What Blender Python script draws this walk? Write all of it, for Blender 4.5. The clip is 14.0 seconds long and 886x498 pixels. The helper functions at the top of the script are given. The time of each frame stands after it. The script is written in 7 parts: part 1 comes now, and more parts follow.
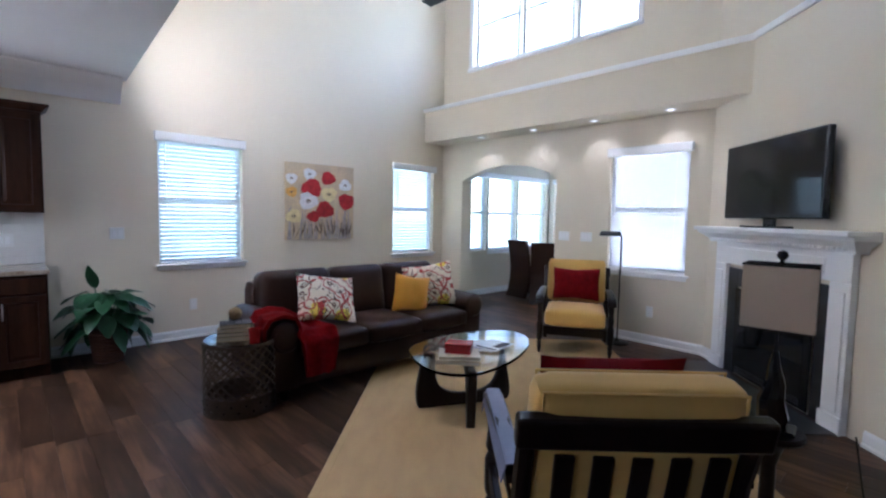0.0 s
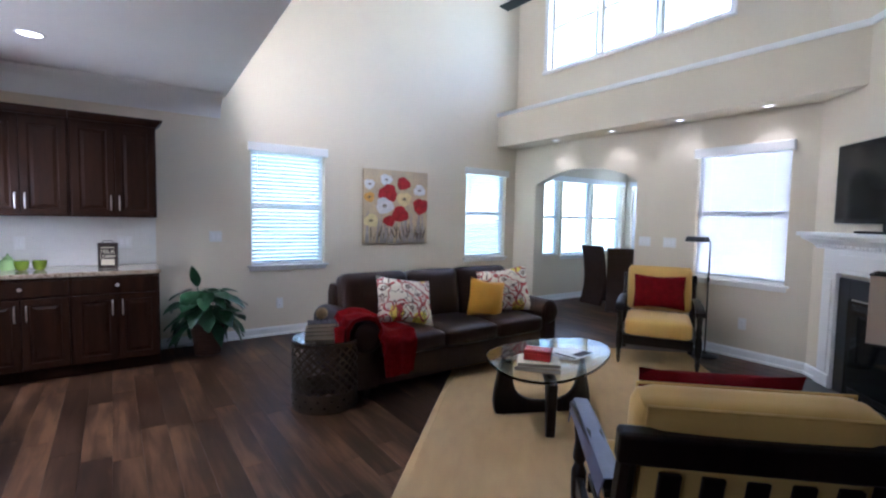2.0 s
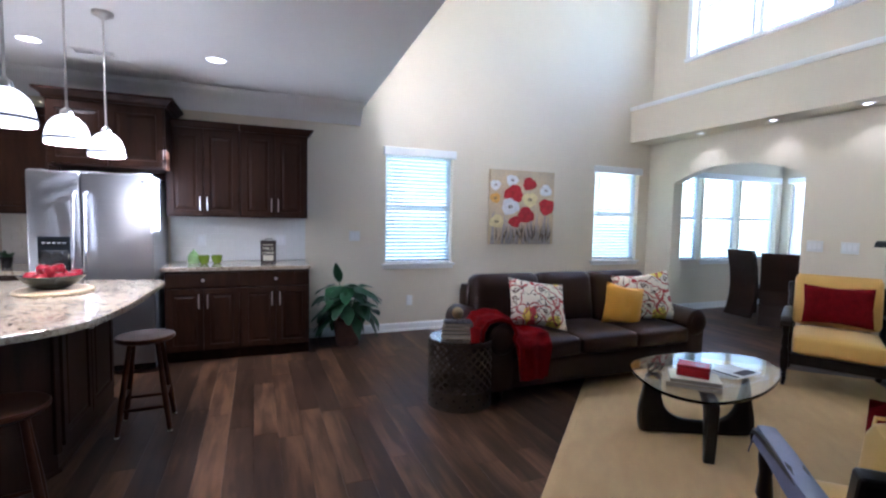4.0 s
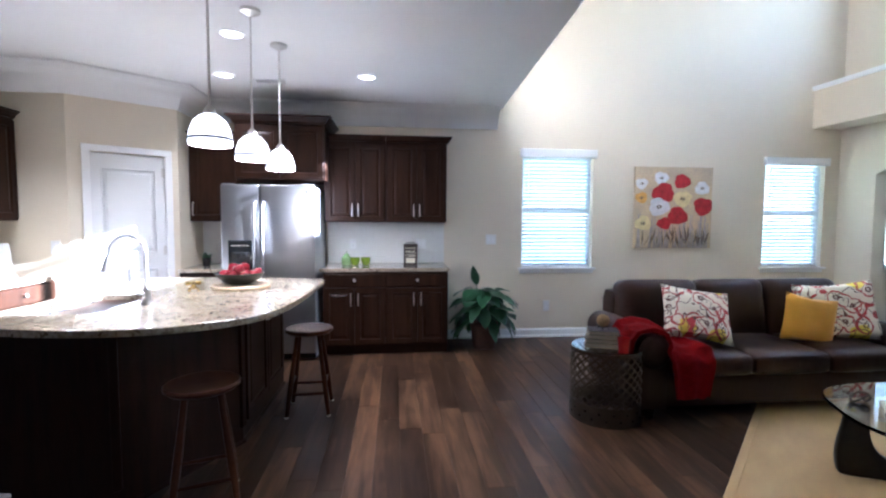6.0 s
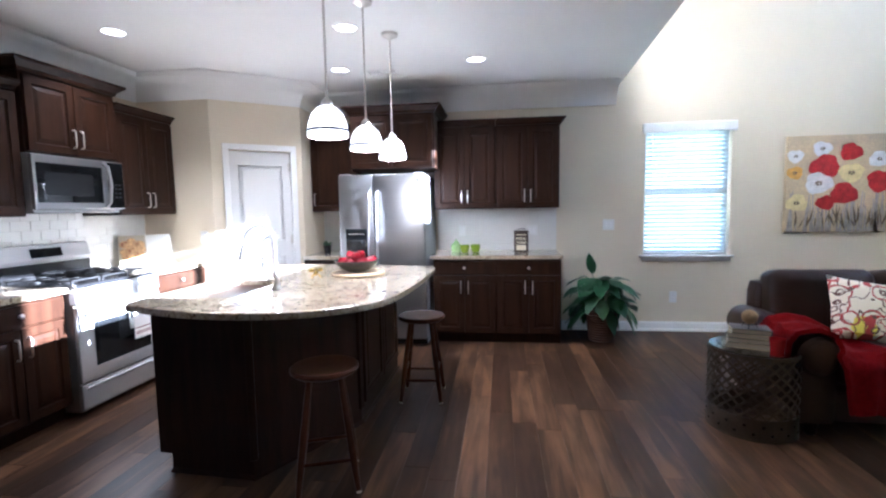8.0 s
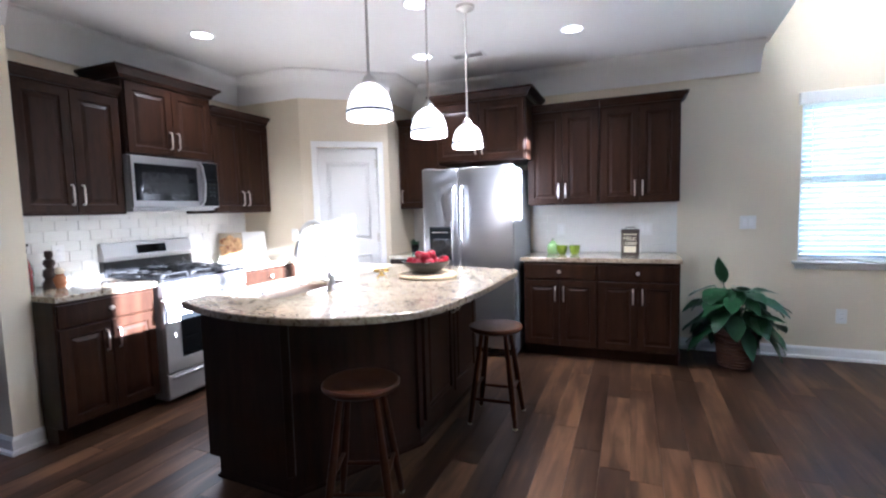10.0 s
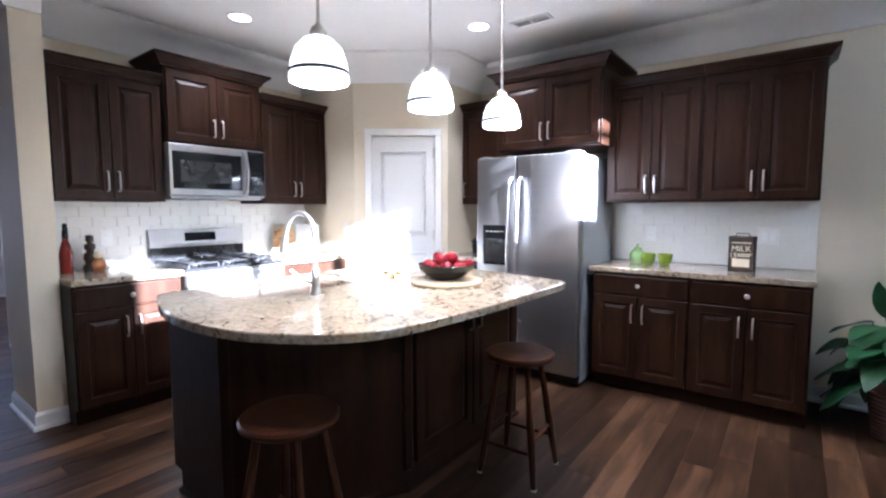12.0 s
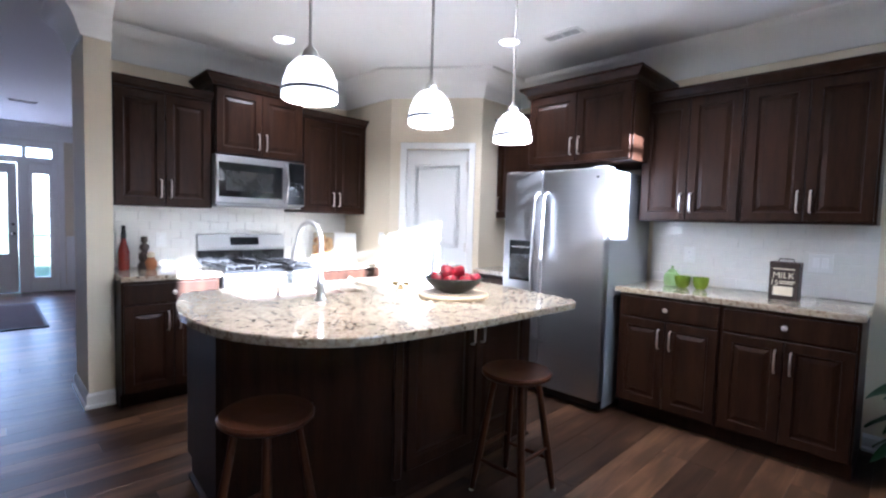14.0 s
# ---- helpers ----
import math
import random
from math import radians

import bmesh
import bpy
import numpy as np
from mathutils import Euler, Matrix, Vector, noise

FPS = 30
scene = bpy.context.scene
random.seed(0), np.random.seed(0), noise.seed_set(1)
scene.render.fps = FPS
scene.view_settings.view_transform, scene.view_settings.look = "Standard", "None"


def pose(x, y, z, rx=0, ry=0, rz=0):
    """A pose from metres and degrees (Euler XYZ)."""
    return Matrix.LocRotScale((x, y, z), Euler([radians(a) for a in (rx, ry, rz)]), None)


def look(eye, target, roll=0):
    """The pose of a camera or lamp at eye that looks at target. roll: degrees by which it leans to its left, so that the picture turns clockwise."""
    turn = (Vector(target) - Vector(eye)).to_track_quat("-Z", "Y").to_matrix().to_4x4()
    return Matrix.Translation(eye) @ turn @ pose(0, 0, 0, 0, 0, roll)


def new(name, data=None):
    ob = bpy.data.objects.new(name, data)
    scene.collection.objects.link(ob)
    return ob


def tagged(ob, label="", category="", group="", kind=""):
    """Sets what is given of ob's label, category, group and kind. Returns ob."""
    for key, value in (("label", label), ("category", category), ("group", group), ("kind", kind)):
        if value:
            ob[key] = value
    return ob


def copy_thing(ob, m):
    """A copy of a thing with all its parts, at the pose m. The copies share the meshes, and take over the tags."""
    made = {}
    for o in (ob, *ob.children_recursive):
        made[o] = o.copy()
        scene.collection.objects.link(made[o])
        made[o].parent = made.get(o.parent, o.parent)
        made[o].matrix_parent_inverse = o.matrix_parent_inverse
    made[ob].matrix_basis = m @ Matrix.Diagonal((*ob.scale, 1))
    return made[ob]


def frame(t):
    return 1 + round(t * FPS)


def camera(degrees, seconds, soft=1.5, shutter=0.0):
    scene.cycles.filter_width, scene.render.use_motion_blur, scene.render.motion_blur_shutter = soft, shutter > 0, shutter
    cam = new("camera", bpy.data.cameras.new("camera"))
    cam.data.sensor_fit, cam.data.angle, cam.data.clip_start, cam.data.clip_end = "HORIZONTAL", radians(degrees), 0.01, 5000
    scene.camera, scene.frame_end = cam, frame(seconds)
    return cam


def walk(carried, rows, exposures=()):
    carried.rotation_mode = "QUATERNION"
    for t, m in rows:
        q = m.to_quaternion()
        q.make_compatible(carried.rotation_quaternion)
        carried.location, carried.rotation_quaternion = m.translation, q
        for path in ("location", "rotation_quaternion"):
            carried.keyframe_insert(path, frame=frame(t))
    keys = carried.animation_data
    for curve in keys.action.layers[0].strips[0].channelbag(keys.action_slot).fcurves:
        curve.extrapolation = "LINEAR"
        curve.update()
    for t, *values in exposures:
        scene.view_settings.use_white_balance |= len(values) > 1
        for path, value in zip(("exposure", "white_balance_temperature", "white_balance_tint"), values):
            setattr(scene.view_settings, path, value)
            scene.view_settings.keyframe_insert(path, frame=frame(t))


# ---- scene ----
cam = camera(87.2, 14.0, soft=2.3)
PATH = [
    (0, (-0.03, 0.129, 1.414), (1.343, 1.576, 1.274), 1.1),
    (0.5, (-0.039, 0.138, 1.411), (1.286, 1.63, 1.272), 1.0),
    (1, (-0.051, 0.152, 1.407), (1.221, 1.689, 1.275), 0.9),
    (1.5, (-0.08, 0.164, 1.416), (1.139, 1.744, 1.287), 1.0),
    (2, (-0.11, 0.181, 1.42), (1.046, 1.808, 1.291), 1.1),
    (4.5, (-0.283, 0.328, 1.42), (0.326, 2.228, 1.29), 1.0),
    (5, (-0.295, 0.334, 1.41), (0.177, 2.274, 1.288), 0.8),
    (5.5, (-0.317, 0.353, 1.41), (0.025, 2.319, 1.286), 0.6),
    (6, (-0.317, 0.372, 1.4), (-0.113, 2.358, 1.278), 0.3),
    (6.5, (-0.313, 0.384, 1.402), (-0.241, 2.379, 1.273), -0.0),
    (7, (-0.327, 0.406, 1.404), (-0.371, 2.401, 1.258), -0.3),
    (7.5, (-0.34, 0.442, 1.409), (-0.491, 2.429, 1.242), -0.7),
    (8, (-0.352, 0.493, 1.397), (-0.604, 2.469, 1.22), -1.0),
    (10.5, (-0.064, 1.182, 1.348), (-0.938, 2.973, 1.184), -1.4),
    (11, (0.012, 1.407, 1.345), (-0.982, 3.135, 1.178), -1.2),
    (11.5, (0.079, 1.613, 1.339), (-1.034, 3.267, 1.171), -0.7),
    (12, (0.132, 1.769, 1.319), (-1.073, 3.356, 1.153), -0.1),
    (12.5, (0.2, 1.863, 1.31), (-1.081, 3.391, 1.157), 0.5),
    (13, (0.288, 1.929, 1.313), (-1.064, 3.397, 1.178), 0.9),
    (13.5, (0.357, 1.979, 1.307), (-1.045, 3.401, 1.189), 1.3),
    (14, (0.392, 1.968, 1.329), (-1.028, 3.372, 1.212), 1.6),
]
walk(cam, [(t, look(eye, target, roll)) for t, eye, target, roll in PATH], [(0.0, 4.42, 4820, 19), (2.0, 4.43, 4820, 19), (5.0, 4.63, 4820, 17), (8.0, 4.88, 4880, 14), (11.0, 4.9, 5000, 15), (14.0, 4.85, 4880, 14)])

# ---- world, sun, lights ----
SUN_UP, SUN_TURN = 20.8, 92.1
world = bpy.data.worlds.new("sky")
scene.world = world
world.use_nodes = True
_n = world.node_tree.nodes
_sky = _n.new("ShaderNodeTexSky")
_sky.sky_type = "NISHITA"
_sky.sun_disc = False
_sky.sun_elevation, _sky.sun_rotation = radians(SUN_UP), radians(SUN_TURN)
_n["Background"].inputs["Strength"].default_value = 0.05
world.node_tree.links.new(_sky.outputs[0], _n["Background"].inputs[0])


def lamp(name, kind, m, energy, color=(1, 1, 1), **more):
    data = bpy.data.lights.new(name, kind)
    data.energy, data.color = energy, color
    for key, value in more.items():
        if key == "size":
            data.shape, data.size = "RECTANGLE", value[0]
            data.size_y = value[1]
        elif key == "angle":
            data.angle = value
        elif key == "cone":
            data.spot_size, data.spot_blend = value
        elif key == "soft":
            data.shadow_soft_size = value
    ob = new(name, data)
    ob.matrix_world = m
    return ob


_d = Vector((-1, 0.036, -0.380)).normalized()
lamp("sun", "SUN", look((12, 3, 8), Vector((12, 3, 8)) + _d), 5.0, (1.0, 0.94, 0.85), angle=radians(0.5))
DAY = (0.80, 0.90, 1.0)
# daylight standing in the window openings
lamp("sky_high_window", "AREA", look((5.75, 3.88, 4.28), (4.75, 3.88, 4.24)), 3.2, DAY, size=(2.6, 1.3))
lamp("sky_window_side", "AREA", look((5.75, 2.40, 1.53), (4.75, 2.40, 1.75)), 0.04, DAY, size=(1.0, 1.5))
lamp("sky_window_back_a", "AREA", look((1.63, 6.25, 1.53), (1.63, 5.25, 1.75)), 0.28, DAY, size=(1.0, 1.5))
lamp("sky_window_back_b", "AREA", look((4.74, 6.25, 1.53), (4.74, 5.25, 1.75)), 0.28, DAY, size=(1.0, 1.5))
lamp("sky_sunroom_back", "AREA", look((7.0, 6.25, 1.5), (7.0, 5.25, 1.7)), 2.0, DAY, size=(2.2, 1.5))
lamp("sky_sunroom_end", "AREA", look((8.85, 4.5, 1.5), (7.85, 4.5, 1.75)), 4.0, DAY, size=(2.0, 1.5))
lamp("sky_front_door", "AREA", look((-9.95, 2.0, 1.5), (-8.95, 2.0, 1.62)), 4.5, (0.95, 0.85, 1.0), size=(1.9, 2.0))
WARM = (1.0, 0.88, 0.74)

# ---- materials ----


def material(name, color, rough=0.5, metal=0.0, vary=0.12, scale=6.0, fine=120.0, bump=0.03, stretch=(1, 1, 1), emit=0.0, coat=0.0, trans=0.0, alpha=1.0, sheen=0.0, source="Object", dark=None, ior=1.45, spec=0.5):
    """A procedural surface: base colour varied at two scales, with fine relief."""
    m = bpy.data.materials.new(name)
    m.use_nodes = True
    t = m.node_tree
    b = t.nodes["Principled BSDF"]
    b.inputs["Roughness"].default_value, b.inputs["Metallic"].default_value = rough, metal
    b.inputs["Coat Weight"].default_value, b.inputs["Transmission Weight"].default_value = coat, trans
    b.inputs["Alpha"].default_value, b.inputs["Sheen Weight"].default_value = alpha, sheen
    b.inputs["IOR"].default_value, b.inputs["Specular IOR Level"].default_value = ior, spec
    co = t.nodes.new("ShaderNodeTexCoord")
    mp = t.nodes.new("ShaderNodeMapping")
    mp.inputs["Scale"].default_value = stretch
    t.links.new(co.outputs[source], mp.inputs["Vector"])
    n1, n2 = t.nodes.new("ShaderNodeTexNoise"), t.nodes.new("ShaderNodeTexNoise")
    for n, s, d in ((n1, scale, 3.0), (n2, fine, 4.0)):
        n.inputs["Scale"].default_value, n.inputs["Detail"].default_value = s, d
        t.links.new(mp.outputs[0], n.inputs["Vector"])
    mixf = t.nodes.new("ShaderNodeMix")
    mixf.data_type = "FLOAT"
    mixf.inputs[0].default_value = 0.4
    t.links.new(n1.outputs["Fac"], mixf.inputs[2])
    t.links.new(n2.outputs["Fac"], mixf.inputs[3])
    ramp = t.nodes.new("ShaderNodeValToRGB")
    low = dark or [c * (1 - vary) for c in color]
    high = [min(1, c * (1 + vary)) for c in color]
    ramp.color_ramp.elements[0].position, ramp.color_ramp.elements[1].position = 0.3, 0.7
    ramp.color_ramp.elements[0].color, ramp.color_ramp.elements[1].color = (*low, 1), (*high, 1)
    t.links.new(mixf.outputs[0], ramp.inputs[0])
    t.links.new(ramp.outputs[0], b.inputs["Base Color"])
    if bump:
        bp = t.nodes.new("ShaderNodeBump")
        bp.inputs["Strength"].default_value, bp.inputs["Distance"].default_value = min(1.0, bump * 6), 0.004
        t.links.new(mixf.outputs[0], bp.inputs["Height"])
        t.links.new(bp.outputs[0], b.inputs["Normal"])
    if emit:
        b.inputs["Emission Color"].default_value = (*color, 1)
        b.inputs["Emission Strength"].default_value = emit
    return m


def floor_wood(name, islands):
    """Hand-scraped walnut-brown boards with a tone of their own each."""
    m = bpy.data.materials.new(name)
    m.use_nodes = True
    t = m.node_tree
    b = t.nodes["Principled BSDF"]
    co, mp = t.nodes.new("ShaderNodeTexCoord"), t.nodes.new("ShaderNodeMapping")
    mp.inputs["Scale"].default_value = (13, 1.0, 1)
    if islands:
        rnd = t.nodes.new("ShaderNodeNewGeometry").outputs["Random Per Island"]
    else:
        rnd = t.nodes.new("ShaderNodeObjectInfo").outputs["Random"]
    off = t.nodes.new("ShaderNodeCombineXYZ")
    mul = t.nodes.new("ShaderNodeMath")
    mul.operation = "MULTIPLY"
    mul.inputs[1].default_value = 57.0
    t.links.new(rnd, mul.inputs[0])
    t.links.new(mul.outputs[0], off.inputs[2])
    t.links.new(mul.outputs[0], off.inputs[1])
    t.links.new(off.outputs[0], mp.inputs["Location"])
    t.links.new(co.outputs["Object"], mp.inputs["Vector"])
    grain, blot = t.nodes.new("ShaderNodeTexNoise"), t.nodes.new("ShaderNodeTexNoise")
    grain.inputs["Scale"].default_value, grain.inputs["Detail"].default_value, grain.inputs["Distortion"].default_value = 1.6, 6, 0.7
    blot.inputs["Scale"].default_value, blot.inputs["Detail"].default_value = 2.2, 3
    t.links.new(mp.outputs[0], grain.inputs["Vector"])
    mp2 = t.nodes.new("ShaderNodeMapping")
    mp2.inputs["Scale"].default_value = (3.4, 0.75, 1)
    t.links.new(off.outputs[0], mp2.inputs["Location"])
    t.links.new(co.outputs["Object"], mp2.inputs["Vector"])
    t.links.new(mp2.outputs[0], blot.inputs["Vector"])
    m1, m2 = t.nodes.new("ShaderNodeMix"), t.nodes.new("ShaderNodeMix")
    m1.inputs[0].default_value, m2.inputs[0].default_value = 0.60, 0.17
    t.links.new(grain.outputs["Fac"], m1.inputs[2])
    t.links.new(blot.outputs["Fac"], m1.inputs[3])
    t.links.new(m1.outputs[0], m2.inputs[2])
    t.links.new(rnd, m2.inputs[3])
    ramp = t.nodes.new("ShaderNodeValToRGB")
    e = ramp.color_ramp.elements
    e[0].position, e[0].color = 0.34, (0.024, 0.0118, 0.0068, 1)
    e[1].position, e[1].color = 0.65, (0.150, 0.077, 0.0390, 1)
    mid = e.new(0.5)
    mid.color = (0.052, 0.0262, 0.0140, 1)
    t.links.new(m2.outputs[0], ramp.inputs[0])
    t.links.new(ramp.outputs[0], b.inputs["Base Color"])
    b.inputs["Roughness"].default_value = 0.38
    b.inputs["Specular IOR Level"].default_value = 0.17
    bp = t.nodes.new("ShaderNodeBump")
    bp.inputs["Strength"].default_value, bp.inputs["Distance"].default_value = 0.35, 0.003
    t.links.new(m1.outputs[0], bp.inputs["Height"])
    t.links.new(bp.outputs[0], b.inputs["Normal"])
    return m


def granite(name):
    """Cream granite with tan, grey and dark flecks."""
    m = bpy.data.materials.new(name)
    m.use_nodes = True
    t = m.node_tree
    b = t.nodes["Principled BSDF"]
    co = t.nodes.new("ShaderNodeTexCoord")
    v, n, w = t.nodes.new("ShaderNodeTexVoronoi"), t.nodes.new("ShaderNodeTexNoise"), t.nodes.new("ShaderNodeTexNoise")
    v.inputs["Scale"].default_value = 75
    n.inputs["Scale"].default_value, n.inputs["Detail"].default_value = 26, 5
    w.inputs["Scale"].default_value, w.inputs["Detail"].default_value = 5, 3
    for k in (v, n, w):
        t.links.new(co.outputs["Object"], k.inputs["Vector"])
    sep = t.nodes.new("ShaderNodeSeparateColor")
    t.links.new(v.outputs["Color"], sep.inputs[0])
    a = t.nodes.new("ShaderNodeMix")
    a.inputs[0].default_value = 0.62
    t.links.new(sep.outputs[0], a.inputs[2])
    t.links.new(n.outputs["Fac"], a.inputs[3])
    c = t.nodes.new("ShaderNodeMix")
    c.inputs[0].default_value = 0.22
    t.links.new(a.outputs[0], c.inputs[2])
    t.links.new(w.outputs["Fac"], c.inputs[3])
    ramp = t.nodes.new("ShaderNodeValToRGB")
    e = ramp.color_ramp.elements
    e[0].position, e[0].color = 0.24, (0.06, 0.045, 0.035, 1)
    e[1].position, e[1].color = 0.70, (0.43, 0.375, 0.295, 1)
    for p, col in ((0.31, (0.13, 0.092, 0.06, 1)), (0.38, (0.26, 0.20, 0.135, 1)), (0.50, (0.345, 0.29, 0.215, 1))):
        e.new(p).color = col
    t.links.new(c.outputs[0], ramp.inputs[0])
    t.links.new(ramp.outputs[0], b.inputs["Base Color"])
    b.inputs["Roughness"].default_value = 0.12
    return m


def ornament(name):
    """Cream cloth printed with dark brown and red scrolls and a few yellow blots."""
    m = bpy.data.materials.new(name)
    m.use_nodes = True
    t = m.node_tree
    b = t.nodes["Principled BSDF"]
    co = t.nodes.new("ShaderNodeTexCoord")
    flat = t.nodes.new("ShaderNodeMapping")
    flat.inputs["Scale"].default_value = (1, 0.15, 1)
    t.links.new(co.outputs["Object"], flat.inputs["Vector"])
    warp = t.nodes.new("ShaderNodeTexNoise")
    warp.inputs["Scale"].default_value = 18
    add = t.nodes.new("ShaderNodeVectorMath")
    add.operation = "MULTIPLY_ADD"
    add.inputs[1].default_value = (0.05, 0.0, 0.05)
    t.links.new(flat.outputs[0], warp.inputs["Vector"])
    t.links.new(warp.outputs["Color"], add.inputs[0])
    t.links.new(flat.outputs[0], add.inputs[2])
    col = None
    inks = (("ring", 3.4, 0.0, 0.24, (0.80, 0.66, 0.10, 1)), ("curl", 9, 0.63, 0.71, (0.46, 0.06, 0.06, 1)), ("ring", 8.5, 0.40, 0.50, (0.42, 0.07, 0.07, 1)), ("curl", 11.5, 0.488, 0.522, (0.15, 0.075, 0.06, 1)), ("ring", 8.5, 0.13, 0.20, (0.14, 0.07, 0.06, 1)))
    for kind, scale, lo, hi, ink in inks:
        if kind == "ring":
            v = t.nodes.new("ShaderNodeTexVoronoi")
            out = v.outputs["Distance"]
        else:
            v = t.nodes.new("ShaderNodeTexNoise")
            v.inputs["Detail"].default_value = 0.5
            out = v.outputs["Fac"]
        v.inputs["Scale"].default_value = scale
        t.links.new(add.outputs[0], v.inputs["Vector"])
        r = t.nodes.new("ShaderNodeValToRGB")
        r.color_ramp.interpolation = "CONSTANT"
        r.color_ramp.elements[0].color = (0, 0, 0, 1)
        r.color_ramp.elements[1].position, r.color_ramp.elements[1].color = lo + 0.001, (1, 1, 1, 1)
        r.color_ramp.elements.new(hi).color = (0, 0, 0, 1)
        t.links.new(out, r.inputs[0])
        mix = t.nodes.new("ShaderNodeMix")
        mix.data_type = "RGBA"
        t.links.new(r.outputs[0], mix.inputs[0])
        if col is None:
            mix.inputs[6].default_value = (0.82, 0.76, 0.63, 1)
        else:
            t.links.new(col, mix.inputs[6])
        mix.inputs[7].default_value = ink
        col = mix.outputs[2]
    t.links.new(col, b.inputs["Base Color"])
    b.inputs["Roughness"].default_value = 0.9
    return m


def pane_glass(name):
    """Thin flat window glass: clear, with a faint mirror sheen."""
    m = bpy.data.materials.new(name)
    m.use_nodes = True
    t = m.node_tree
    clear, gloss = t.nodes.new("ShaderNodeBsdfTransparent"), t.nodes.new("ShaderNodeBsdfGlossy")
    clear.inputs["Color"].default_value = (0.96, 0.98, 0.97, 1)
    gloss.inputs["Roughness"].default_value = 0.0
    mix = t.nodes.new("ShaderNodeMixShader")
    mix.inputs[0].default_value = 0.06
    t.links.new(clear.outputs[0], mix.inputs[1])
    t.links.new(gloss.outputs[0], mix.inputs[2])
    t.links.new(mix.outputs[0], t.nodes["Material Output"].inputs["Surface"])
    return m


def dense_slat(name):
    """White slats that let a little light soak through."""
    m = bpy.data.materials.new(name)
    m.use_nodes = True
    t = m.node_tree
    b = t.nodes["Principled BSDF"]
    b.inputs["Base Color"].default_value, b.inputs["Roughness"].default_value = (0.58, 0.60, 0.63, 1), 0.6
    soak = t.nodes.new("ShaderNodeBsdfTranslucent")
    soak.inputs["Color"].default_value = (0.80, 0.86, 0.95, 1)
    mix = t.nodes.new("ShaderNodeMixShader")
    mix.inputs[0].default_value = 0.011
    t.links.new(b.outputs[0], mix.inputs[1])
    t.links.new(soak.outputs[0], mix.inputs[2])
    t.links.new(mix.outputs[0], t.nodes["Material Output"].inputs["Surface"])
    return m


M_PANE = pane_glass("window_glass")
M_WALL = material("wall_paint", (0.71, 0.635, 0.50), 0.75, vary=0.025, scale=1.5, fine=220, bump=0.015)
M_CEIL = material("ceiling_paint", (0.87, 0.87, 0.865), 0.9, vary=0.02, scale=2, fine=300, bump=0.02)
M_TRIM = material("white_trim_paint", (0.84, 0.84, 0.835), 0.4, vary=0.02, scale=3, fine=90, bump=0.008)
M_WHITE = material("white_plastic", (0.78, 0.78, 0.76), 0.35, vary=0.02, bump=0)
M_BLIND = material("white_blind_slat", (0.90, 0.92, 0.94), 0.7, vary=0.02, scale=4, bump=0.01, trans=0.40)
M_BLIND_SUN = dense_slat("dense_blind_slat")
M_FLOOR, M_FLOOR_REST = floor_wood("walnut_boards", False), floor_wood("walnut_boards_far", True)
M_JOINT = material("floor_joint", (0.02, 0.012, 0.008), 0.8, bump=0)
M_CAB = material("espresso_wood", (0.0225, 0.0090, 0.0045), 0.40, vary=0.5, scale=1.2, fine=9, stretch=(14, 14, 1.2), bump=0.02, spec=0.20)
M_GRANITE = granite("cream_granite")
M_TILE = material("white_glazed_tile", (0.76, 0.75, 0.71), 0.12, vary=0.03, scale=8, fine=40, bump=0.01, coat=0.3)
M_GROUT = material("tile_grout", (0.72, 0.71, 0.67), 0.9, vary=0.05, bump=0.02)
M_STEEL = material("brushed_steel", (0.34, 0.34, 0.35), 0.34, 0.93, vary=0.05, scale=2, fine=60, stretch=(0.6, 0.6, 60), bump=0.01)
M_STEELSIDE = material("grey_painted_steel", (0.34, 0.35, 0.37), 0.45, 0.25, vary=0.04, bump=0.01)
M_RANGESTEEL = material("satin_range_steel", (0.52, 0.52, 0.52), 0.45, 0.55, vary=0.05, scale=2, fine=60, stretch=(0.6, 0.6, 60), bump=0.01)
M_NICKEL = material("satin_nickel", (0.66, 0.64, 0.61), 0.33, 1.0, vary=0.04, bump=0)
M_BLACK = material("black_enamel", (0.012, 0.012, 0.013), 0.25, vary=0.3, bump=0)
M_BLACKGLASS = material("black_glass", (0.008, 0.009, 0.010), 0.05, vary=0.1, bump=0)
M_IRON = material("black_iron", (0.02, 0.02, 0.021), 0.5, 0.4, vary=0.3, bump=0.02)
M_LEATHER = material("brown_leather", (0.030, 0.0140, 0.0092), 0.38, vary=0.25, scale=5, fine=160, bump=0.06, spec=0.26)
M_DARKWOOD = material("dark_turned_wood", (0.010, 0.0058, 0.0045), 0.32, vary=0.4, scale=2, fine=12, stretch=(6, 6, 1), bump=0.02, spec=0.3)
M_STOOL = material("reddish_stool_wood", (0.058, 0.0205, 0.0090), 0.34, vary=0.4, scale=2, fine=14, stretch=(8, 8, 1.5), bump=0.02, spec=0.18)
M_YELLOW = material("pale_gold_cushion", (0.68, 0.43, 0.105), 0.85, vary=0.07, scale=5, fine=300, bump=0.05, sheen=0.3)
M_GOLD = material("golden_pillow", (0.72, 0.36, 0.018), 0.75, vary=0.12, scale=7, fine=250, bump=0.05, sheen=0.3)
M_RED = material("red_plush", (0.15, 0.003, 0.005), 0.9, vary=0.3, scale=18, fine=200, bump=0.12, spec=0.15)
M_REDGLOSS = material("red_lacquer", (0.30, 0.012, 0.015), 0.25, vary=0.1, bump=0)
M_PRINT = ornament("printed_cloth")
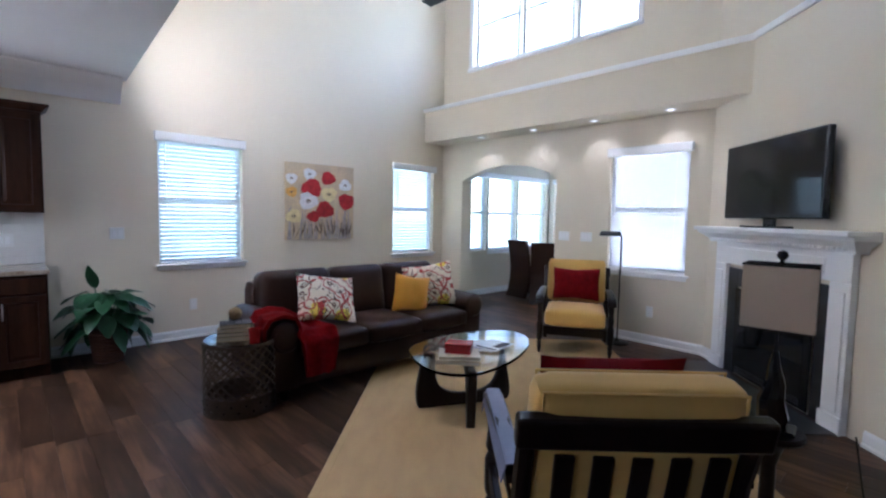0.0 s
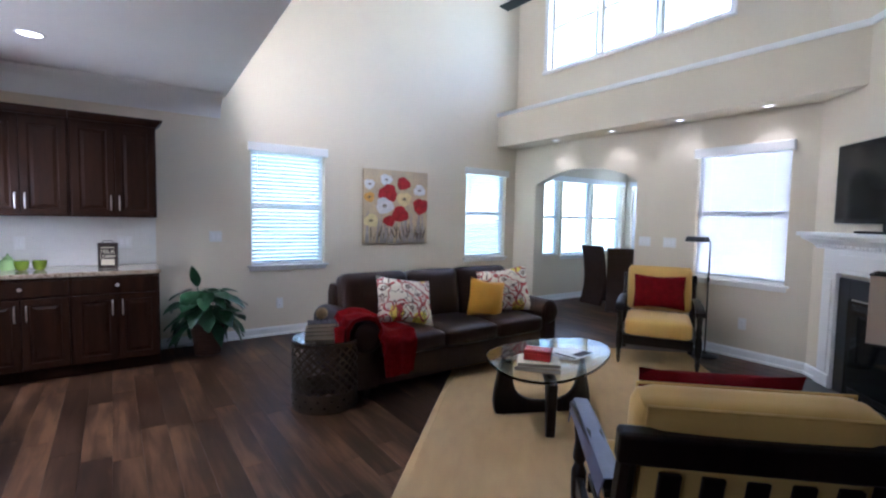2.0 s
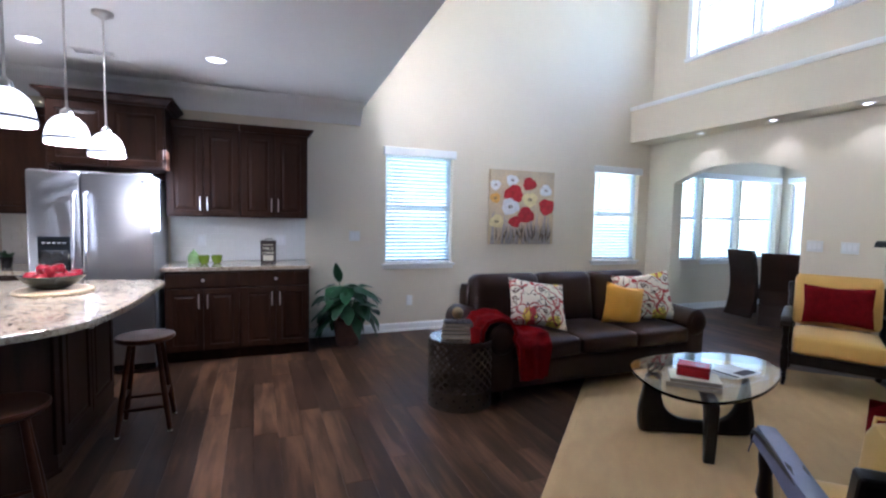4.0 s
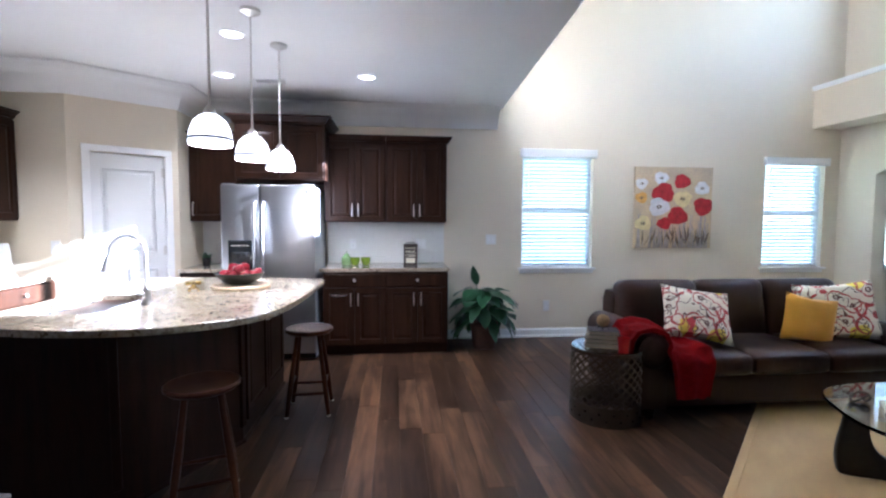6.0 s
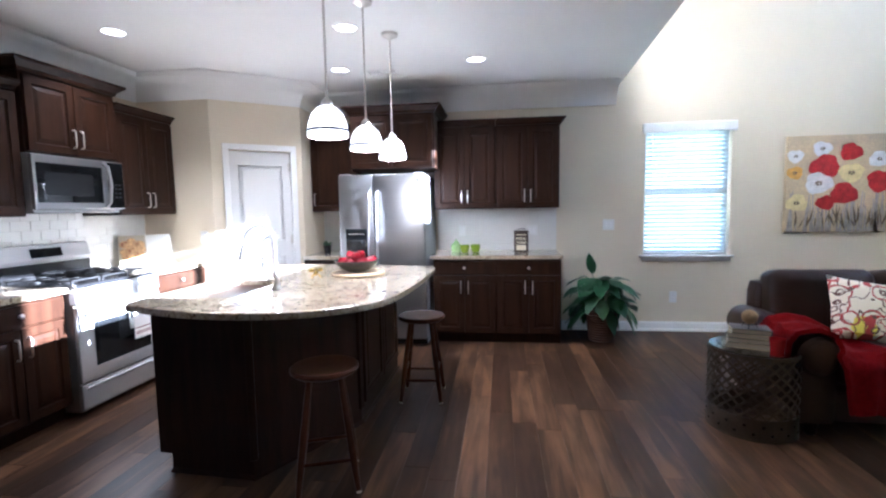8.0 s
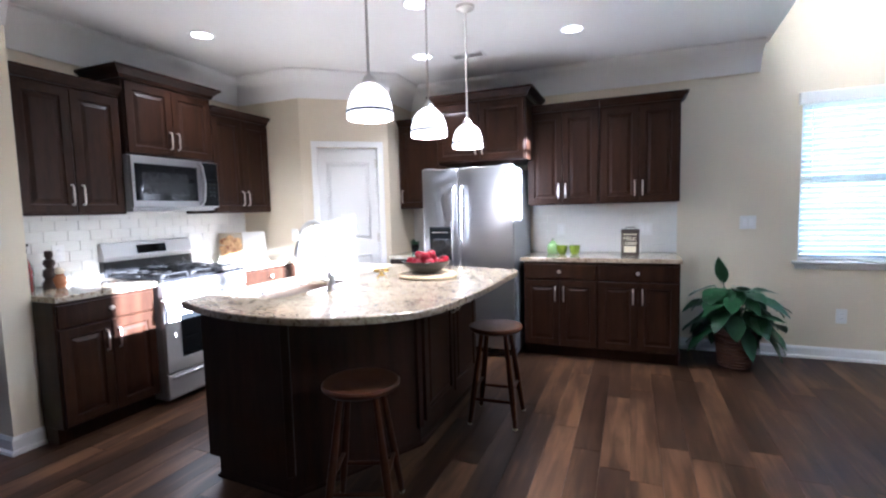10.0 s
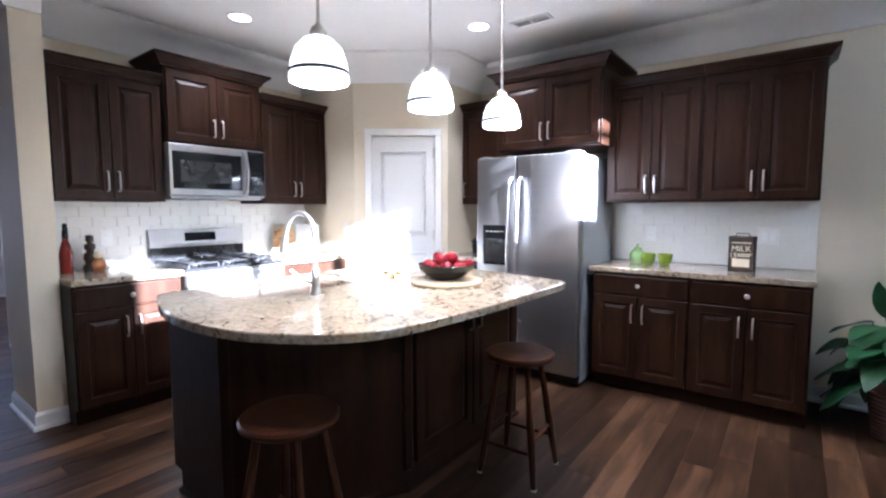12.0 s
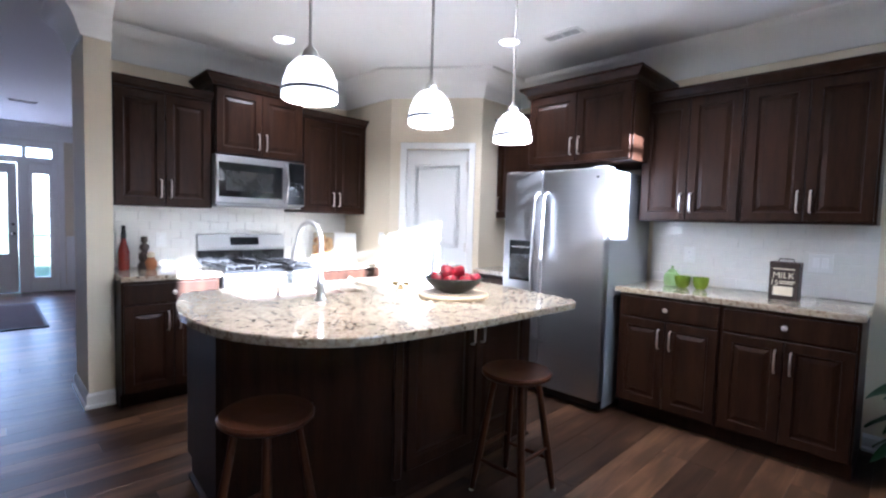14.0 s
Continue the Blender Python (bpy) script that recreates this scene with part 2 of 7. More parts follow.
M_RUG = material("woven_tan_rug", (0.50, 0.345, 0.165), 0.95, vary=0.10, scale=4, fine=180, stretch=(1, 3, 1), bump=0.12)
M_GLASS = material("clear_glass", (0.97, 0.99, 0.98), 0.02, vary=0.0, bump=0, trans=1.0, ior=1.45)
M_LEAF = material("glossy_leaf", (0.024, 0.085, 0.032), 0.38, vary=0.55, scale=9, fine=60, bump=0.03)
M_BASKET = material("brown_wicker", (0.075, 0.028, 0.016), 0.7, vary=0.4, scale=30, fine=90, bump=0.15)
M_SOIL = material("dark_soil", (0.02, 0.014, 0.01), 0.95, vary=0.4, bump=0.1)
M_BRONZE = material("antique_bronze", (0.10, 0.078, 0.058), 0.46, 0.8, vary=0.3, scale=12, bump=0.03)
M_PAPER = material("book_pages", (0.44, 0.39, 0.30), 0.9, vary=0.08, scale=3, fine=200, stretch=(1, 1, 20), bump=0.05)
M_BOOKDARK = material("dark_cloth_cover", (0.05, 0.04, 0.045), 0.7, vary=0.2, bump=0.03)
M_BOOKTAN = material("tan_cover", (0.40, 0.32, 0.20), 0.7, vary=0.15, bump=0.03)
M_MAG = material("magazine_paper", (0.62, 0.62, 0.62), 0.35, vary=0.3, scale=14, fine=50, bump=0)
M_APPLE = material("red_apple_skin", (0.24, 0.009, 0.018), 0.25, vary=0.4, scale=10, fine=40, bump=0.01)
M_BOARD = material("pale_round_board", (0.56, 0.44, 0.29), 0.5, vary=0.12, scale=3, fine=30, stretch=(1, 6, 1), bump=0.02)
M_BRASS = material("gilded_metal", (0.62, 0.45, 0.16), 0.25, 1.0, vary=0.15, bump=0.02)
M_GREEN = material("lime_glazed_ceramic", (0.17, 0.24, 0.02), 0.2, vary=0.12, bump=0)
M_GREENGLASS = material("pale_green_glass", (0.55, 0.80, 0.35), 0.1, vary=0.05, bump=0, trans=0.55)
M_TIN = material("dark_printed_tin", (0.035, 0.022, 0.016), 0.4, vary=0.4, scale=20, bump=0.01)
M_CREAM = material("cream_paint", (0.72, 0.66, 0.50), 0.6, vary=0.06, bump=0)
M_SHADE = material("beige_linen_shade", (0.52, 0.42, 0.31), 0.9, vary=0.05, scale=3, fine=300, bump=0.04)
M_SLATE = material("black_slate", (0.018, 0.018, 0.02), 0.35, vary=0.3, scale=4, fine=40, bump=0.03)
M_SCREEN = material("dark_screen", (0.010, 0.010, 0.012), 0.08, vary=0.05, bump=0)
M_OUT_GRASS = material("lawn", (0.09, 0.12, 0.05), 0.95, vary=0.3, scale=0.4, fine=6, bump=0.05)
M_DOOR = material("white_door_paint", (0.76, 0.76, 0.76), 0.4, vary=0.02, scale=3, bump=0.006)
M_BULB = material("lit_frosted_glass", (1.0, 0.92, 0.80), 0.3, vary=0.0, bump=0, emit=0.13)
M_CAN = material("lit_recessed_lens", (1.0, 0.93, 0.82), 0.3, vary=0.0, bump=0, emit=0.35)
M_MAT = material("dark_red_doormat", (0.05, 0.025, 0.022), 0.95, vary=0.3, scale=12, fine=100, bump=0.1)
M_BOTTLE = material("red_oil_bottle", (0.15, 0.012, 0.006), 0.12, vary=0.3, scale=10, bump=0)
M_FIG = material("dark_glazed_figure", (0.035, 0.022, 0.017), 0.35, vary=0.5, scale=22, bump=0.02)
M_CANVAS = material("painted_canvas", (0.60, 0.47, 0.28), 0.75, vary=0.22, scale=3.5, fine=40, bump=0.06, dark=(0.42, 0.34, 0.25))
M_RUBBER = material("black_rubber", (0.015, 0.015, 0.016), 0.7, bump=0)
M_TERRA = material("terracotta_clay", (0.30, 0.12, 0.045), 0.6, vary=0.15, bump=0.02)
M_PHOTO = material("food_photo_print", (0.62, 0.42, 0.20), 0.4, vary=0.3, scale=22, fine=60, bump=0, dark=(0.16, 0.035, 0.012))
M_THROW = material("red_knitted_throw", (0.125, 0.0015, 0.003), 0.95, vary=0.3, scale=26, fine=160, bump=0.15, spec=0.1)
M_TWINE = material("dried_twine", (0.26, 0.175, 0.08), 0.9, vary=0.35, scale=40, fine=150, bump=0.2)
M_ARMCHAIR = M_DARKWOOD

# ---- building helpers ----


def thing(name, label, category, m=None, group="", kind=""):
    ob = new(name)
    ob.matrix_world = m or Matrix()
    return tagged(ob, label, category, group, kind)


def mesh_of(name, bm, mat, smooth=False):
    me = bpy.data.meshes.new(name)
    bm.normal_update()
    bm.to_mesh(me)
    bm.free()
    me.materials.append(mat)
    if smooth:
        me.polygons.foreach_set("use_smooth", [True] * len(me.polygons))
        me.set_sharp_from_angle(angle=radians(38))
    return me


def part(name, bm, mat, parent=None, label="", smooth=False, m=None):
    ob = new(name, mesh_of(name, bm, mat, smooth))
    if parent is not None:
        ob.parent = parent
    if m is not None:
        ob.matrix_basis = m
    return tagged(ob, label)


def setting(name, bm, mat, label, category, smooth=False):
    return tagged(part(name, bm, mat, None, label, smooth), label, category, "", "structure")


def B():
    return bmesh.new()


def box(bm, lo, hi, bevel=0.0, m=None, segments=1):
    c = [(a + b) / 2 for a, b in zip(lo, hi)]
    s = [abs(b - a) for a, b in zip(lo, hi)]
    r = bmesh.ops.create_cube(bm, size=1.0, matrix=Matrix.Translation(c) @ Matrix.Diagonal((*s, 1)))
    vs = r["verts"]
    if bevel:
        es = list({e for v in vs for e in v.link_edges})
        out = bmesh.ops.bevel(bm, geom=es, offset=min(bevel, min(s) * 0.45), segments=segments, affect="EDGES", profile=0.5)
        vs = list({v for f in out["faces"] for v in f.verts} | {v for v in vs if v.is_valid})
    if m is not None:
        bmesh.ops.transform(bm, matrix=m, verts=vs)
    return bm


def rod(bm, p0, p1, r0, r1=None, seg=12):
    p0, p1 = Vector(p0), Vector(p1)
    q = (p1 - p0).to_track_quat("Z", "Y").to_matrix().to_4x4()
    bmesh.ops.create_cone(bm, cap_ends=True, segments=seg, radius1=r0, radius2=r0 if r1 is None else r1, depth=(p1 - p0).length, matrix=Matrix.Translation((p0 + p1) / 2) @ q)
    return bm


def lathe(bm, profile, seg=24, at=(0, 0, 0), m=None):
    """A turned body from (radius, height) pairs."""
    rings = []
    for r, z in profile:
        ring = []
        for i in range(seg):
            a = 2 * math.pi * i / seg
            p = Vector((at[0] + r * math.cos(a), at[1] + r * math.sin(a), at[2] + z))
            ring.append(bm.verts.new(m @ p if m is not None else p))
        rings.append(ring)
    for a, b in zip(rings, rings[1:]):
        for i in range(seg):
            j = (i + 1) % seg
            bm.faces.new((a[i], a[j], b[j], b[i]))
    shut = tuple(profile[0]) == tuple(profile[-1])
    if profile[0][0] > 1e-4 and not shut:
        bm.faces.new(list(reversed(rings[0])))
    if profile[-1][0] > 1e-4 and not shut:
        bm.faces.new(rings[-1])
    bmesh.ops.remove_doubles(bm, verts=[v for r in rings for v in r], dist=1e-5)
    return bm


def tube(bm, pts, r, seg=10, flat=1.0):
    """A rod swept along points; r is one radius or one per point."""
    pts = [Vector(p) for p in pts]
    rs = r if isinstance(r, (list, tuple)) else [r] * len(pts)
    rings = []
    up = None
    for i, p in enumerate(pts):
        d = (pts[min(i + 1, len(pts) - 1)] - pts[max(i - 1, 0)]).normalized()
        if up is None:
            up = Vector((0, 0, 1)) if abs(d.z) < 0.9 else Vector((0, 1, 0))
        side = d.cross(up).normalized()
        up = side.cross(d).normalized()
        rings.append([bm.verts.new(p + rs[i] * (math.cos(2 * math.pi * k / seg) * side + flat * math.sin(2 * math.pi * k / seg) * up)) for k in range(seg)])
    for a, b in zip(rings, rings[1:]):
        for k in range(seg):
            bm.faces.new((a[k], a[(k + 1) % seg], b[(k + 1) % seg], b[k]))
    bm.faces.new(list(reversed(rings[0])))
    bm.faces.new(rings[-1])
    bmesh.ops.recalc_face_normals(bm, faces=bm.faces[:])
    return bm


def prism(bm, poly, z0, z1, m=None, bevel=0.0):
    """A plan outline raised from z0 to z1."""
    lo = [bm.verts.new((x, y, z0)) for x, y in poly]
    hi = [bm.verts.new((x, y, z1)) for x, y in poly]
    n = len(poly)
    top = bm.faces.new(hi)
    fs = [bm.faces.new(list(reversed(lo))), top]
    for i in range(n):
        fs.append(bm.faces.new((lo[i], lo[(i + 1) % n], hi[(i + 1) % n], hi[i])))
    bmesh.ops.recalc_face_normals(bm, faces=fs)
    if bevel:
        bmesh.ops.bevel(bm, geom=list(top.edges), offset=bevel, segments=2, affect="EDGES", profile=0.5)
    if m is not None:
        bmesh.ops.transform(bm, matrix=m, verts=bm.verts[:])
    return bm


def profile_run(bm, prof, pts, z=0.0, side=1):
    """A moulding: profile of (out, up) pairs swept along plan points with mitred corners; side 1 is to the left of the way."""
    pts = [Vector((p[0], p[1])) for p in pts]
    rings = []
    for i, p in enumerate(pts):
        d0 = (p - pts[i - 1]).normalized() if i else None
        d1 = (pts[i + 1] - p).normalized() if i + 1 < len(pts) else None
        d0, d1 = d0 or d1, d1 or d0
        n0, n1 = Vector((-d0.y, d0.x)) * side, Vector((-d1.y, d1.x)) * side
        n = (n0 + n1)
        n = n / max(0.3, n.dot(n0))
        rings.append([bm.verts.new((p.x + n.x * o, p.y + n.y * o, z + u)) for o, u in prof])
    k = len(prof)
    for a, b in zip(rings, rings[1:]):
        for i in range(k):
            bm.faces.new((a[i], a[(i + 1) % k], b[(i + 1) % k], b[i]))
    bm.faces.new(rings[0])
    bm.faces.new(list(reversed(rings[-1])))
    bmesh.ops.recalc_face_normals(bm, faces=bm.faces[:])
    return bm


def cushion(bm, lo, hi, r=0.05, puff=0.03, cuts=7, axis=2, m=None):
    """A stuffed block: rounded edges and a swollen face across the axis."""
    c = Vector([(a + b) / 2 for a, b in zip(lo, hi)])
    h = Vector([abs(b - a) / 2 for a, b in zip(lo, hi)])
    tmp = bmesh.new()
    bmesh.ops.create_cube(tmp, size=2.0)
    bmesh.ops.subdivide_edges(tmp, edges=tmp.edges[:], cuts=cuts, use_grid_fill=True)
    r = min(r, min(h) * 0.98)
    vm = {}
    for v in tmp.verts:
        p = Vector([v.co[i] * h[i] for i in range(3)])
        inner = Vector([max(-(h[i] - r), min(h[i] - r, p[i])) for i in range(3)])
        d = p - inner
        if d.length > 1e-6:
            p = inner + d.normalized() * r
        o = [i for i in range(3) if i != axis]
        swell = puff * (1 - v.co[o[0]] ** 2) * (1 - v.co[o[1]] ** 2) * v.co[axis]
        p[axis] += swell
        p += c
        vm[v] = bm.verts.new(m @ p if m is not None else p)
    for f in tmp.faces:
        bm.faces.new([vm[v] for v in f.verts])
    tmp.free()
    return bm


def pillow(bm, w, h, depth, cuts=12):
    """A square scatter pillow standing in x and z, thin at the seam with pulled-out corners."""
    g = cuts
    front, back = {}, {}
    for i in range(g + 1):
        for j in range(g + 1):
            u, v = 2 * i / g - 1, 2 * j / g - 1
            sw = ((1 - u ** 4) * (1 - v ** 4)) ** 0.6
            pin = 1 - 0.07 * ((1 - u * u) if abs(v) == 1 else 0) - 0.05 * (1 - abs(u * v))
            x, z = u * w / 2 * (1 - 0.06 * (1 - v * v) * abs(u) * 0) * pin, v * h / 2 * pin
            wob = 0.012 * noise.noise((u * 2.3, v * 2.3, w * 9))
            front[i, j] = bm.verts.new((x, -depth / 2 * sw - wob * sw, z))
            back[i, j] = front[i, j] if abs(u) == 1 or abs(v) == 1 else bm.verts.new((x, depth / 2 * sw, z))
    for i in range(g):
        for j in range(g):
            bm.faces.new((front[i, j], front[i + 1, j], front[i + 1, j + 1], front[i, j + 1]))
            try:
                bm.faces.new((back[i, j], back[i, j + 1], back[i + 1, j + 1], back[i + 1, j]))
            except ValueError:
                pass
    return bm


def wall(bm, a, b, thick, z0, z1, holes=()):
    """A wall from plan point a to b; its thickness lies to the right of the way. holes: (u0, u1, z0, z1), u in metres from a."""
    a, b = Vector((a[0], a[1], 0)), Vector((b[0], b[1], 0))
    d = (b - a).normalized()
    length = (b - a).length
    out = Vector((d.y, -d.x, 0)) * thick
    us = sorted({0, length, *[h[0] for h in holes], *[h[1] for h in holes]})
    zs = sorted({z0, z1, *[h[2] for h in holes], *[h[3] for h in holes]})

    def solid(i, j):
        if not (0 <= i < len(us) - 1 and 0 <= j < len(zs) - 1):
            return False
        u, z = (us[i] + us[i + 1]) / 2, (zs[j] + zs[j + 1]) / 2
        return not any(h[0] < u < h[1] and h[2] < z < h[3] for h in holes)

    cache = {}

    def v(i, j, k):
        if (i, j, k) not in cache:
            cache[i, j, k] = bm.verts.new(a + d * us[i] + Vector((0, 0, zs[j])) + out * k)
        return cache[i, j, k]

    for i in range(len(us) - 1):
        for j in range(len(zs) - 1):
            if not solid(i, j):
                continue
            bm.faces.new((v(i, j, 0), v(i, j + 1, 0), v(i + 1, j + 1, 0), v(i + 1, j, 0)))
            bm.faces.new((v(i, j, 1), v(i + 1, j, 1), v(i + 1, j + 1, 1), v(i, j + 1, 1)))
            for di, dj, e in ((-1, 0, ((i, j), (i, j + 1))), (1, 0, ((i + 1, j + 1), (i + 1, j))), (0, -1, ((i + 1, j), (i, j))), (0, 1, ((i, j + 1), (i + 1, j + 1)))):
                if not solid(i + di, j + dj):
                    (p, q), (s, t) = e
                    bm.faces.new((v(p, q, 0), v(p, q, 1), v(s, t, 1), v(s, t, 0)))
    bmesh.ops.recalc_face_normals(bm, faces=bm.faces[:])
    return bm


# ---- the plan ----
XL, XR, YB = -3.88, 5.31, 5.80
CEIL, TALL, LIP = 2.70, 5.40, 0.14
YS, XF = -6.0, -9.60
DIAG0, DIAG1 = (XR, 1.74), (3.30, -0.27)
PAN0, PAN1 = (-3.125, 4.715), (-2.445, 5.235)

# ground, floor under-layer
bm = B()
box(bm, (-250, -250, -0.45), (250, 250, -0.35))
setting("ground", bm, M_OUT_GRASS, "flat green lawn round the house", "ground")
bm = B()
box(bm, (XF - 0.2, YS - 0.2, -0.34), (8.6, YB + 0.16, -0.006))
floor = setting("floor", bm, M_JOINT, "dark walnut-brown plank floor with fine joints", "floor")

# walls
W1, W2 = (1.18, 2.055, 0.84, 2.205), (4.29, 5.11, 0.83, 2.165)
SB = [(6.02, 6.44), (6.50, 7.32), (7.38, 8.30)]
bm = B()
wall(bm, (XR + LIP, YB), (-2.60, YB), 0.15, -0.006, TALL, [(XR + LIP - x1, XR + LIP - x0, z0, z1) for x0, x1, z0, z1 in (W1, W2)])
setting("wall_north", bm, M_WALL, "beige painted wall with white-blinded windows", "wall")
bm = B()
wall(bm, (8.57, YB), (XR + LIP, YB), 0.15, -0.006, 2.70, [(8.57 - b, 8.57 - a, 0.80, 2.18) for a, b in SB])
setting("wall_sunroom_north", bm, M_WALL, "pale sunroom wall with three blinded windows", "wall")
# arched opening, low window and high windows in the east wall
A0, A1, SPRING, APEX = 3.60, 5.34, 1.97, 2.17
HW = [(2.60, 3.42), (3.45, 4.28), (4.31, 5.16)]
W3 = (1.955, 2.85, 0.82, 2.21)
bm = B()
wall(bm, (XR, YB), (XR, DIAG0[1]), -LIP, -0.006, TALL, [(YB - A1, YB - A0, -0.006, APEX), (YB - W3[1], YB - W3[0], W3[2], W3[3])] + [(YB - b, YB - a, 3.68, 4.84) for a, b in HW])
arc = [(A0 + (A1 - A0) * i / 24) for i in range(25)]
half, mid = (A1 - A0) / 2, (A0 + A1) / 2
rad = (half ** 2 + (APEX - SPRING) ** 2) / (2 * (APEX - SPRING))
curve = [(y, APEX - rad + math.sqrt(rad * rad - (y - mid) ** 2)) for y in arc]
for (y0, z0), (y1, z1) in zip(curve, curve[1:]):
    q = [bm.verts.new(p) for p in ((XR, y0, z0), (XR, y1, z1), (XR, y1, APEX), (XR, y0, APEX), (XR + LIP, y0, z0), (XR + LIP, y1, z1), (XR + LIP, y1, APEX), (XR + LIP, y0, APEX))]
    for ids in ((0, 1, 2, 3), (4, 7, 6, 5), (0, 4, 5, 1)):
        bm.faces.new([q[i] for i in ids])
bmesh.ops.recalc_face_normals(bm, faces=bm.faces[:])
setting("wall_east", bm, M_WALL, "beige wall with an arched opening and tall high windows", "wall")
bm = B()
wall(bm, DIAG0, DIAG1, -0.16, -0.006, TALL)
setting("wall_fireplace", bm, M_WALL, "beige diagonal chimney wall behind the fireplace", "wall")
bm = B()
wall(bm, DIAG1, (DIAG1[0], YS), -0.14, -0.006, TALL)
setting("wall_southeast", bm, M_WALL, "plain beige wall", "wall")
# unseen closing wall, set far back so it bounces less light
bm = B()
wall(bm, (DIAG1[0] + 0.14, YS), (XF, YS), -0.14, -0.006, TALL)
setting("wall_south", bm, M_WALL, "plain beige wall", "wall")
# kitchen walls
bm = B()
wall(bm, (XL, 2.60), (XL, PAN0[1]), -0.14, -0.006, CEIL)
setting("wall_range", bm, M_WALL, "beige wall behind the range", "wall")
bm = B()
prism(bm, [(XL - 0.14, PAN0[1]), (PAN0[0], PAN0[1]), (PAN0[0] - 0.10, PAN0[1] + 0.14), (XL - 0.14, PAN0[1] + 0.14)], -0.006, CEIL)
setting("wall_pantry_side", bm, M_WALL, "short beige wall beside the pantry", "wall")
PD = (Vector(PAN1) - Vector(PAN0)).normalized()
PLEN = (Vector(PAN1) - Vector(PAN0)).length
bm = B()
wall(bm, PAN0, PAN1, -0.10, -0.006, CEIL, [(0.155, 0.745, -0.006, 2.0)])
setting("wall_pantry", bm, M_WALL, "diagonal beige wall holding the pantry door", "wall")
bm = B()
box(bm, (PAN1[0] - 0.12, PAN1[1], -0.006), (PAN1[0], YB, CEIL))
setting("wall_pantry_return", bm, M_WALL, "short beige wall beside the cabinets", "wall")
bm = B()
box(bm, (XL - 0.14, 2.45, -0.006), (-3.46, 2.60, CEIL))
box(bm, (-5.95, 2.78, -0.006), (XL - 0.14, 2.92, CEIL))
setting("wall_stub", bm, M_WALL, "beige end of a partition wall beside the hall", "wall")
bm = B()
box(bm, (-6.09, 2.78, -0.006), (-5.95, 3.80, CEIL))
box(bm, (XF, 3.80, -0.006), (-5.95, 3.94, CEIL))
setting("wall_foyer_side", bm, M_WALL, "beige foyer wall", "wall")
DOOR, LITE = (1.42, 2.36), (2.50, 2.80)
bm = B()
wall(bm, (XF, YS), (XF, 3.94), -0.15, -0.006, CEIL, [(1.05 - YS, 2.86 - YS, -0.006, 2.44)])
setting("wall_front", bm, M_WALL, "beige front wall with the entrance", "wall")
# sunroom
SX, SY = 8.42, 3.02
bm = B()
wall(bm, (SX, YB), (SX, SY), -0.15, -0.006, 2.55, [(0.14, 2.40, 0.80, 2.18)])
setting("wall_sunroom_end", bm, M_WALL, "pale wall with a wide window", "wall")
bm = B()
box(bm, (XR + LIP, SY - 0.14, -0.006), (SX + 0.15, SY, 2.55))
setting("wall_sunroom_side", bm, M_WALL, "pale plain wall", "wall")
# ceilings
bm = B()
box(bm, (XR + LIP, SY, 2.55), (SX + 0.15, YB, 2.70))
setting("ceiling_sunroom", bm, M_CEIL, "white flat ceiling", "ceiling")
bm = B()
prism(bm, [(XF - 0.15, YS - 0.14), (0.35, YS - 0.14), (0.92, YB), (XF - 0.15, YB)], CEIL, CEIL + 0.12)
setting("ceiling", bm, M_CEIL, "white flat kitchen ceiling", "ceiling")
bm = B()
prism(bm, [(0.21, YS), (0.35, YS), (0.92, YB), (0.78, YB)], CEIL + 0.12, TALL)
setting("wall_upper", bm, M_WALL, "beige upper wall over the kitchen ceiling edge", "wall")
bm = B()
box(bm, (0.1, YS - 0.14, TALL), (XR + LIP, YB + 0.15, TALL + 0.12))
setting("ceiling_high", bm, M_CEIL, "white high living room ceiling", "ceiling")
# unseen wall added to cut the light bounced back from the south
bm = B()
box(bm, (0.35, -1.70, CEIL + 0.12), (DIAG1[0], -1.55, TALL))
setting("added_wall_header", bm, M_WALL, "added unseen beige wall holding back light over the low rear ceiling", "wall")
# low ceiling added out of view to keep the rear dim
bm = B()
box(bm, (0.35, YS, CEIL), (DIAG1[0], -1.55, CEIL + 0.12))
setting("added_ceiling_rear", bm, M_CEIL, "white flat ceiling", "ceiling")
# ledge with downlights along the east wall
bm = B()
prism(bm, [(4.905, YB), (4.905, 1.325), (XR - 0.003, 1.73), (XR - 0.003, YB)], 2.575, 3.04)
setting("ledge", bm, M_WALL, "beige boxed ledge over the arch", "ledge")
CAP = [(0, 0), (0.02, 0), (0.035, 0.03), (0.035, 0.05), (0, 0.05)]
bm = B()
profile_run(bm, CAP, [(4.905, YB), (4.905, 1.337), (3.30, -0.268)], 3.04, -1)
setting("trim", bm, M_TRIM, "white cap moulding on the ledge", "trim", True)
bm = B()
prism(bm, [(4.905, YB - 0.002), (4.905, 1.36), (XR - 0.003, 1.77), (XR - 0.003, YB - 0.002)], 3.04, 3.055)
setting("ledge_top", bm, M_TRIM, "white ledge top", "ledge")

# crown moulding in the kitchen
CROWN = [(0, -0.235), (0.016, -0.235), (0.021, -0.215), (0.028, -0.20), (0.045, -0.15), (0.075, -0.10), (0.12, -0.06), (0.15, -0.045), (0.158, -0.03), (0.17, -0.02), (0.172, -0.002), (0, -0.002)]
bm = B()
profile_run(bm, CROWN, [(0.87, YB), (PAN1[0], YB), PAN1, PAN0, (XL, PAN0[1]), (XL, 2.60)], CEIL, 1)
setting("crown", bm, M_TRIM, "white cove crown moulding", "moulding", True)
bm = B()
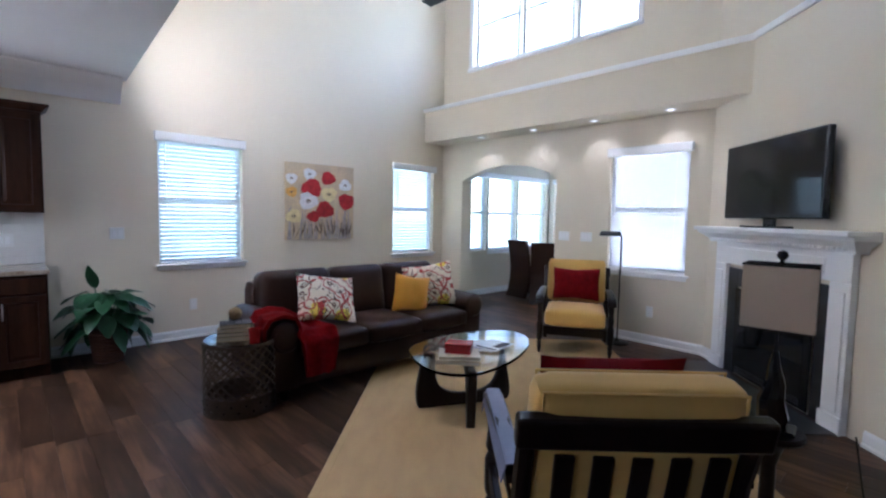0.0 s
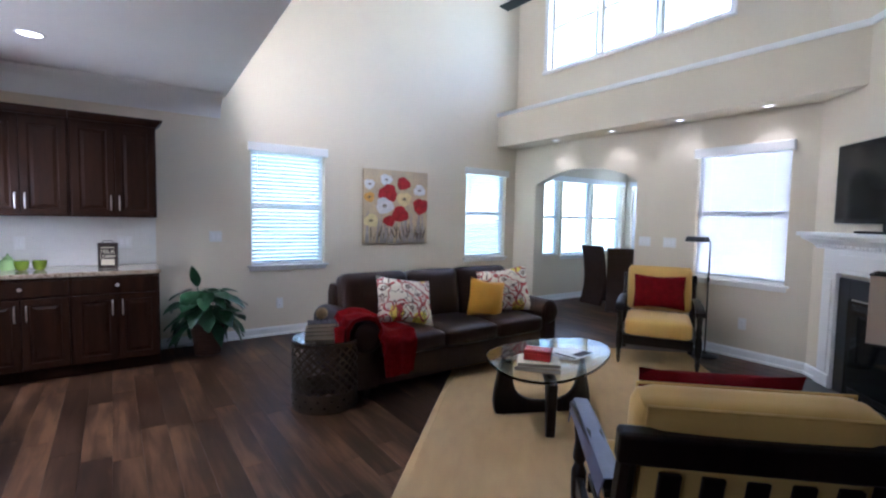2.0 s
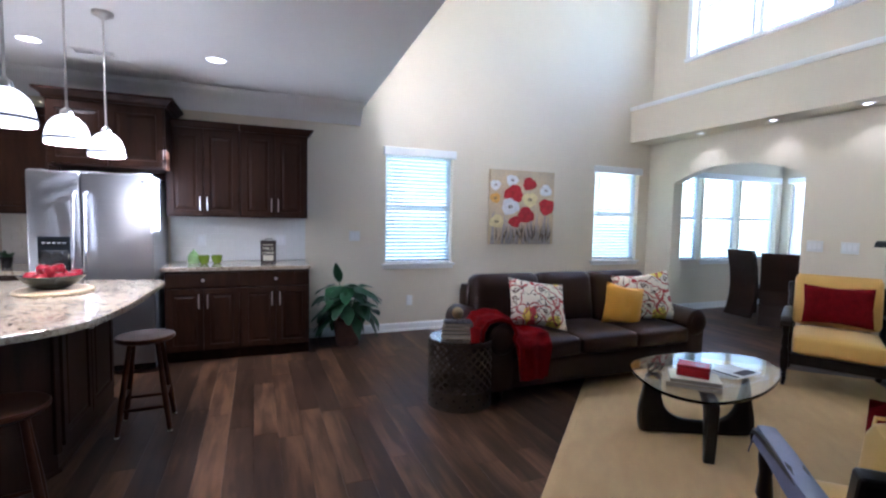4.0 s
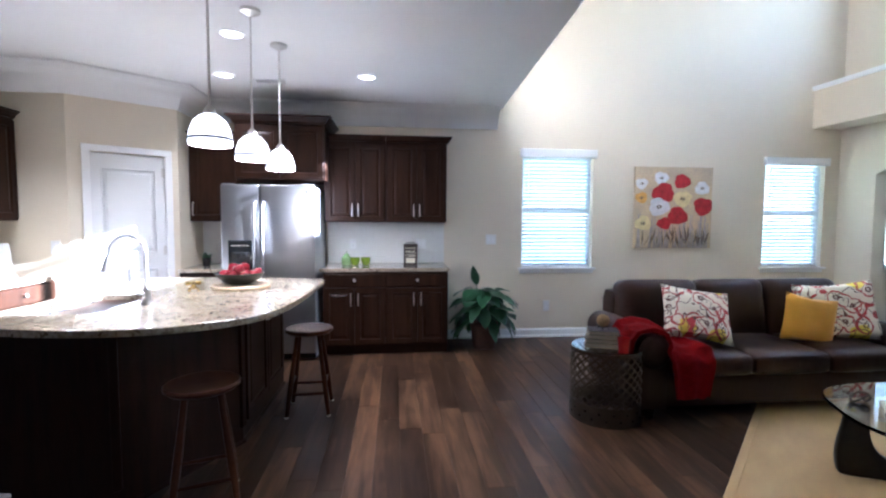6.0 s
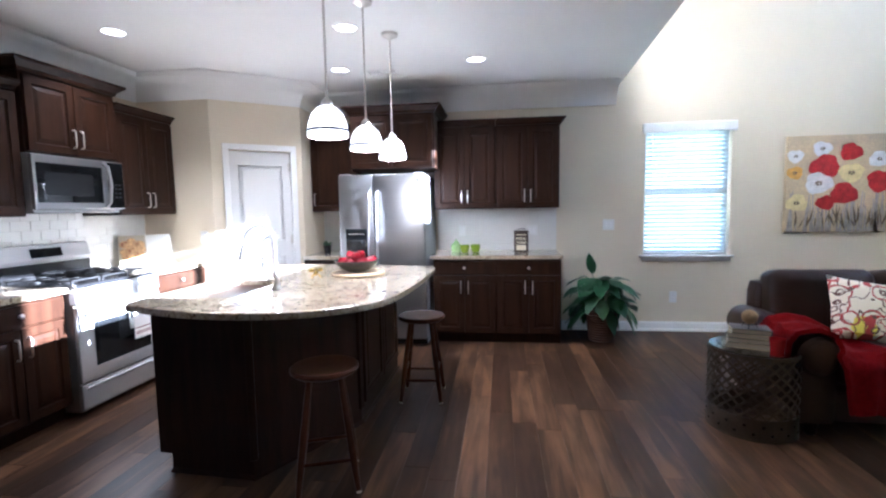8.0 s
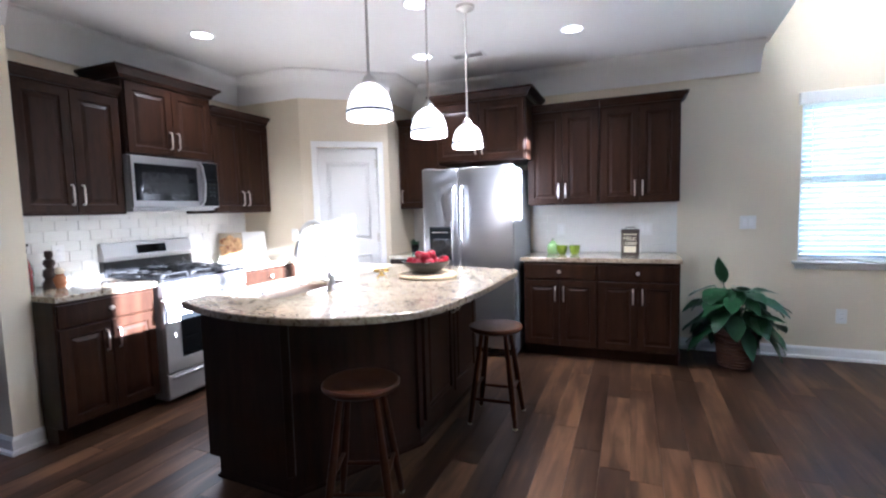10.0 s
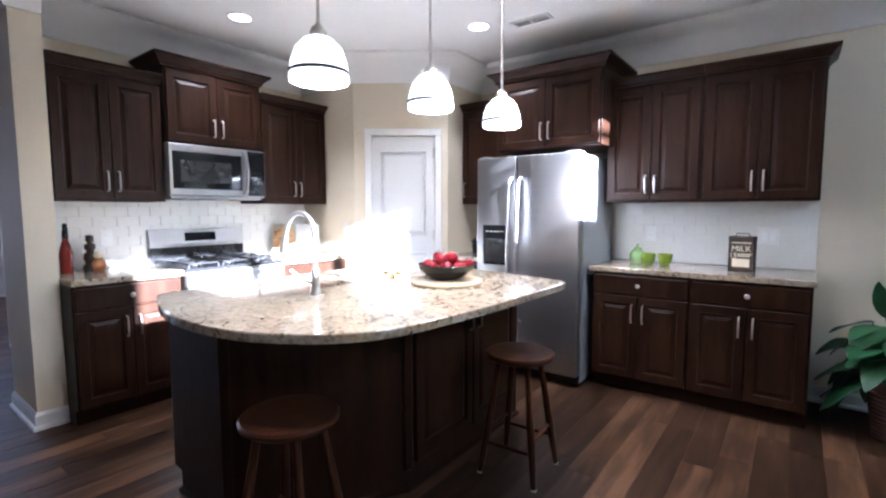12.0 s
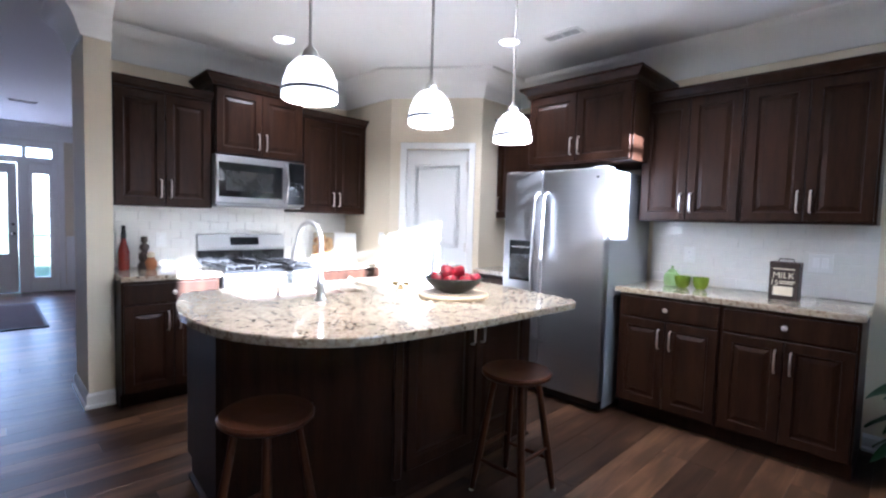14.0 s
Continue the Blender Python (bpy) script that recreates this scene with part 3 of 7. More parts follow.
profile_run(bm, CROWN, [(-3.46, 2.60), (-3.46, 2.45), (XL - 0.14, 2.45)], CEIL, 1)
setting("crown_hall", bm, M_TRIM, "white crown moulding in the hall", "moulding", True)
bm = B()
profile_run(bm, CROWN, [(XF, 3.8), (XF, YS)], CEIL, 1)
setting("crown_front", bm, M_TRIM, "white crown moulding over the entrance", "moulding", True)

# baseboards
BASE = [(0, 0), (0.026, 0), (0.026, 0.018), (0.015, 0.028), (0.015, 0.085), (0.006, 0.105), (0, 0.105)]


def baseboard(name, pts, side):
    b = B()
    profile_run(b, BASE, pts, 0.0, side)
    setting(name, b, M_TRIM, "white painted baseboard", "baseboard")


baseboard("baseboard_1", [(XR + 0.0, YB), (0.24, YB)], 1)
baseboard("baseboard_2", [(XR + LIP, 5.34), (XR, 5.34), (XR, YB)], 1)
baseboard("baseboard_3", [(5.18, 1.61), DIAG0, (XR, 3.60), (XR + LIP, 3.60)], 1)
baseboard("baseboard_4", [DIAG1, (3.92, 0.35)], 1)
baseboard("baseboard_5", [(-3.46, 2.60), (-3.46, 2.45), (XL - 0.14, 2.45), (XL - 0.14, 2.78), (-5.95, 2.78)], 1)
baseboard("baseboard_6", [(SX, SY), (SX, YB), (XR + LIP, YB), (XR + LIP, 5.34)], 1)
baseboard("baseboard_7", [(XF, 3.8), (XF, 2.87)], 1)

# ---- windows ----


def window(name, a, b, z0, z1, origin, turn, blind=True, bars=False, sill=True, slat_tilt=-52, pitch=0.045, slat=None):
    """A sash window in an opening a..b along local x; the room lies towards local -y, the wall face at y = 0."""
    w = thing(name, "white sash window with a white slatted blind" if blind else "white fixed high window", "window", pose(*origin, 0, 0, turn), kind="structure")
    f = B()
    for lo, hi in (((a, 0.085, z0), (a + 0.045, 0.135, z1)), ((b - 0.045, 0.085, z0), (b, 0.135, z1)), ((a + 0.045, 0.085, z0), (b - 0.045, 0.135, z0 + 0.05)), ((a + 0.045, 0.085, z1 - 0.05), (b - 0.045, 0.135, z1))):
        box(f, lo, hi, 0.004)
    part("window_frame", f, M_TRIM, w)
    zm = (z0 + z1) / 2 + 0.01 if not bars else z0 + 0.635
    f = B()
    box(f, (a + 0.045, 0.08, zm - 0.022), (b - 0.045, 0.13, zm + 0.022), 0.004)
    part("meeting_rail", f, M_TRIM, w)
    for lo, hi in ((z0 + 0.05, zm - 0.022), (zm + 0.022, z1 - 0.05)):
        f = B()
        box(f, (a + 0.045, 0.106, lo), (b - 0.045, 0.110, hi))
        p = part("pane", f, M_PANE, w)
        p.visible_shadow = False
    if sill:
        f = B()
        box(f, (a - 0.04, -0.045, z0 - 0.022), (b + 0.04, 0.085, z0 + 0.002), 0.006, segments=2)
        part("window_sill", f, M_TRIM, w)
        f = B()
        box(f, (a - 0.02, -0.014, z0 - 0.065), (b + 0.02, -0.001, z0 - 0.022), 0.004)
        part("apron", f, M_TRIM, w)
    if blind:
        f = B()
        box(f, (a - 0.03, -0.05, z1 - 0.055), (b + 0.03, -0.002, z1 + 0.045), 0.008, segments=2)
        part("valance", f, M_TRIM, w)
        n = int((z1 - z0 - 0.091) / pitch) + 1
        f = B()
        edge = 0.002 if slat else 0.012
        box(f, (a + edge, -0.023, -0.0013), (b - edge, 0.023, 0.0013))
        first = part("slat", f, slat or M_BLIND, w, m=pose(0, 0.055, z0 + 0.036, slat_tilt))
        for i in range(1, n):
            s = new("slat", first.data)
            s.parent = w
            s.matrix_basis = pose(0, 0.055, z0 + 0.036 + i * pitch, slat_tilt)
        f = B()
        box(f, (a + 0.012, 0.024, z0 + 0.006), (b - 0.012, 0.066, z0 + 0.026), 0.004)
        part("bottom_rail", f, M_TRIM, w)
        f = B()
        for u in (0.16, 0.84):
            rod(f, (a + (b - a) * u, 0.02, z0 + 0.02), (a + (b - a) * u, 0.02, z1 - 0.05), 0.0012, seg=5)
            rod(f, (a + (b - a) * u, 0.07, z0 + 0.02), (a + (b - a) * u, 0.07, z1 - 0.05), 0.0012, seg=5)
        part("cord", f, M_WHITE, w)
        f = B()
        rod(f, (a + 0.07, -0.012, z1 - 0.06), (a + 0.075, -0.016, z1 - 0.75), 0.004, seg=8)
        part("tilt_wand", f, M_WHITE, w)
    return w


window("window_1", W1[0], W1[1], W1[2], W1[3], (0, YB, 0), 0)
window("window_2", W2[0], W2[1], W2[2], W2[3], (0, YB, 0), 0)
window("window_3", -W3[1], -W3[0], W3[2], W3[3], (XR, 0, 0), -90, slat_tilt=-72, pitch=0.0405, slat=M_BLIND_SUN)
for k, (a, b) in enumerate(SB):
    window("window_%d" % (4 + k), a, b, 0.80, 2.18, (0, YB, 0), 0, sill=k == 1, slat_tilt=-30)
for k, (a, b) in enumerate(HW):
    window("window_%d" % (7 + k), -b, -a, 3.68, 4.84, (XR, 0, 0), -90, blind=False, bars=True, sill=False)
window("window_10", -(YB - 0.14), -(YB - 2.40), 0.80, 2.18, (SX, 0, 0), -90, slat_tilt=-72, pitch=0.0405, slat=M_BLIND_SUN)
bm = B()
box(bm, (XR - 0.05, 2.53, 3.63), (XR + 0.08, 5.24, 3.68), 0.008)
for lo, hi in (((XR - 0.018, 5.16, 3.68), (XR - 0.001, 5.235, 4.91)), ((XR - 0.018, 2.535, 3.68), (XR - 0.001, 2.60, 4.91)), ((XR - 0.018, 2.60, 4.84), (XR - 0.001, 5.16, 4.91))):
    box(bm, lo, hi, 0.004)
for a, b in ((3.42, 3.45), (4.28, 4.31)):
    box(bm, (XR - 0.010, a - 0.005, 3.68), (XR - 0.001, b + 0.005, 4.84), 0.003)
setting("trim_high_window", bm, M_TRIM, "white casing and sill of the high windows", "trim")

# ---- kitchen ----


def panel_door(bm, x0, x1, z0, z1, y, thick=0.02, rail=0.058, m=None):
    """A framed door with a raised centre field; its face lies at local y, thickness behind."""
    t = bmesh.new()
    k = rail + 0.034
    rings = []
    for inset, depth in ((0.0, thick), (0.0, 0.003), (0.003, 0.0), (rail - 0.004, 0.0), (rail, 0.009), (rail + 0.010, 0.011), (k, 0.003), (k + 0.004, 0.003)):
        rings.append([t.verts.new((px, y + depth, pz)) for px, pz in ((x0 + inset, z0 + inset), (x1 - inset, z0 + inset), (x1 - inset, z1 - inset), (x0 + inset, z1 - inset))])
    for r, s in zip(rings, rings[1:]):
        for i in range(4):
            t.faces.new((r[i], r[(i + 1) % 4], s[(i + 1) % 4], s[i]))
    t.faces.new(rings[-1])
    t.faces.new(rings[0][::-1])
    bmesh.ops.recalc_face_normals(t, faces=t.faces[:])
    me = bpy.data.meshes.new("tmp")
    t.to_mesh(me)
    t.free()
    bm.from_mesh(me)
    bpy.data.meshes.remove(me)
    return bm


def bar_handle(x, y, z, length=0.128, upright=True):
    h = B()
    d = Vector((0, 0, length / 2)) if upright else Vector((length / 2, 0, 0))
    c = Vector((x, y - 0.028, z))
    tube(h, [c - d * 1.0 + Vector((0, 0.026, 0)), c - d * 0.96 + Vector((0, 0.008, 0)), c - d * 0.8, c, c + d * 0.8, c + d * 0.96 + Vector((0, 0.008, 0)), c + d + Vector((0, 0.026, 0))], [0.006, 0.006, 0.005, 0.0065, 0.005, 0.006, 0.006], 8)
    return h


def knob(x, y, z):
    k = B()
    lathe(k, [(0.008, 0), (0.006, 0.012), (0.015, 0.018), (0.016, 0.024), (0.010, 0.029), (0.001, 0.030)], 14, m=Matrix.Translation((x, y, z)) @ Matrix.Rotation(radians(90), 4, "X"))
    return k


KITCHEN = "espresso kitchen cabinets"


def base_cabinet(w, m, doors=2, drawer=True, depth=0.61, h=0.87, end=False):
    """Local: front towards -y at y = 0, width from 0 to w, back at y = depth."""
    c = thing("base_cabinet", "dark espresso wood base cabinet with drawer and raised-panel doors", "cabinet", m, KITCHEN)
    b = B()
    box(b, (0, 0, 0.10), (w, depth, h), 0.002)
    box(b, (0.0, 0.06, 0.0), (w, depth, 0.10))
    part("body", b, M_CAB, c)
    z1 = h - 0.02
    if drawer:
        b = B()
        box(b, (0.012, -0.02, h - 0.155), (w - 0.012, -0.0005, z1), 0.006, segments=2)
        d = part("drawer_front", b, M_CAB, c)
        part("knob", knob(w / 2, -0.02, h - 0.085), M_NICKEL, d, "round nickel knob", True)
        z1 = h - 0.165
    dw = (w - 0.024 - 0.004 * (doors - 1)) / doors
    for i in range(doors):
        x0 = 0.012 + i * (dw + 0.004)
        b = B()
        panel_door(b, x0, x0 + dw, 0.115, z1, -0.0205)
        d = part("door", b, M_CAB, c)
        hx = x0 + dw - 0.035 if (i == 0 and doors == 2) else x0 + 0.035
        part("handle", bar_handle(hx, -0.0205, z1 - 0.12), M_NICKEL, d, "curved nickel bar handle", True)
    return c


CABCROWN = [(0, 0), (0.0, 0.0), (0.012, 0.0), (0.018, 0.02), (0.045, 0.045), (0.055, 0.05), (0.055, 0.065), (0, 0.065)]


def wall_cabinet(w, z0, z1, m, doors=2, depth=0.33, crown=(True, True), tall=1.0, dentil=True):
    """Local: front at y = 0, back at y = depth, z absolute."""
    c = thing("wall_cabinet", "dark espresso wood wall cabinet with raised-panel doors and crown", "cabinet", m, KITCHEN)
    b = B()
    box(b, (0, 0, z0), (w, depth, z1), 0.002)
    part("body", b, M_CAB, c)
    dw = (w - 0.03 - 0.004 * (doors - 1)) / doors
    for i in range(doors):
        x0 = 0.015 + i * (dw + 0.004)
        b = B()
        panel_door(b, x0, x0 + dw, z0 + 0.012, z1 - 0.03, -0.0205)
        d = part("door", b, M_CAB, c)
        hx = x0 + dw - 0.03 if (i == 0 and doors == 2) else x0 + 0.03
        part("handle", bar_handle(hx, -0.0205, z0 + 0.13), M_NICKEL, d, "curved nickel bar handle", True)
    pts = [(0, depth), (0, -0.001), (w, -0.001), (w, depth)]
    if not crown[0]:
        pts = pts[1:]
    if not crown[1]:
        pts = pts[:-1]
    b = B()
    profile_run(b, [(o * tall, u * tall) for o, u in CABCROWN], pts, z1 - 0.012, -1)
    part("crown", b, M_CAB, c)
    return c


# back wall run
for x0, x1 in ((-1.055, -0.41), (-0.41, 0.232)):
    base_cabinet(x1 - x0, pose(x0, 5.19, 0))
base_cabinet(0.44, pose(PAN1[0] + 0.004, 5.19, 0), doors=1)
wall_cabinet(0.655, 1.378, 2.25, pose(-1.07, 5.47, 0), crown=(False, False))
wall_cabinet(0.655, 1.378, 2.25, pose(-0.413, 5.47, 0), crown=(False, True))
wall_cabinet(0.87, 1.80, 2.36, pose(-1.89, 5.19, 0), depth=0.61, tall=1.25)
wall_cabinet(0.56, 1.378, 2.25, pose(PAN1[0] + 0.004, 5.47, 0), doors=1, crown=(False, False))
# range wall run: local front turned towards +x
base_cabinet(0.62, pose(-3.27, 2.604, 0, 0, 0, 90), depth=0.606)
base_cabinet(0.708, pose(-3.27, 4.005, 0, 0, 0, 90), depth=0.606)
wall_cabinet(0.655, 1.385, 2.225, pose(-3.53, 2.604, 0, 0, 0, 90), depth=0.346, crown=(False, False))
wall_cabinet(0.755, 1.815, 2.36, pose(-3.50, 3.262, 0, 0, 0, 90), depth=0.376, tall=1.25)
wall_cabinet(0.69, 1.38, 2.25, pose(-3.53, 4.022, 0, 0, 0, 90), depth=0.346, crown=(False, False))

WORK = "granite worktops"
for poly, note in (([(-1.085, 5.165), (0.247, 5.165), (0.247, YB - 0.014), (-1.085, YB - 0.014)], "along the back wall"), ([(PAN1[0] + 0.002, 5.165), (-2.0, 5.165), (-2.0, YB - 0.014), (PAN1[0] + 0.002, YB - 0.014)], "beside the refrigerator"), ([(XL + 0.014, 2.602), (-3.235, 2.602), (-3.235, 3.232), (XL + 0.014, 3.232)], "beside the range"), ([(XL + 0.014, 4.0), (-3.235, 4.0), (-3.235, 4.713), (XL + 0.014, 4.713)], "beside the range and pantry wall")):
    b = B()
    prism(b, poly, 0.872, 0.907, bevel=0.005)
    tagged(part("worktop", b, M_GRANITE), "speckled cream granite worktop " + note, "worktop", WORK)

# ---- island ----
island = thing("kitchen_island", "dark espresso wood island with angled front and raised panels", "island", pose(0, 0, 0))
foot = [(-2.20, 2.70), (-1.64, 2.67), (-1.27, 3.34), (-1.27, 4.40), (-2.20, 4.40)]
b = B()
prism(b, foot, 0.10, 0.872)
prism(b, [(-2.13, 2.70), (-1.64, 2.67), (-1.27, 3.34), (-1.27, 4.40), (-2.13, 4.40)], 0.0, 0.10)
part("body", b, M_CAB, island)
b = B()
profile_run(b, [(0, 0), (0.018, 0), (0.018, 0.012), (0, 0.02)], [(-2.13, 2.70), (-1.64, 2.67), (-1.27, 3.34), (-1.27, 4.40)], 0.0, -1)
part("shoe_moulding", b, M_CAB, island)
for y0, y1, side in ((3.385, 3.86, 1), (3.87, 4.345, 0)):
    b = B()
    panel_door(b, y0, y1, 0.125, 0.85, -0.0205)
    d = part("door", b, M_CAB, island, m=pose(-1.27, 0, 0, 0, 0, 90))
    part("handle", bar_handle(y1 - 0.035 if side else y0 + 0.035, -0.0205, 0.74), M_NICKEL, d, "curved nickel bar handle", True)
b = B()
box(b, (-0.022, -0.012, 0.10), (0.022, 0.02, 0.872), 0.004)
part("corner_stile", b, M_CAB, island, m=pose(-1.27, 3.34, 0, 0, 0, 75))
b = B()
box(b, (-0.02, -0.010, 0.10), (0.02, 0.02, 0.872), 0.004)
part("corner_stile", b, M_CAB, island, m=pose(-1.64, 2.67, 0, 0, 0, 28))
# working side towards the range
for y0, y1 in ((2.72, 3.0), (3.0, 3.58), (3.58, 4.38)):
    b = B()
    panel_door(b, -y1 + 0.01, -y0 - 0.01, 0.125, 0.85, -0.0205)
    part("door", b, M_CAB, island, m=pose(-2.20, 0, 0, 0, 0, -90))


def rounded(pts, n=5):
    """An outline smoothed by a closed spline through its points."""
    out = []
    k = len(pts)
    for i in range(k):
        p0, p1, p2, p3 = (Vector(pts[(i + j) % k]) for j in (-1, 0, 1, 2))
        for s in range(n):
            t = s / n
            out.append(0.5 * ((2 * p1) + (p2 - p0) * t + (2 * p0 - 5 * p1 + 4 * p2 - p3) * t * t + (3 * p1 - p0 - 3 * p2 + p3) * t ** 3))
    return [(p.x, p.y) for p in out]


def open_spline(pts, n=5):
    ext = [pts[0], *pts, pts[-1]]
    out = []
    for i in range(1, len(ext) - 2):
        p0, p1, p2, p3 = (Vector(ext[i + j]) for j in (-1, 0, 1, 2))
        for s in range(n):
            t = s / n
            out.append(0.5 * ((2 * p1) + (p2 - p0) * t + (2 * p0 - 5 * p1 + 4 * p2 - p3) * t * t + (3 * p1 - p0 - 3 * p2 + p3) * t ** 3))
    out.append(Vector(pts[-1]))
    return [(p.x, p.y) for p in out]


bow = open_spline([(-2.36, 2.72), (-2.02, 2.60), (-1.70, 2.555), (-1.40, 2.585), (-1.18, 2.69), (-1.05, 2.81), (-0.97, 2.97), (-0.93, 3.22), (-0.905, 3.58), (-0.90, 3.95), (-0.895, 4.24), (-0.93, 4.33), (-1.02, 4.37), (-1.6, 4.50)], 4)
outline = bow + [(-2.0, 4.50), (-2.36, 4.48), (-2.40, 4.42), (-2.40, 2.78)]
SINK = (-2.27, -1.87, 2.93, 3.58)
b = B()
outer_lo, outer_hi = [b.verts.new((x, y, 0.872)) for x, y in outline], [b.verts.new((x, y, 0.907)) for x, y in outline]
hole = []
for cx, cy, a0 in ((SINK[1] - 0.06, SINK[3] - 0.06, 0), (SINK[0] + 0.06, SINK[3] - 0.06, 90), (SINK[0] + 0.06, SINK[2] + 0.06, 180), (SINK[1] - 0.06, SINK[2] + 0.06, 270)):
    hole += [(cx + 0.06 * math.cos(radians(a0 + k * 22.5)), cy + 0.06 * math.sin(radians(a0 + k * 22.5))) for k in range(5)]
hole_lo, hole_hi = [b.verts.new((x, y, 0.872)) for x, y in hole], [b.verts.new((x, y, 0.907)) for x, y in hole]
for ring_lo, ring_hi in ((outer_lo, outer_hi), (hole_lo, hole_hi)):
    n = len(ring_lo)
    for i in range(n):
        b.faces.new((ring_lo[i], ring_lo[(i + 1) % n], ring_hi[(i + 1) % n], ring_hi[i]))
for oring, hring in ((outer_lo, hole_lo), (outer_hi, hole_hi)):
    es = []
    for ring in (oring, hring):
        for i in range(len(ring)):
            es.append(b.edges.get((ring[i], ring[(i + 1) % len(ring)])))
    bmesh.ops.triangle_fill(b, use_beauty=True, use_dissolve=False, edges=es)
bmesh.ops.recalc_face_normals(b, faces=b.faces[:])
bmesh.ops.bevel(b, geom=[b.edges.get((outer_hi[i], outer_hi[(i + 1) % len(outer_hi)])) for i in range(len(outer_hi))], offset=0.007, segments=2, affect="EDGES", profile=0.5)
tagged(part("worktop", b, M_GRANITE), "polished cream granite island top with bowed edge", "worktop", WORK)

sink = thing("kitchen_sink", "undermounted double-bowl stainless steel sink", "sink", pose(0, 0, 0))
for y0, y1 in ((SINK[2] - 0.01, 3.27), (3.29, SINK[3] + 0.01)):
    b = B()
    x0, x1 = SINK[0] - 0.01, SINK[1] + 0.01
    zt, zb, w = 0.871, 0.68, 0.004
    box(b, (x0, y0, zb - w), (x1, y1, zb))
    for lo, hi in (((x0 - w, y0 - w, zb - w), (x0, y1 + w, zt)), ((x1, y0 - w, zb - w), (x1 + w, y1 + w, zt)), ((x0, y0 - w, zb - w), (x1, y0, zt)), ((x0, y1, zb - w), (x1, y1 + w, zt))):
        box(b, lo, hi)
    bowl = part("bowl", b, M_STEEL, sink)
    b = B()
    lathe(b, [(0.045, 0.0), (0.045, 0.004), (0.03, 0.002), (0.001, 0.001)], 20, ((x0 + x1) / 2, (y0 + y1) / 2, zb))
    part("drain", b, M_NICKEL, bowl, "", True)

faucet = thing("kitchen_faucet", "tall satin nickel gooseneck faucet with side lever", "faucet", pose(-1.745, 3.20, 0.907))
b = B()
lathe(b, [(0.030, 0), (0.030, 0.008), (0.024, 0.016), (0.021, 0.05), (0.022, 0.09), (0.018, 0.11), (0.013, 0.125)], 20)
part("base", b, M_NICKEL, faucet, "", True)
pts = [(0, 0, 0.12), (0, 0, 0.22)] + [(-0.085 + 0.085 * math.cos(radians(a)), -0.02 * (1 - math.cos(radians(a))), 0.30 + 0.10 * math.sin(radians(a))) for a in range(0, 181, 15)] + [(-0.178, -0.042, 0.275)]
b = B()
tube(b, pts, 0.0125, 12)
neck = part("neck", b, M_NICKEL, faucet, "", True)
b = B()
tube(b, [(-0.176, -0.041, 0.285), (-0.185, -0.043, 0.25), (-0.196, -0.045, 0.205), (-0.199, -0.046, 0.195)], [0.015, 0.018, 0.020, 0.016], 14)
part("spray_head", b, M_NICKEL, neck, "", True)
b = B()
tube(b, [(0, 0, 0.06), (-0.02, -0.035, 0.07), (-0.045, -0.075, 0.10), (-0.06, -0.10, 0.125)], [0.014, 0.012, 0.008, 0.006], 10)
part("lever", b, M_NICKEL, faucet, "", True)

# ---- refrigerator ----
fridge = thing("refrigerator", "stainless steel side-by-side refrigerator with water dispenser", "refrigerator", pose(-1.97, 5.0, 0))
b = B()
box(b, (0.005, 0.085, 0.02), (0.865, 0.77, 1.725), 0.006)
part("case", b, M_STEELSIDE, fridge, "grey painted steel case")
b = B()
box(b, (0.01, 0.05, 0.02), (0.86, 0.085, 0.10), 0.003)
part("grille", b, M_BLACK, fridge)
for x0, x1, name in ((0.0, 0.357, "freezer_door"), (0.363, 0.87, "fridge_door")):
    b = B()
    box(b, (x0, 0.0, 0.085), (x1, 0.083, 1.735), 0.014, segments=3)
    d = part(name, b, M_STEEL, fridge, "brushed stainless steel door", True)
    hx = x1 - 0.035 if name == "freezer_door" else x0 + 0.035
    b = B()
    tube(b, [(hx, 0.0, 0.44), (hx, -0.045, 0.47), (hx, -0.062, 0.75), (hx, -0.066, 1.0), (hx, -0.062, 1.25), (hx, -0.045, 1.54), (hx, 0.0, 1.57)], 0.0135, 12)
    part("handle", b, M_STEEL, d, "long curved steel bar handle", True)
    if name == "freezer_door":
        b = B()
        box(b, (0.065, -0.006, 0.88), (0.285, 0.0005, 1.20), 0.01)
        disp = part("dispenser", b, M_BLACKGLASS, d, "black ice and water dispenser")
        b = B()
        box(b, (0.085, -0.0075, 0.90), (0.265, -0.0062, 1.09), 0.004)
        box(b, (0.12, -0.022, 1.06), (0.17, -0.0062, 1.085), 0.003)
        box(b, (0.185, -0.022, 1.06), (0.235, -0.0062, 1.085), 0.003)
        part("recess", b, M_BLACK, disp)
        b = B()
        for k in range(5):
            box(b, (0.095 + k * 0.034, -0.0072, 1.145), (0.118 + k * 0.034, -0.0061, 1.153))
        part("touch_keys", b, M_NICKEL, disp)
    else:
        b = B()
        lathe(b, [(0.009, 0), (0.008, 0.003), (0.001, 0.004)], 16, m=Matrix.Translation((0.80, 0, 1.67)) @ Matrix.Rotation(radians(90), 4, "X"))
        part("badge", b, M_BLACK, d, "small round dark badge", True)
for x in (0.06, 0.80):
    b = B()
    box(b, (x - 0.05, 0.02, 1.725), (x + 0.05, 0.15, 1.745), 0.006)
    part("hinge_cover", b, M_STEELSIDE, fridge)

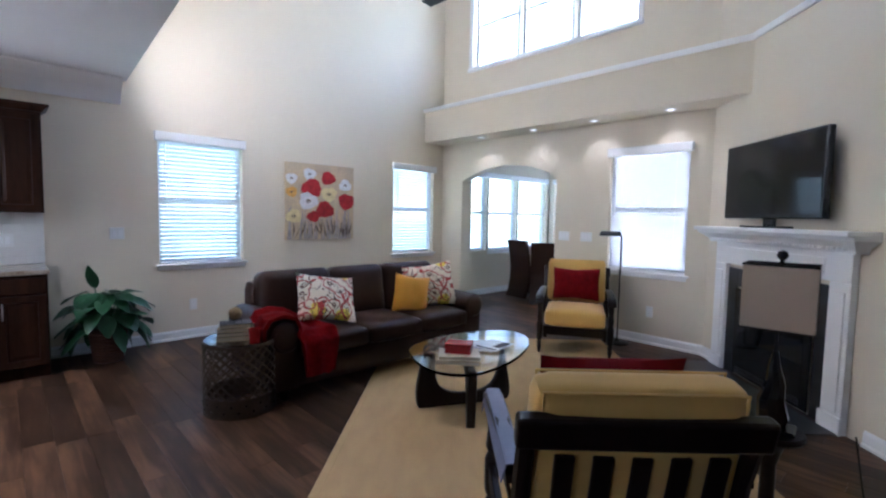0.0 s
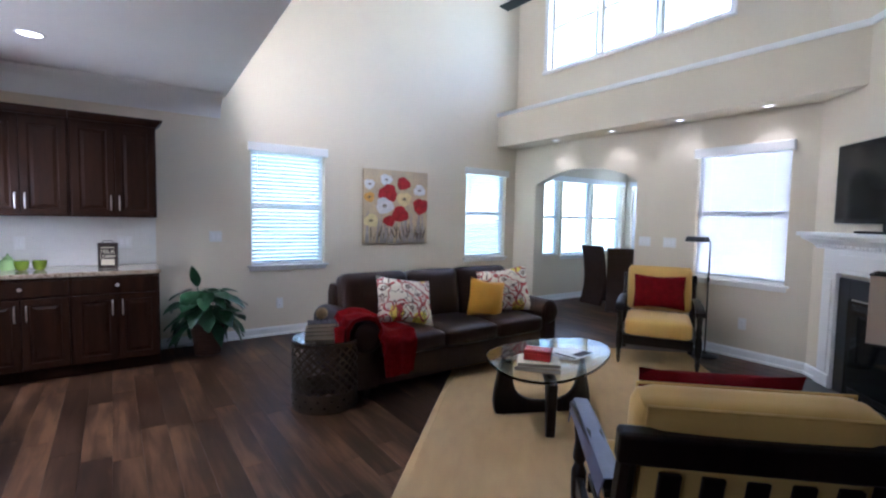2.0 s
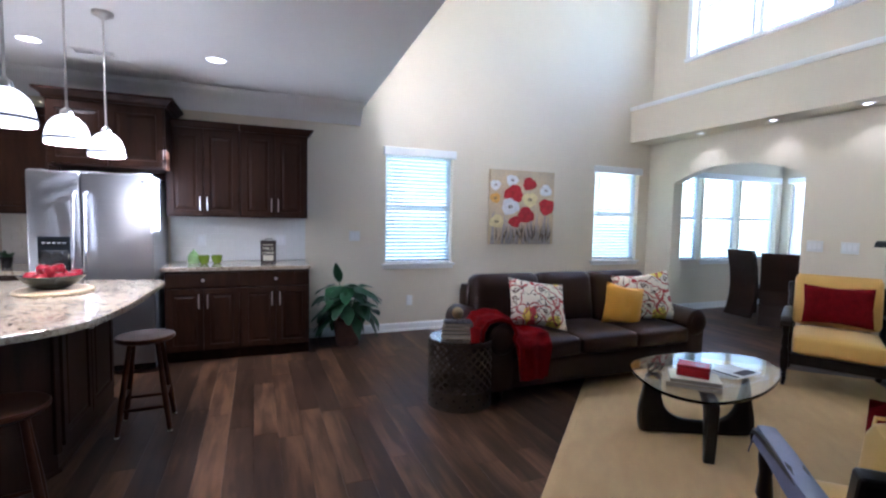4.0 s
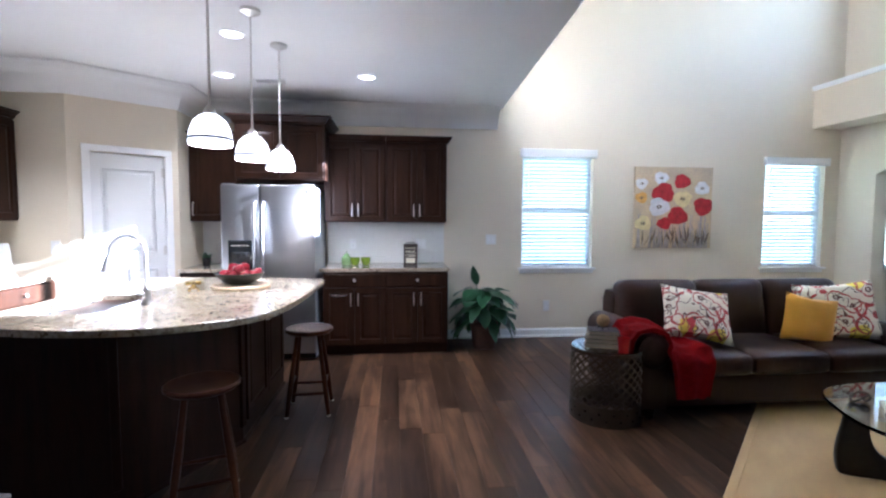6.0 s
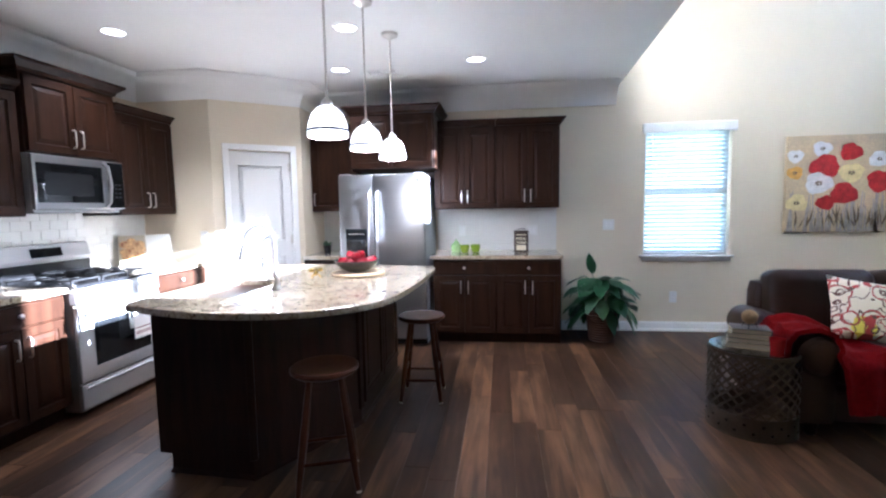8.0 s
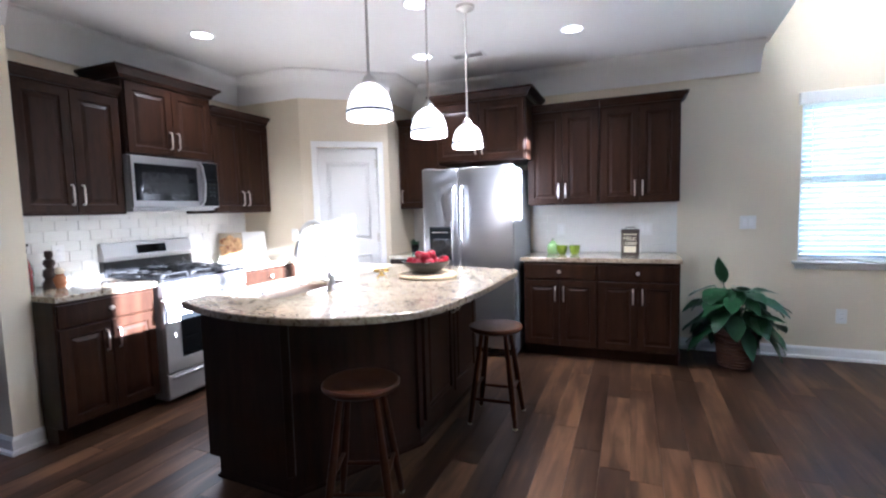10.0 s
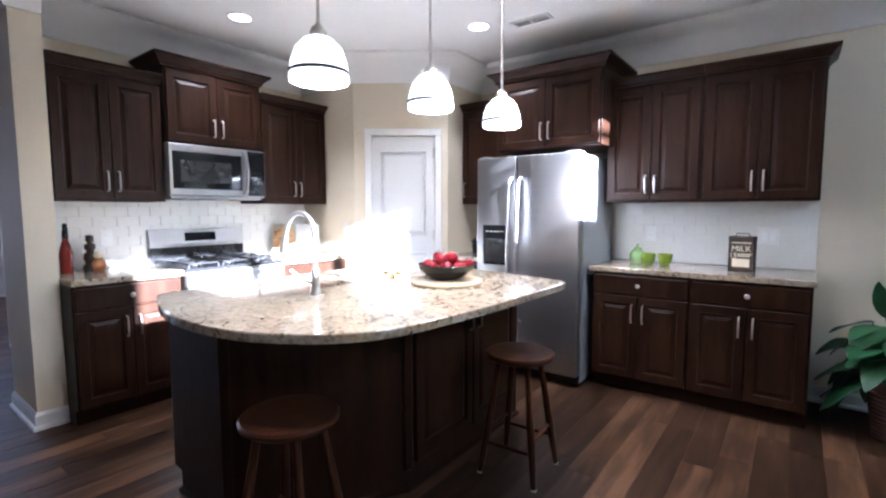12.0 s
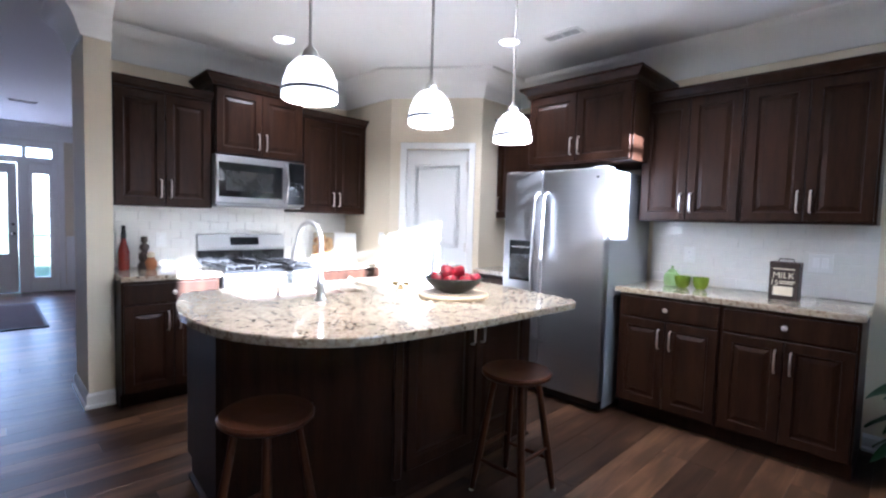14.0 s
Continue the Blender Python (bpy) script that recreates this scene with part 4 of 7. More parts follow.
# ---- range and microwave (local front towards -y, turned to face +x) ----
range_m = pose(-3.205, 3.240, 0, 0, 0, 90)
stove = thing("gas_range", "stainless steel gas range with black grates", "range", range_m)
b = B()
box(b, (0.003, 0.02, 0.03), (0.752, 0.655, 0.895), 0.004)
part("body", b, M_RANGESTEEL, stove)
b = B()
box(b, (0.0, -0.004, 0.045), (0.755, 0.02, 0.225), 0.008, segments=2)
dr = part("warming_drawer", b, M_RANGESTEEL, stove)
b = B()
box(b, (0.03, -0.016, 0.185), (0.725, -0.004, 0.208), 0.006)
part("handle", b, M_RANGESTEEL, dr)
b = B()
box(b, (0.0, -0.012, 0.235), (0.755, 0.02, 0.765), 0.008, segments=2)
od = part("oven_door", b, M_RANGESTEEL, stove)
b = B()
box(b, (0.12, -0.0145, 0.33), (0.635, -0.012, 0.64), 0.004)
part("window", b, M_BLACKGLASS, od, "dark oven glass")
b = B()
tube(b, [(0.05, -0.012, 0.715), (0.055, -0.055, 0.715), (0.10, -0.06, 0.715), (0.655, -0.06, 0.715), (0.70, -0.055, 0.715), (0.705, -0.012, 0.715)], 0.012, 12)
part("handle", b, M_RANGESTEEL, od, "", True)
b = B()
box(b, (0.0, -0.02, 0.775), (0.755, 0.05, 0.885), 0.012, segments=2)
panel = part("control_panel", b, M_RANGESTEEL, stove)
for i in range(5):
    b = B()
    lathe(b, [(0.021, 0), (0.021, 0.012), (0.017, 0.026), (0.001, 0.028)], 18, m=Matrix.Translation((0.09 + i * 0.144, -0.02, 0.832)) @ Matrix.Rotation(radians(90), 4, "X"))
    part("knob", b, M_RANGESTEEL, panel, "", True)
b = B()
box(b, (0.0, -0.01, 0.893), (0.755, 0.60, 0.915), 0.006, segments=2)
part("cooktop", b, M_BLACK, stove, "black enamel cooktop")
for gx in (0.02, 0.265, 0.51):
    b = B()
    x0, x1, y0, y1, z = gx, gx + 0.225, 0.03, 0.56, 0.938
    for lo, hi in (((x0, y0, z), (x1, y0 + 0.014, z + 0.012)), ((x0, y1 - 0.014, z), (x1, y1, z + 0.012)), ((x0, y0, z), (x0 + 0.014, y1, z + 0.012)), ((x1 - 0.014, y0, z), (x1, y1, z + 0.012)), ((x0, (y0 + y1) / 2 - 0.007, z), (x1, (y0 + y1) / 2 + 0.007, z + 0.012))):
        box(b, lo, hi, 0.003)
    for cy in ((y0 * 3 + y1) / 4, (y0 + 3 * y1) / 4):
        box(b, (x0, cy - 0.006, z), (x1, cy + 0.006, z + 0.012), 0.003)
        box(b, ((x0 + x1) / 2 - 0.006, cy - 0.11, z), ((x0 + x1) / 2 + 0.006, cy + 0.11, z + 0.012), 0.003)
    for fx in (x0 + 0.007, x1 - 0.007):
        for fy in (y0 + 0.007, y1 - 0.007):
            box(b, (fx - 0.006, fy - 0.006, 0.914), (fx + 0.006, fy + 0.006, z))
    part("grate", b, M_IRON, stove, "black cast-iron grate")
    for cy in ((y0 * 3 + y1) / 4, (y0 + 3 * y1) / 4):
        b = B()
        lathe(b, [(0.045, 0), (0.043, 0.010), (0.030, 0.012), (0.030, 0.018), (0.001, 0.019)], 18, ((x0 + x1) / 2, cy, 0.914))
        part("burner", b, M_IRON, stove, "", True)
b = B()
box(b, (0.0, 0.598, 0.80), (0.755, 0.66, 1.03), 0.004)
part("splash_strip", b, M_BLACK, stove)
b = B()
t = [(0.60, 1.03), (0.66, 1.03), (0.66, 1.155), (0.645, 1.17), (0.618, 1.165), (0.592, 1.06)]
lo = [b.verts.new((0.0, y, z)) for y, z in t]
hi = [b.verts.new((0.755, y, z)) for y, z in t]
b.faces.new(lo)
b.faces.new(list(reversed(hi)))
for i in range(6):
    b.faces.new((lo[i], hi[i], hi[(i + 1) % 6], lo[(i + 1) % 6]))
bmesh.ops.recalc_face_normals(b, faces=b.faces[:])
bk = part("backguard", b, M_RANGESTEEL, stove)
b = B()
box(b, (0.26, -0.003, -0.035), (0.51, 0.002, 0.035), 0.002)
part("display", b, M_BLACKGLASS, bk, "black clock display", m=pose(0, 0.601, 1.108, -14))
towel = thing("dish_towel", "pale folded dish towel hanging on the oven handle", "towel", range_m @ pose(0, 0, 0))
b = B()
cushion(b, (0.40, -0.082, 0.44), (0.60, -0.074, 0.727), 0.004, 0.004, 6, 1)
cushion(b, (0.40, -0.046, 0.52), (0.60, -0.040, 0.727), 0.003, 0.002, 5, 1)
box(b, (0.40, -0.078, 0.724), (0.60, -0.042, 0.732), 0.003)
part("cloth", b, M_WHITE, towel, "", True)
b = B()
for z in (0.475, 0.49, 0.52):
    box(b, (0.405, -0.0872, z), (0.595, -0.0855, z + 0.006))
part("stripes", b, M_RED, towel, "thin red stripes")

mw_m = pose(-3.455, 3.262, 0, 0, 0, 90)
mw = thing("microwave", "stainless steel over-the-range microwave with dark glass", "microwave", mw_m)
b = B()
box(b, (0.0, 0.03, 1.425), (0.755, 0.42, 1.812), 0.004)
part("case", b, M_STEELSIDE, mw)
b = B()
box(b, (0.0, 0.0, 1.432), (0.585, 0.03, 1.806), 0.006, segments=2)
md = part("door", b, M_STEEL, mw)
b = B()
box(b, (0.022, -0.003, 1.48), (0.545, 0.0, 1.752), 0.003)
part("window", b, M_BLACKGLASS, md, "black glass window")
b = B()
box(b, (0.075, -0.0045, 1.53), (0.46, -0.0031, 1.69), 0.002)
part("mesh_screen", b, M_BLACK, md)
b = B()
tube(b, [(0.565, 0.0, 1.785), (0.565, -0.038, 1.76), (0.572, -0.052, 1.62), (0.565, -0.038, 1.48), (0.565, 0.0, 1.455)], 0.013, 12)
part("handle", b, M_STEEL, md, "curved steel handle", True)
b = B()
box(b, (0.59, 0.0, 1.432), (0.755, 0.03, 1.806), 0.006, segments=2)
cp = part("control_panel", b, M_STEEL, mw)
b = B()
box(b, (0.598, -0.003, 1.44), (0.748, 0.0, 1.80), 0.003)
part("keypad", b, M_BLACKGLASS, cp)
b = B()
for r in range(4):
    for k in range(3):
        box(b, (0.617 + k * 0.04, -0.0037, 1.52 + r * 0.033), (0.637 + k * 0.04, -0.0031, 1.532 + r * 0.033))
tagged(part("keys", b, M_IRON, cp), kind="stuff")
b = B()
box(b, (0.02, 0.04, 1.405), (0.735, 0.40, 1.425), 0.004)
part("vent_hood", b, M_STEEL, mw)

# ---- backsplash tiles ----
def splash(name, m, width, z0, z1, tw=0.1500, th=0.0735):
    base = B()
    box(base, (0, 0.006, z0), (width, 0.012, z1))
    back = part(name, base, M_GROUT)
    back.matrix_world = m
    tagged(back, "white subway tile backsplash in running bond", "backsplash", kind="structure")
    cache = {}
    rows = int(math.ceil((z1 - z0) / th))
    for r in range(rows):
        x = -tw / 2 if r % 2 else 0.0
        while x < width - 0.005:
            a, c = max(0, x), min(width, x + tw)
            top = min(z1, z0 + (r + 1) * th)
            key = (round(c - a, 4), round(top - z0 - r * th, 4))
            if c - a > 0.012:
                if key not in cache:
                    q = B()
                    box(q, (0.0007, 0, 0.0007), (key[0] - 0.0007, 0.0075, key[1] - 0.0007), 0.0016)
                    cache[key] = mesh_of("tile", q, M_TILE)
                tl = new("tile", cache[key])
                tl.parent = back
                tl.matrix_basis = pose(a, 0, z0 + r * th, random.uniform(-0.25, 0.25), 0, random.uniform(-0.25, 0.25))
            x += tw
    return back


splash("backsplash_back", pose(-1.085, YB - 0.0125, 0), 1.335, 0.908, 1.377)
splash("backsplash_small", pose(PAN1[0] + 0.002, YB - 0.0125, 0), 0.50, 0.908, 1.377)
splash("backsplash_range", pose(XL + 0.0125, 2.602, 0, 0, 0, 90), 2.110, 0.908, 1.425)

# ---- pantry door ----
pd_m = Matrix.Translation((PAN0[0], PAN0[1], 0)) @ Matrix.Rotation(math.atan2(PD.y, PD.x), 4, "Z")
pdoor = thing("door_1", "white two-panel interior door, closed, with white casing", "door", pd_m, kind="structure")
b = B()
box(b, (0.160, 0.020, 0.008), (0.740, 0.055, 1.994), 0.003)
leaf = part("leaf", b, M_DOOR, pdoor)
for z0, z1 in ((0.22, 0.93), (1.08, 1.86)):
    b = B()
    panel_door(b, 0.235, 0.665, z0, z1, 0.013, 0.007, 0.012)
    part("panel", b, M_DOOR, leaf)
b = B()
for lo, hi in (((0.098, -0.017, 0), (0.157, -0.001, 2.0)), ((0.743, -0.017, 0), (0.802, -0.001, 2.0)), ((0.098, -0.017, 2.0), (0.802, -0.001, 2.06))):
    box(b, lo, hi, 0.005, segments=2)
part("casing", b, M_TRIM, pdoor)
b = B()
box(b, (0.1555, -0.001, 0), (0.1595, 0.095, 1.998))
box(b, (0.7405, -0.001, 0), (0.7445, 0.095, 1.998))
part("jamb", b, M_TRIM, pdoor)
for z in (0.25, 1.05, 1.80):
    b = B()
    rod(b, (0.742, 0.010, z), (0.742, 0.010, z + 0.09), 0.008, seg=10)
    box(b, (0.715, 0.0165, z), (0.742, 0.0195, z + 0.09))
    part("hinge", b, M_NICKEL, pdoor, "nickel hinge")
b = B()
lathe(b, [(0.028, 0), (0.028, 0.005), (0.012, 0.010), (0.011, 0.030), (0.026, 0.042), (0.027, 0.054), (0.016, 0.064), (0.001, 0.066)], 20, m=Matrix.Translation((0.205, 0.020, 0.93)) @ Matrix.Rotation(radians(90), 4, "X"))
part("door_knob", b, M_NICKEL, leaf, "round nickel door knob", True)
# dark pantry behind the closed door
b = B()
box(b, (XL - 0.14, YB - 0.05, -0.006), (-2.6, YB, CEIL))
box(b, (XL - 0.14, 4.86, -0.006), (XL - 0.05, YB - 0.05, CEIL))
setting("wall_pantry_back", b, M_WALL, "plain pantry wall", "wall")

# ---- pendants and recessed lights ----
pendant = thing("pendant_lamp", "white glass dome pendant lamp on a nickel rod, lit", "lamp", pose(-1.244, 2.856, 1.773), "pendants over the island")
b = B()
lathe(b, [(0.099, 0.0), (0.104, 0.004), (0.103, 0.03), (0.097, 0.07), (0.080, 0.115), (0.052, 0.145), (0.028, 0.156), (0.026, 0.152), (0.050, 0.141), (0.077, 0.112), (0.093, 0.07), (0.099, 0.03), (0.099, 0.0)], 32)
shade = part("shade", b, M_BULB, pendant, "lit white opal glass dome", True)
b = B()
lathe(b, [(0.1040, 0.024), (0.1075, 0.025), (0.1070, 0.036), (0.1030, 0.037), (0.1040, 0.024)], 32)
part("band", b, M_IRON, shade, "thin metal band", True)
b = B()
lathe(b, [(0.030, 0.150), (0.031, 0.165), (0.024, 0.185), (0.012, 0.195), (0.006, 0.205), (0.006, CEIL - 1.773 - 0.03)], 16)
part("rod", b, M_NICKEL, pendant, "", True)
b = B()
lathe(b, [(0.012, CEIL - 1.773 - 0.045), (0.030, CEIL - 1.773 - 0.032), (0.060, CEIL - 1.773 - 0.020), (0.062, CEIL - 1.773 - 0.001)], 24)
part("canopy", b, M_NICKEL, pendant, "", True)
copy_thing(pendant, pose(-1.213, 3.450, 1.773))
copy_thing(pendant, pose(-1.179, 4.027, 1.773))
for x, y in ((-1.244, 2.856), (-1.213, 3.450), (-1.179, 4.027)):
    lamp("pendant_bulb", "POINT", Matrix.Translation((x, y, 1.80)), 0.7, WARM, soft=0.05)


def downlight(x, y, z, group, watts, lens=0.072):
    d = thing("recessed_light", "round white recessed ceiling light, lit", "lamp", pose(x, y, z), group)
    q = B()
    lathe(q, [(lens, -0.002), (lens + 0.006, -0.006), (lens + 0.020, -0.004), (lens + 0.022, 0.0), (lens, 0.0), (lens, -0.002)], 28)
    part("trim_ring", q, M_TRIM, d, "", True)
    q = B()
    lathe(q, [(0.001, -0.0018), (lens, -0.0018), (lens, -0.0005), (0.001, -0.0005)], 28)
    part("lens", q, M_CAN, d, "glowing lens")
    lamp("downlight", "SPOT", Matrix.Translation((x, y, z - 0.02)), watts, WARM, cone=(radians(115), 0.6), soft=0.05)
    return d


for x, y in ((-3.12, 3.65), (-1.85, 4.83), (-0.57, 4.75), (-1.46, 3.86)):
    downlight(x, y, CEIL, "kitchen ceiling lights", 2.4)
for y in (4.77, 3.85, 2.98, 2.11):
    downlight(5.10, y, 2.575, "ledge downlights", 0.35, 0.036)

vent = thing("ceiling_vent", "white slatted rectangular ceiling air vent", "vent", pose(-1.48, 4.97, CEIL, 0, 0, 0))
b = B()
for lo, hi in (((-0.15, -0.065, -0.008), (-0.13, 0.065, -0.0005)), ((0.13, -0.065, -0.008), (0.15, 0.065, -0.0005)), ((-0.13, -0.065, -0.008), (0.13, -0.045, -0.0005)), ((-0.13, 0.045, -0.008), (0.13, 0.065, -0.0005)), ((-0.008, -0.045, -0.008), (0.008, 0.045, -0.0005))):
    box(b, lo, hi, 0.002)
part("frame", b, M_TRIM, vent)
b = B()
box(b, (-0.13, -0.045, -0.0015), (0.13, 0.045, -0.0005))
part("backing", b, M_STEELSIDE, vent)
for i in range(6):
    b = B()
    box(b, (-0.128, -0.005, -0.0006), (0.128, 0.005, 0.0006))
    part("slat", b, M_TRIM, vent, m=pose(0, -0.036 + i * 0.0145, -0.005, 35))

# ---- bar stools ----
def bar_stool(m):
    s = thing("bar_stool", "round reddish-brown wooden bar stool with turned splayed legs", "stool", m, "bar stools at the island")
    q = B()
    lathe(q, [(0.001, 0.575), (0.10, 0.573), (0.155, 0.580), (0.170, 0.592), (0.172, 0.604), (0.165, 0.613), (0.12, 0.609), (0.001, 0.602)], 36)
    part("seat", q, M_STOOL, s, "", True)
    feet, tops = [], []
    for k in range(4):
        a = radians(45 + 90 * k)
        tops.append(Vector((0.105 * math.cos(a), 0.105 * math.sin(a), 0.58)))
        feet.append(Vector((0.205 * math.cos(a), 0.205 * math.sin(a), 0.0)))
    for p, f in zip(tops, feet):
        q = B()
        tube(q, [f.lerp(p, u) for u in (0, 0.05, 0.2, 0.35, 0.5, 0.8, 1.0)], [0.012, 0.014, 0.017, 0.019, 0.018, 0.015, 0.014], 12)
        part("leg", q, M_STOOL, s, "", True)
        q = B()
        lathe(q, [(0.013, 0), (0.013, 0.010), (0.001, 0.011)], 10, f)
        part("glide", q, M_CREAM, s)
    for i, h in ((0, 0.16), (1, 0.22), (2, 0.16), (3, 0.22)):
        j = (i + 1) % 4
        q = B()
        p, r = feet[i].lerp(tops[i], h / 0.58), feet[j].lerp(tops[j], h / 0.58)
        tube(q, [p, p.lerp(r, 0.5), r], [0.008, 0.011, 0.008], 10)
        part("stretcher", q, M_STOOL, s, "", True)
    return s


stool = bar_stool(pose(-1.25, 2.70, 0, 0, 0, 20))
copy_thing(stool, pose(-0.945, 3.825, 0, 0, 0, 3))

# ---- kitchen clutter ----
board = thing("serving_board", "round pale wooden serving board on the island", "board", pose(-1.43, 3.86, 0.908))
b = B()
lathe(b, [(0.001, 0), (0.195, 0), (0.202, 0.006), (0.202, 0.016), (0.195, 0.022), (0.001, 0.022)], 40)
part("disc", b, M_BOARD, board, "", True)
bowl = thing("fruit_bowl", "black shallow bowl on the serving board", "bowl", pose(-1.44, 3.87, 0.931))
b = B()
lathe(b, [(0.001, 0.0), (0.065, 0.0), (0.11, 0.022), (0.150, 0.055), (0.168, 0.085), (0.163, 0.087), (0.145, 0.060), (0.105, 0.030), (0.060, 0.010), (0.001, 0.008)], 36)
part("shell", b, M_BLACK, bowl, "", True)
apple = thing("apple", "shiny red apple piled in the black bowl", "apple", pose(-1.44, 3.87, 0.975), "apples in the bowl")
b = B()
lathe(b, [(0.004, 0.006), (0.018, 0.0), (0.030, 0.010), (0.038, 0.032), (0.036, 0.054), (0.024, 0.068), (0.010, 0.068), (0.003, 0.060)], 18)
fr = part("fruit", b, M_APPLE, apple, "", True)
b = B()
tube(b, [(0, 0, 0.058), (0.002, 0, 0.070), (0.006, 0.001, 0.080)], 0.0018, 6)
part("stem", b, M_BASKET, apple)
for k, (dx, dy, dz) in enumerate(((0.085, 0.0, 0.012), (-0.075, 0.03, 0.012), (0.03, 0.085, 0.012), (-0.03, -0.08, 0.012), (0.065, -0.075, 0.016), (-0.095, -0.045, 0.018), (0.105, 0.07, 0.022), (-0.05, 0.095, 0.018), (0.03, 0.02, 0.062), (-0.045, -0.02, 0.060), (0.02, -0.055, 0.055))):
    copy_thing(apple, pose(-1.44 + dx, 3.87 + dy, 0.953 + dz, 14 * math.sin(k * 2.1), 12 * math.cos(k * 1.7), k * 67))
bird = thing("brass_figurine", "small gilded metal bee figurine on the island", "figurine", pose(-1.69, 3.69, 0.908, 0, 0, 35))
b = B()
lathe(b, [(0.001, 0), (0.014, 0.008), (0.018, 0.022), (0.012, 0.036), (0.001, 0.042)], 14, (0, 0, 0.012))
lathe(b, [(0.001, 0), (0.010, 0.006), (0.010, 0.014), (0.001, 0.020)], 12, (0, 0, 0.052))
for sx in (-1, 1):
    cushion(b, (sx * 0.012, -0.004, 0.045), (sx * 0.050, 0.004, 0.066), 0.004, 0.002, 3)
    for a in (-0.02, 0.0, 0.02):
        tube(b, [(0, a * 0.3, 0.025), (sx * 0.022, a, 0.022), (sx * 0.030, a * 1.3, 0.001)], 0.0028, 6)
part("body", b, M_BRASS, bird, "", True)

tin = thing("milk_tin", "dark printed tin canister reading MILK on the worktop", "canister", pose(-0.15, 5.47, 0.908, 0, 0, -4))
b = B()
box(b, (-0.075, -0.045, 0), (0.075, 0.045, 0.225), 0.006, segments=2)
body = part("body", b, M_TIN, tin)
b = B()
box(b, (-0.077, -0.047, 0.205), (0.077, 0.047, 0.235), 0.008, segments=2)
tube(b, [(-0.04, 0, 0.235), (-0.035, 0, 0.252), (0.035, 0, 0.252), (0.04, 0, 0.235)], 0.004, 8)
part("lid", b, M_TIN, tin, "dark lid with wire grip")
b = B()
box(b, (-0.05, -0.0465, 0.03), (0.05, -0.0455, 0.085), 0.0004)
lab = part("picture", b, M_CREAM, tin, "pale printed oval picture")


def lettering(text, size, m, mat, parent, name="lettering"):
    cu = bpy.data.curves.new(name, "FONT")
    cu.body, cu.size, cu.extrude, cu.align_x = text, size, 0.0006, "CENTER"
    tmp = bpy.data.objects.new(name, cu)
    me = bpy.data.meshes.new_from_object(tmp)
    bpy.data.objects.remove(tmp)
    me.materials.append(mat)
    ob = new(name, me)
    ob.parent = parent
    ob.matrix_basis = m
    return ob


lettering("MILK", 0.052, pose(0, -0.0462, 0.135, 90), M_CREAM, tin)
lettering("15", 0.045, pose(-0.045, -0.0462, 0.092, 90), M_CREAM, tin)
for x0, x1, z in ((-0.055, 0.055, 0.188), (-0.02, 0.06, 0.112), (-0.02, 0.05, 0.100)):
    b = B()
    box(b, (x0, -0.0462, z), (x1, -0.0455, z + 0.007))
    part("print_line", b, M_CREAM, tin)

jar = thing("green_glass_jar", "pale green glass jar with a knobbed lid", "jar", pose(-0.855, 5.60, 0.908))
b = B()
lathe(b, [(0.001, 0), (0.048, 0), (0.056, 0.015), (0.058, 0.06), (0.050, 0.085), (0.030, 0.098), (0.028, 0.105)], 24)
part("body", b, M_GREENGLASS, jar, "", True)
b = B()
lathe(b, [(0.034, 0.104), (0.034, 0.110), (0.016, 0.118), (0.006, 0.124), (0.011, 0.134), (0.009, 0.142), (0.001, 0.145)], 20)
part("lid", b, M_GREENGLASS, jar, "", True)
cup = thing("green_cup", "lime green ceramic cup on the worktop", "cup", pose(-0.755, 5.52, 0.908), "green cups")
b = B()
lathe(b, [(0.001, 0), (0.028, 0), (0.040, 0.012), (0.050, 0.045), (0.052, 0.082), (0.049, 0.082), (0.046, 0.046), (0.036, 0.016), (0.001, 0.010)], 24)
part("body", b, M_GREEN, cup, "", True)
copy_thing(cup, pose(-0.64, 5.535, 0.908, 0, 0, 40))

book = thing("cookbook", "open cookbook with food photo on a stand beside the range", "book", pose(-3.60, 4.40, 0.908, 0, 0, 50) @ Matrix.Diagonal((1.2, 1.1, 1.1, 1)))
b = B()
box(b, (-0.19, 0.0, 0.0), (0.19, 0.02, 0.02), 0.003)
box(b, (-0.17, 0.02, 0.01), (0.17, 0.028, 0.22), 0.003, m=pose(0, 0, 0, -16))
part("stand", b, M_CREAM, book)
for sx, mt, nm in ((-1, M_PAPER, "page_block"), (1, M_WHITE, "page_block")):
    b = B()
    cushion(b, (0.004 if sx > 0 else -0.185, 0.002, 0.022), (0.185 if sx > 0 else -0.004, 0.018, 0.27), 0.006, 0.006, 5, 1, m=pose(0, 0, 0, -16, 0, sx * 6))
    pg = part(nm, b, mt, book, "", True)
b = B()
for cx, cz, r in ((-0.135, 0.09, 0.036), (-0.06, 0.10, 0.042), (-0.10, 0.15, 0.040), (-0.145, 0.19, 0.032), (-0.05, 0.185, 0.036), (-0.10, 0.215, 0.030), (-0.155, 0.13, 0.025), (-0.035, 0.145, 0.026)):
    lathe(b, [(r, 0), (r * 0.7, 0.003), (0.001, 0.004)], 14, m=pose(0, 0, 0, -16, 0, -6) @ Matrix.Translation((cx, -0.003, cz)) @ Matrix.Rotation(radians(90), 4, "X"))
part("food_photo", b, M_PHOTO, book, "orange and brown food photo")

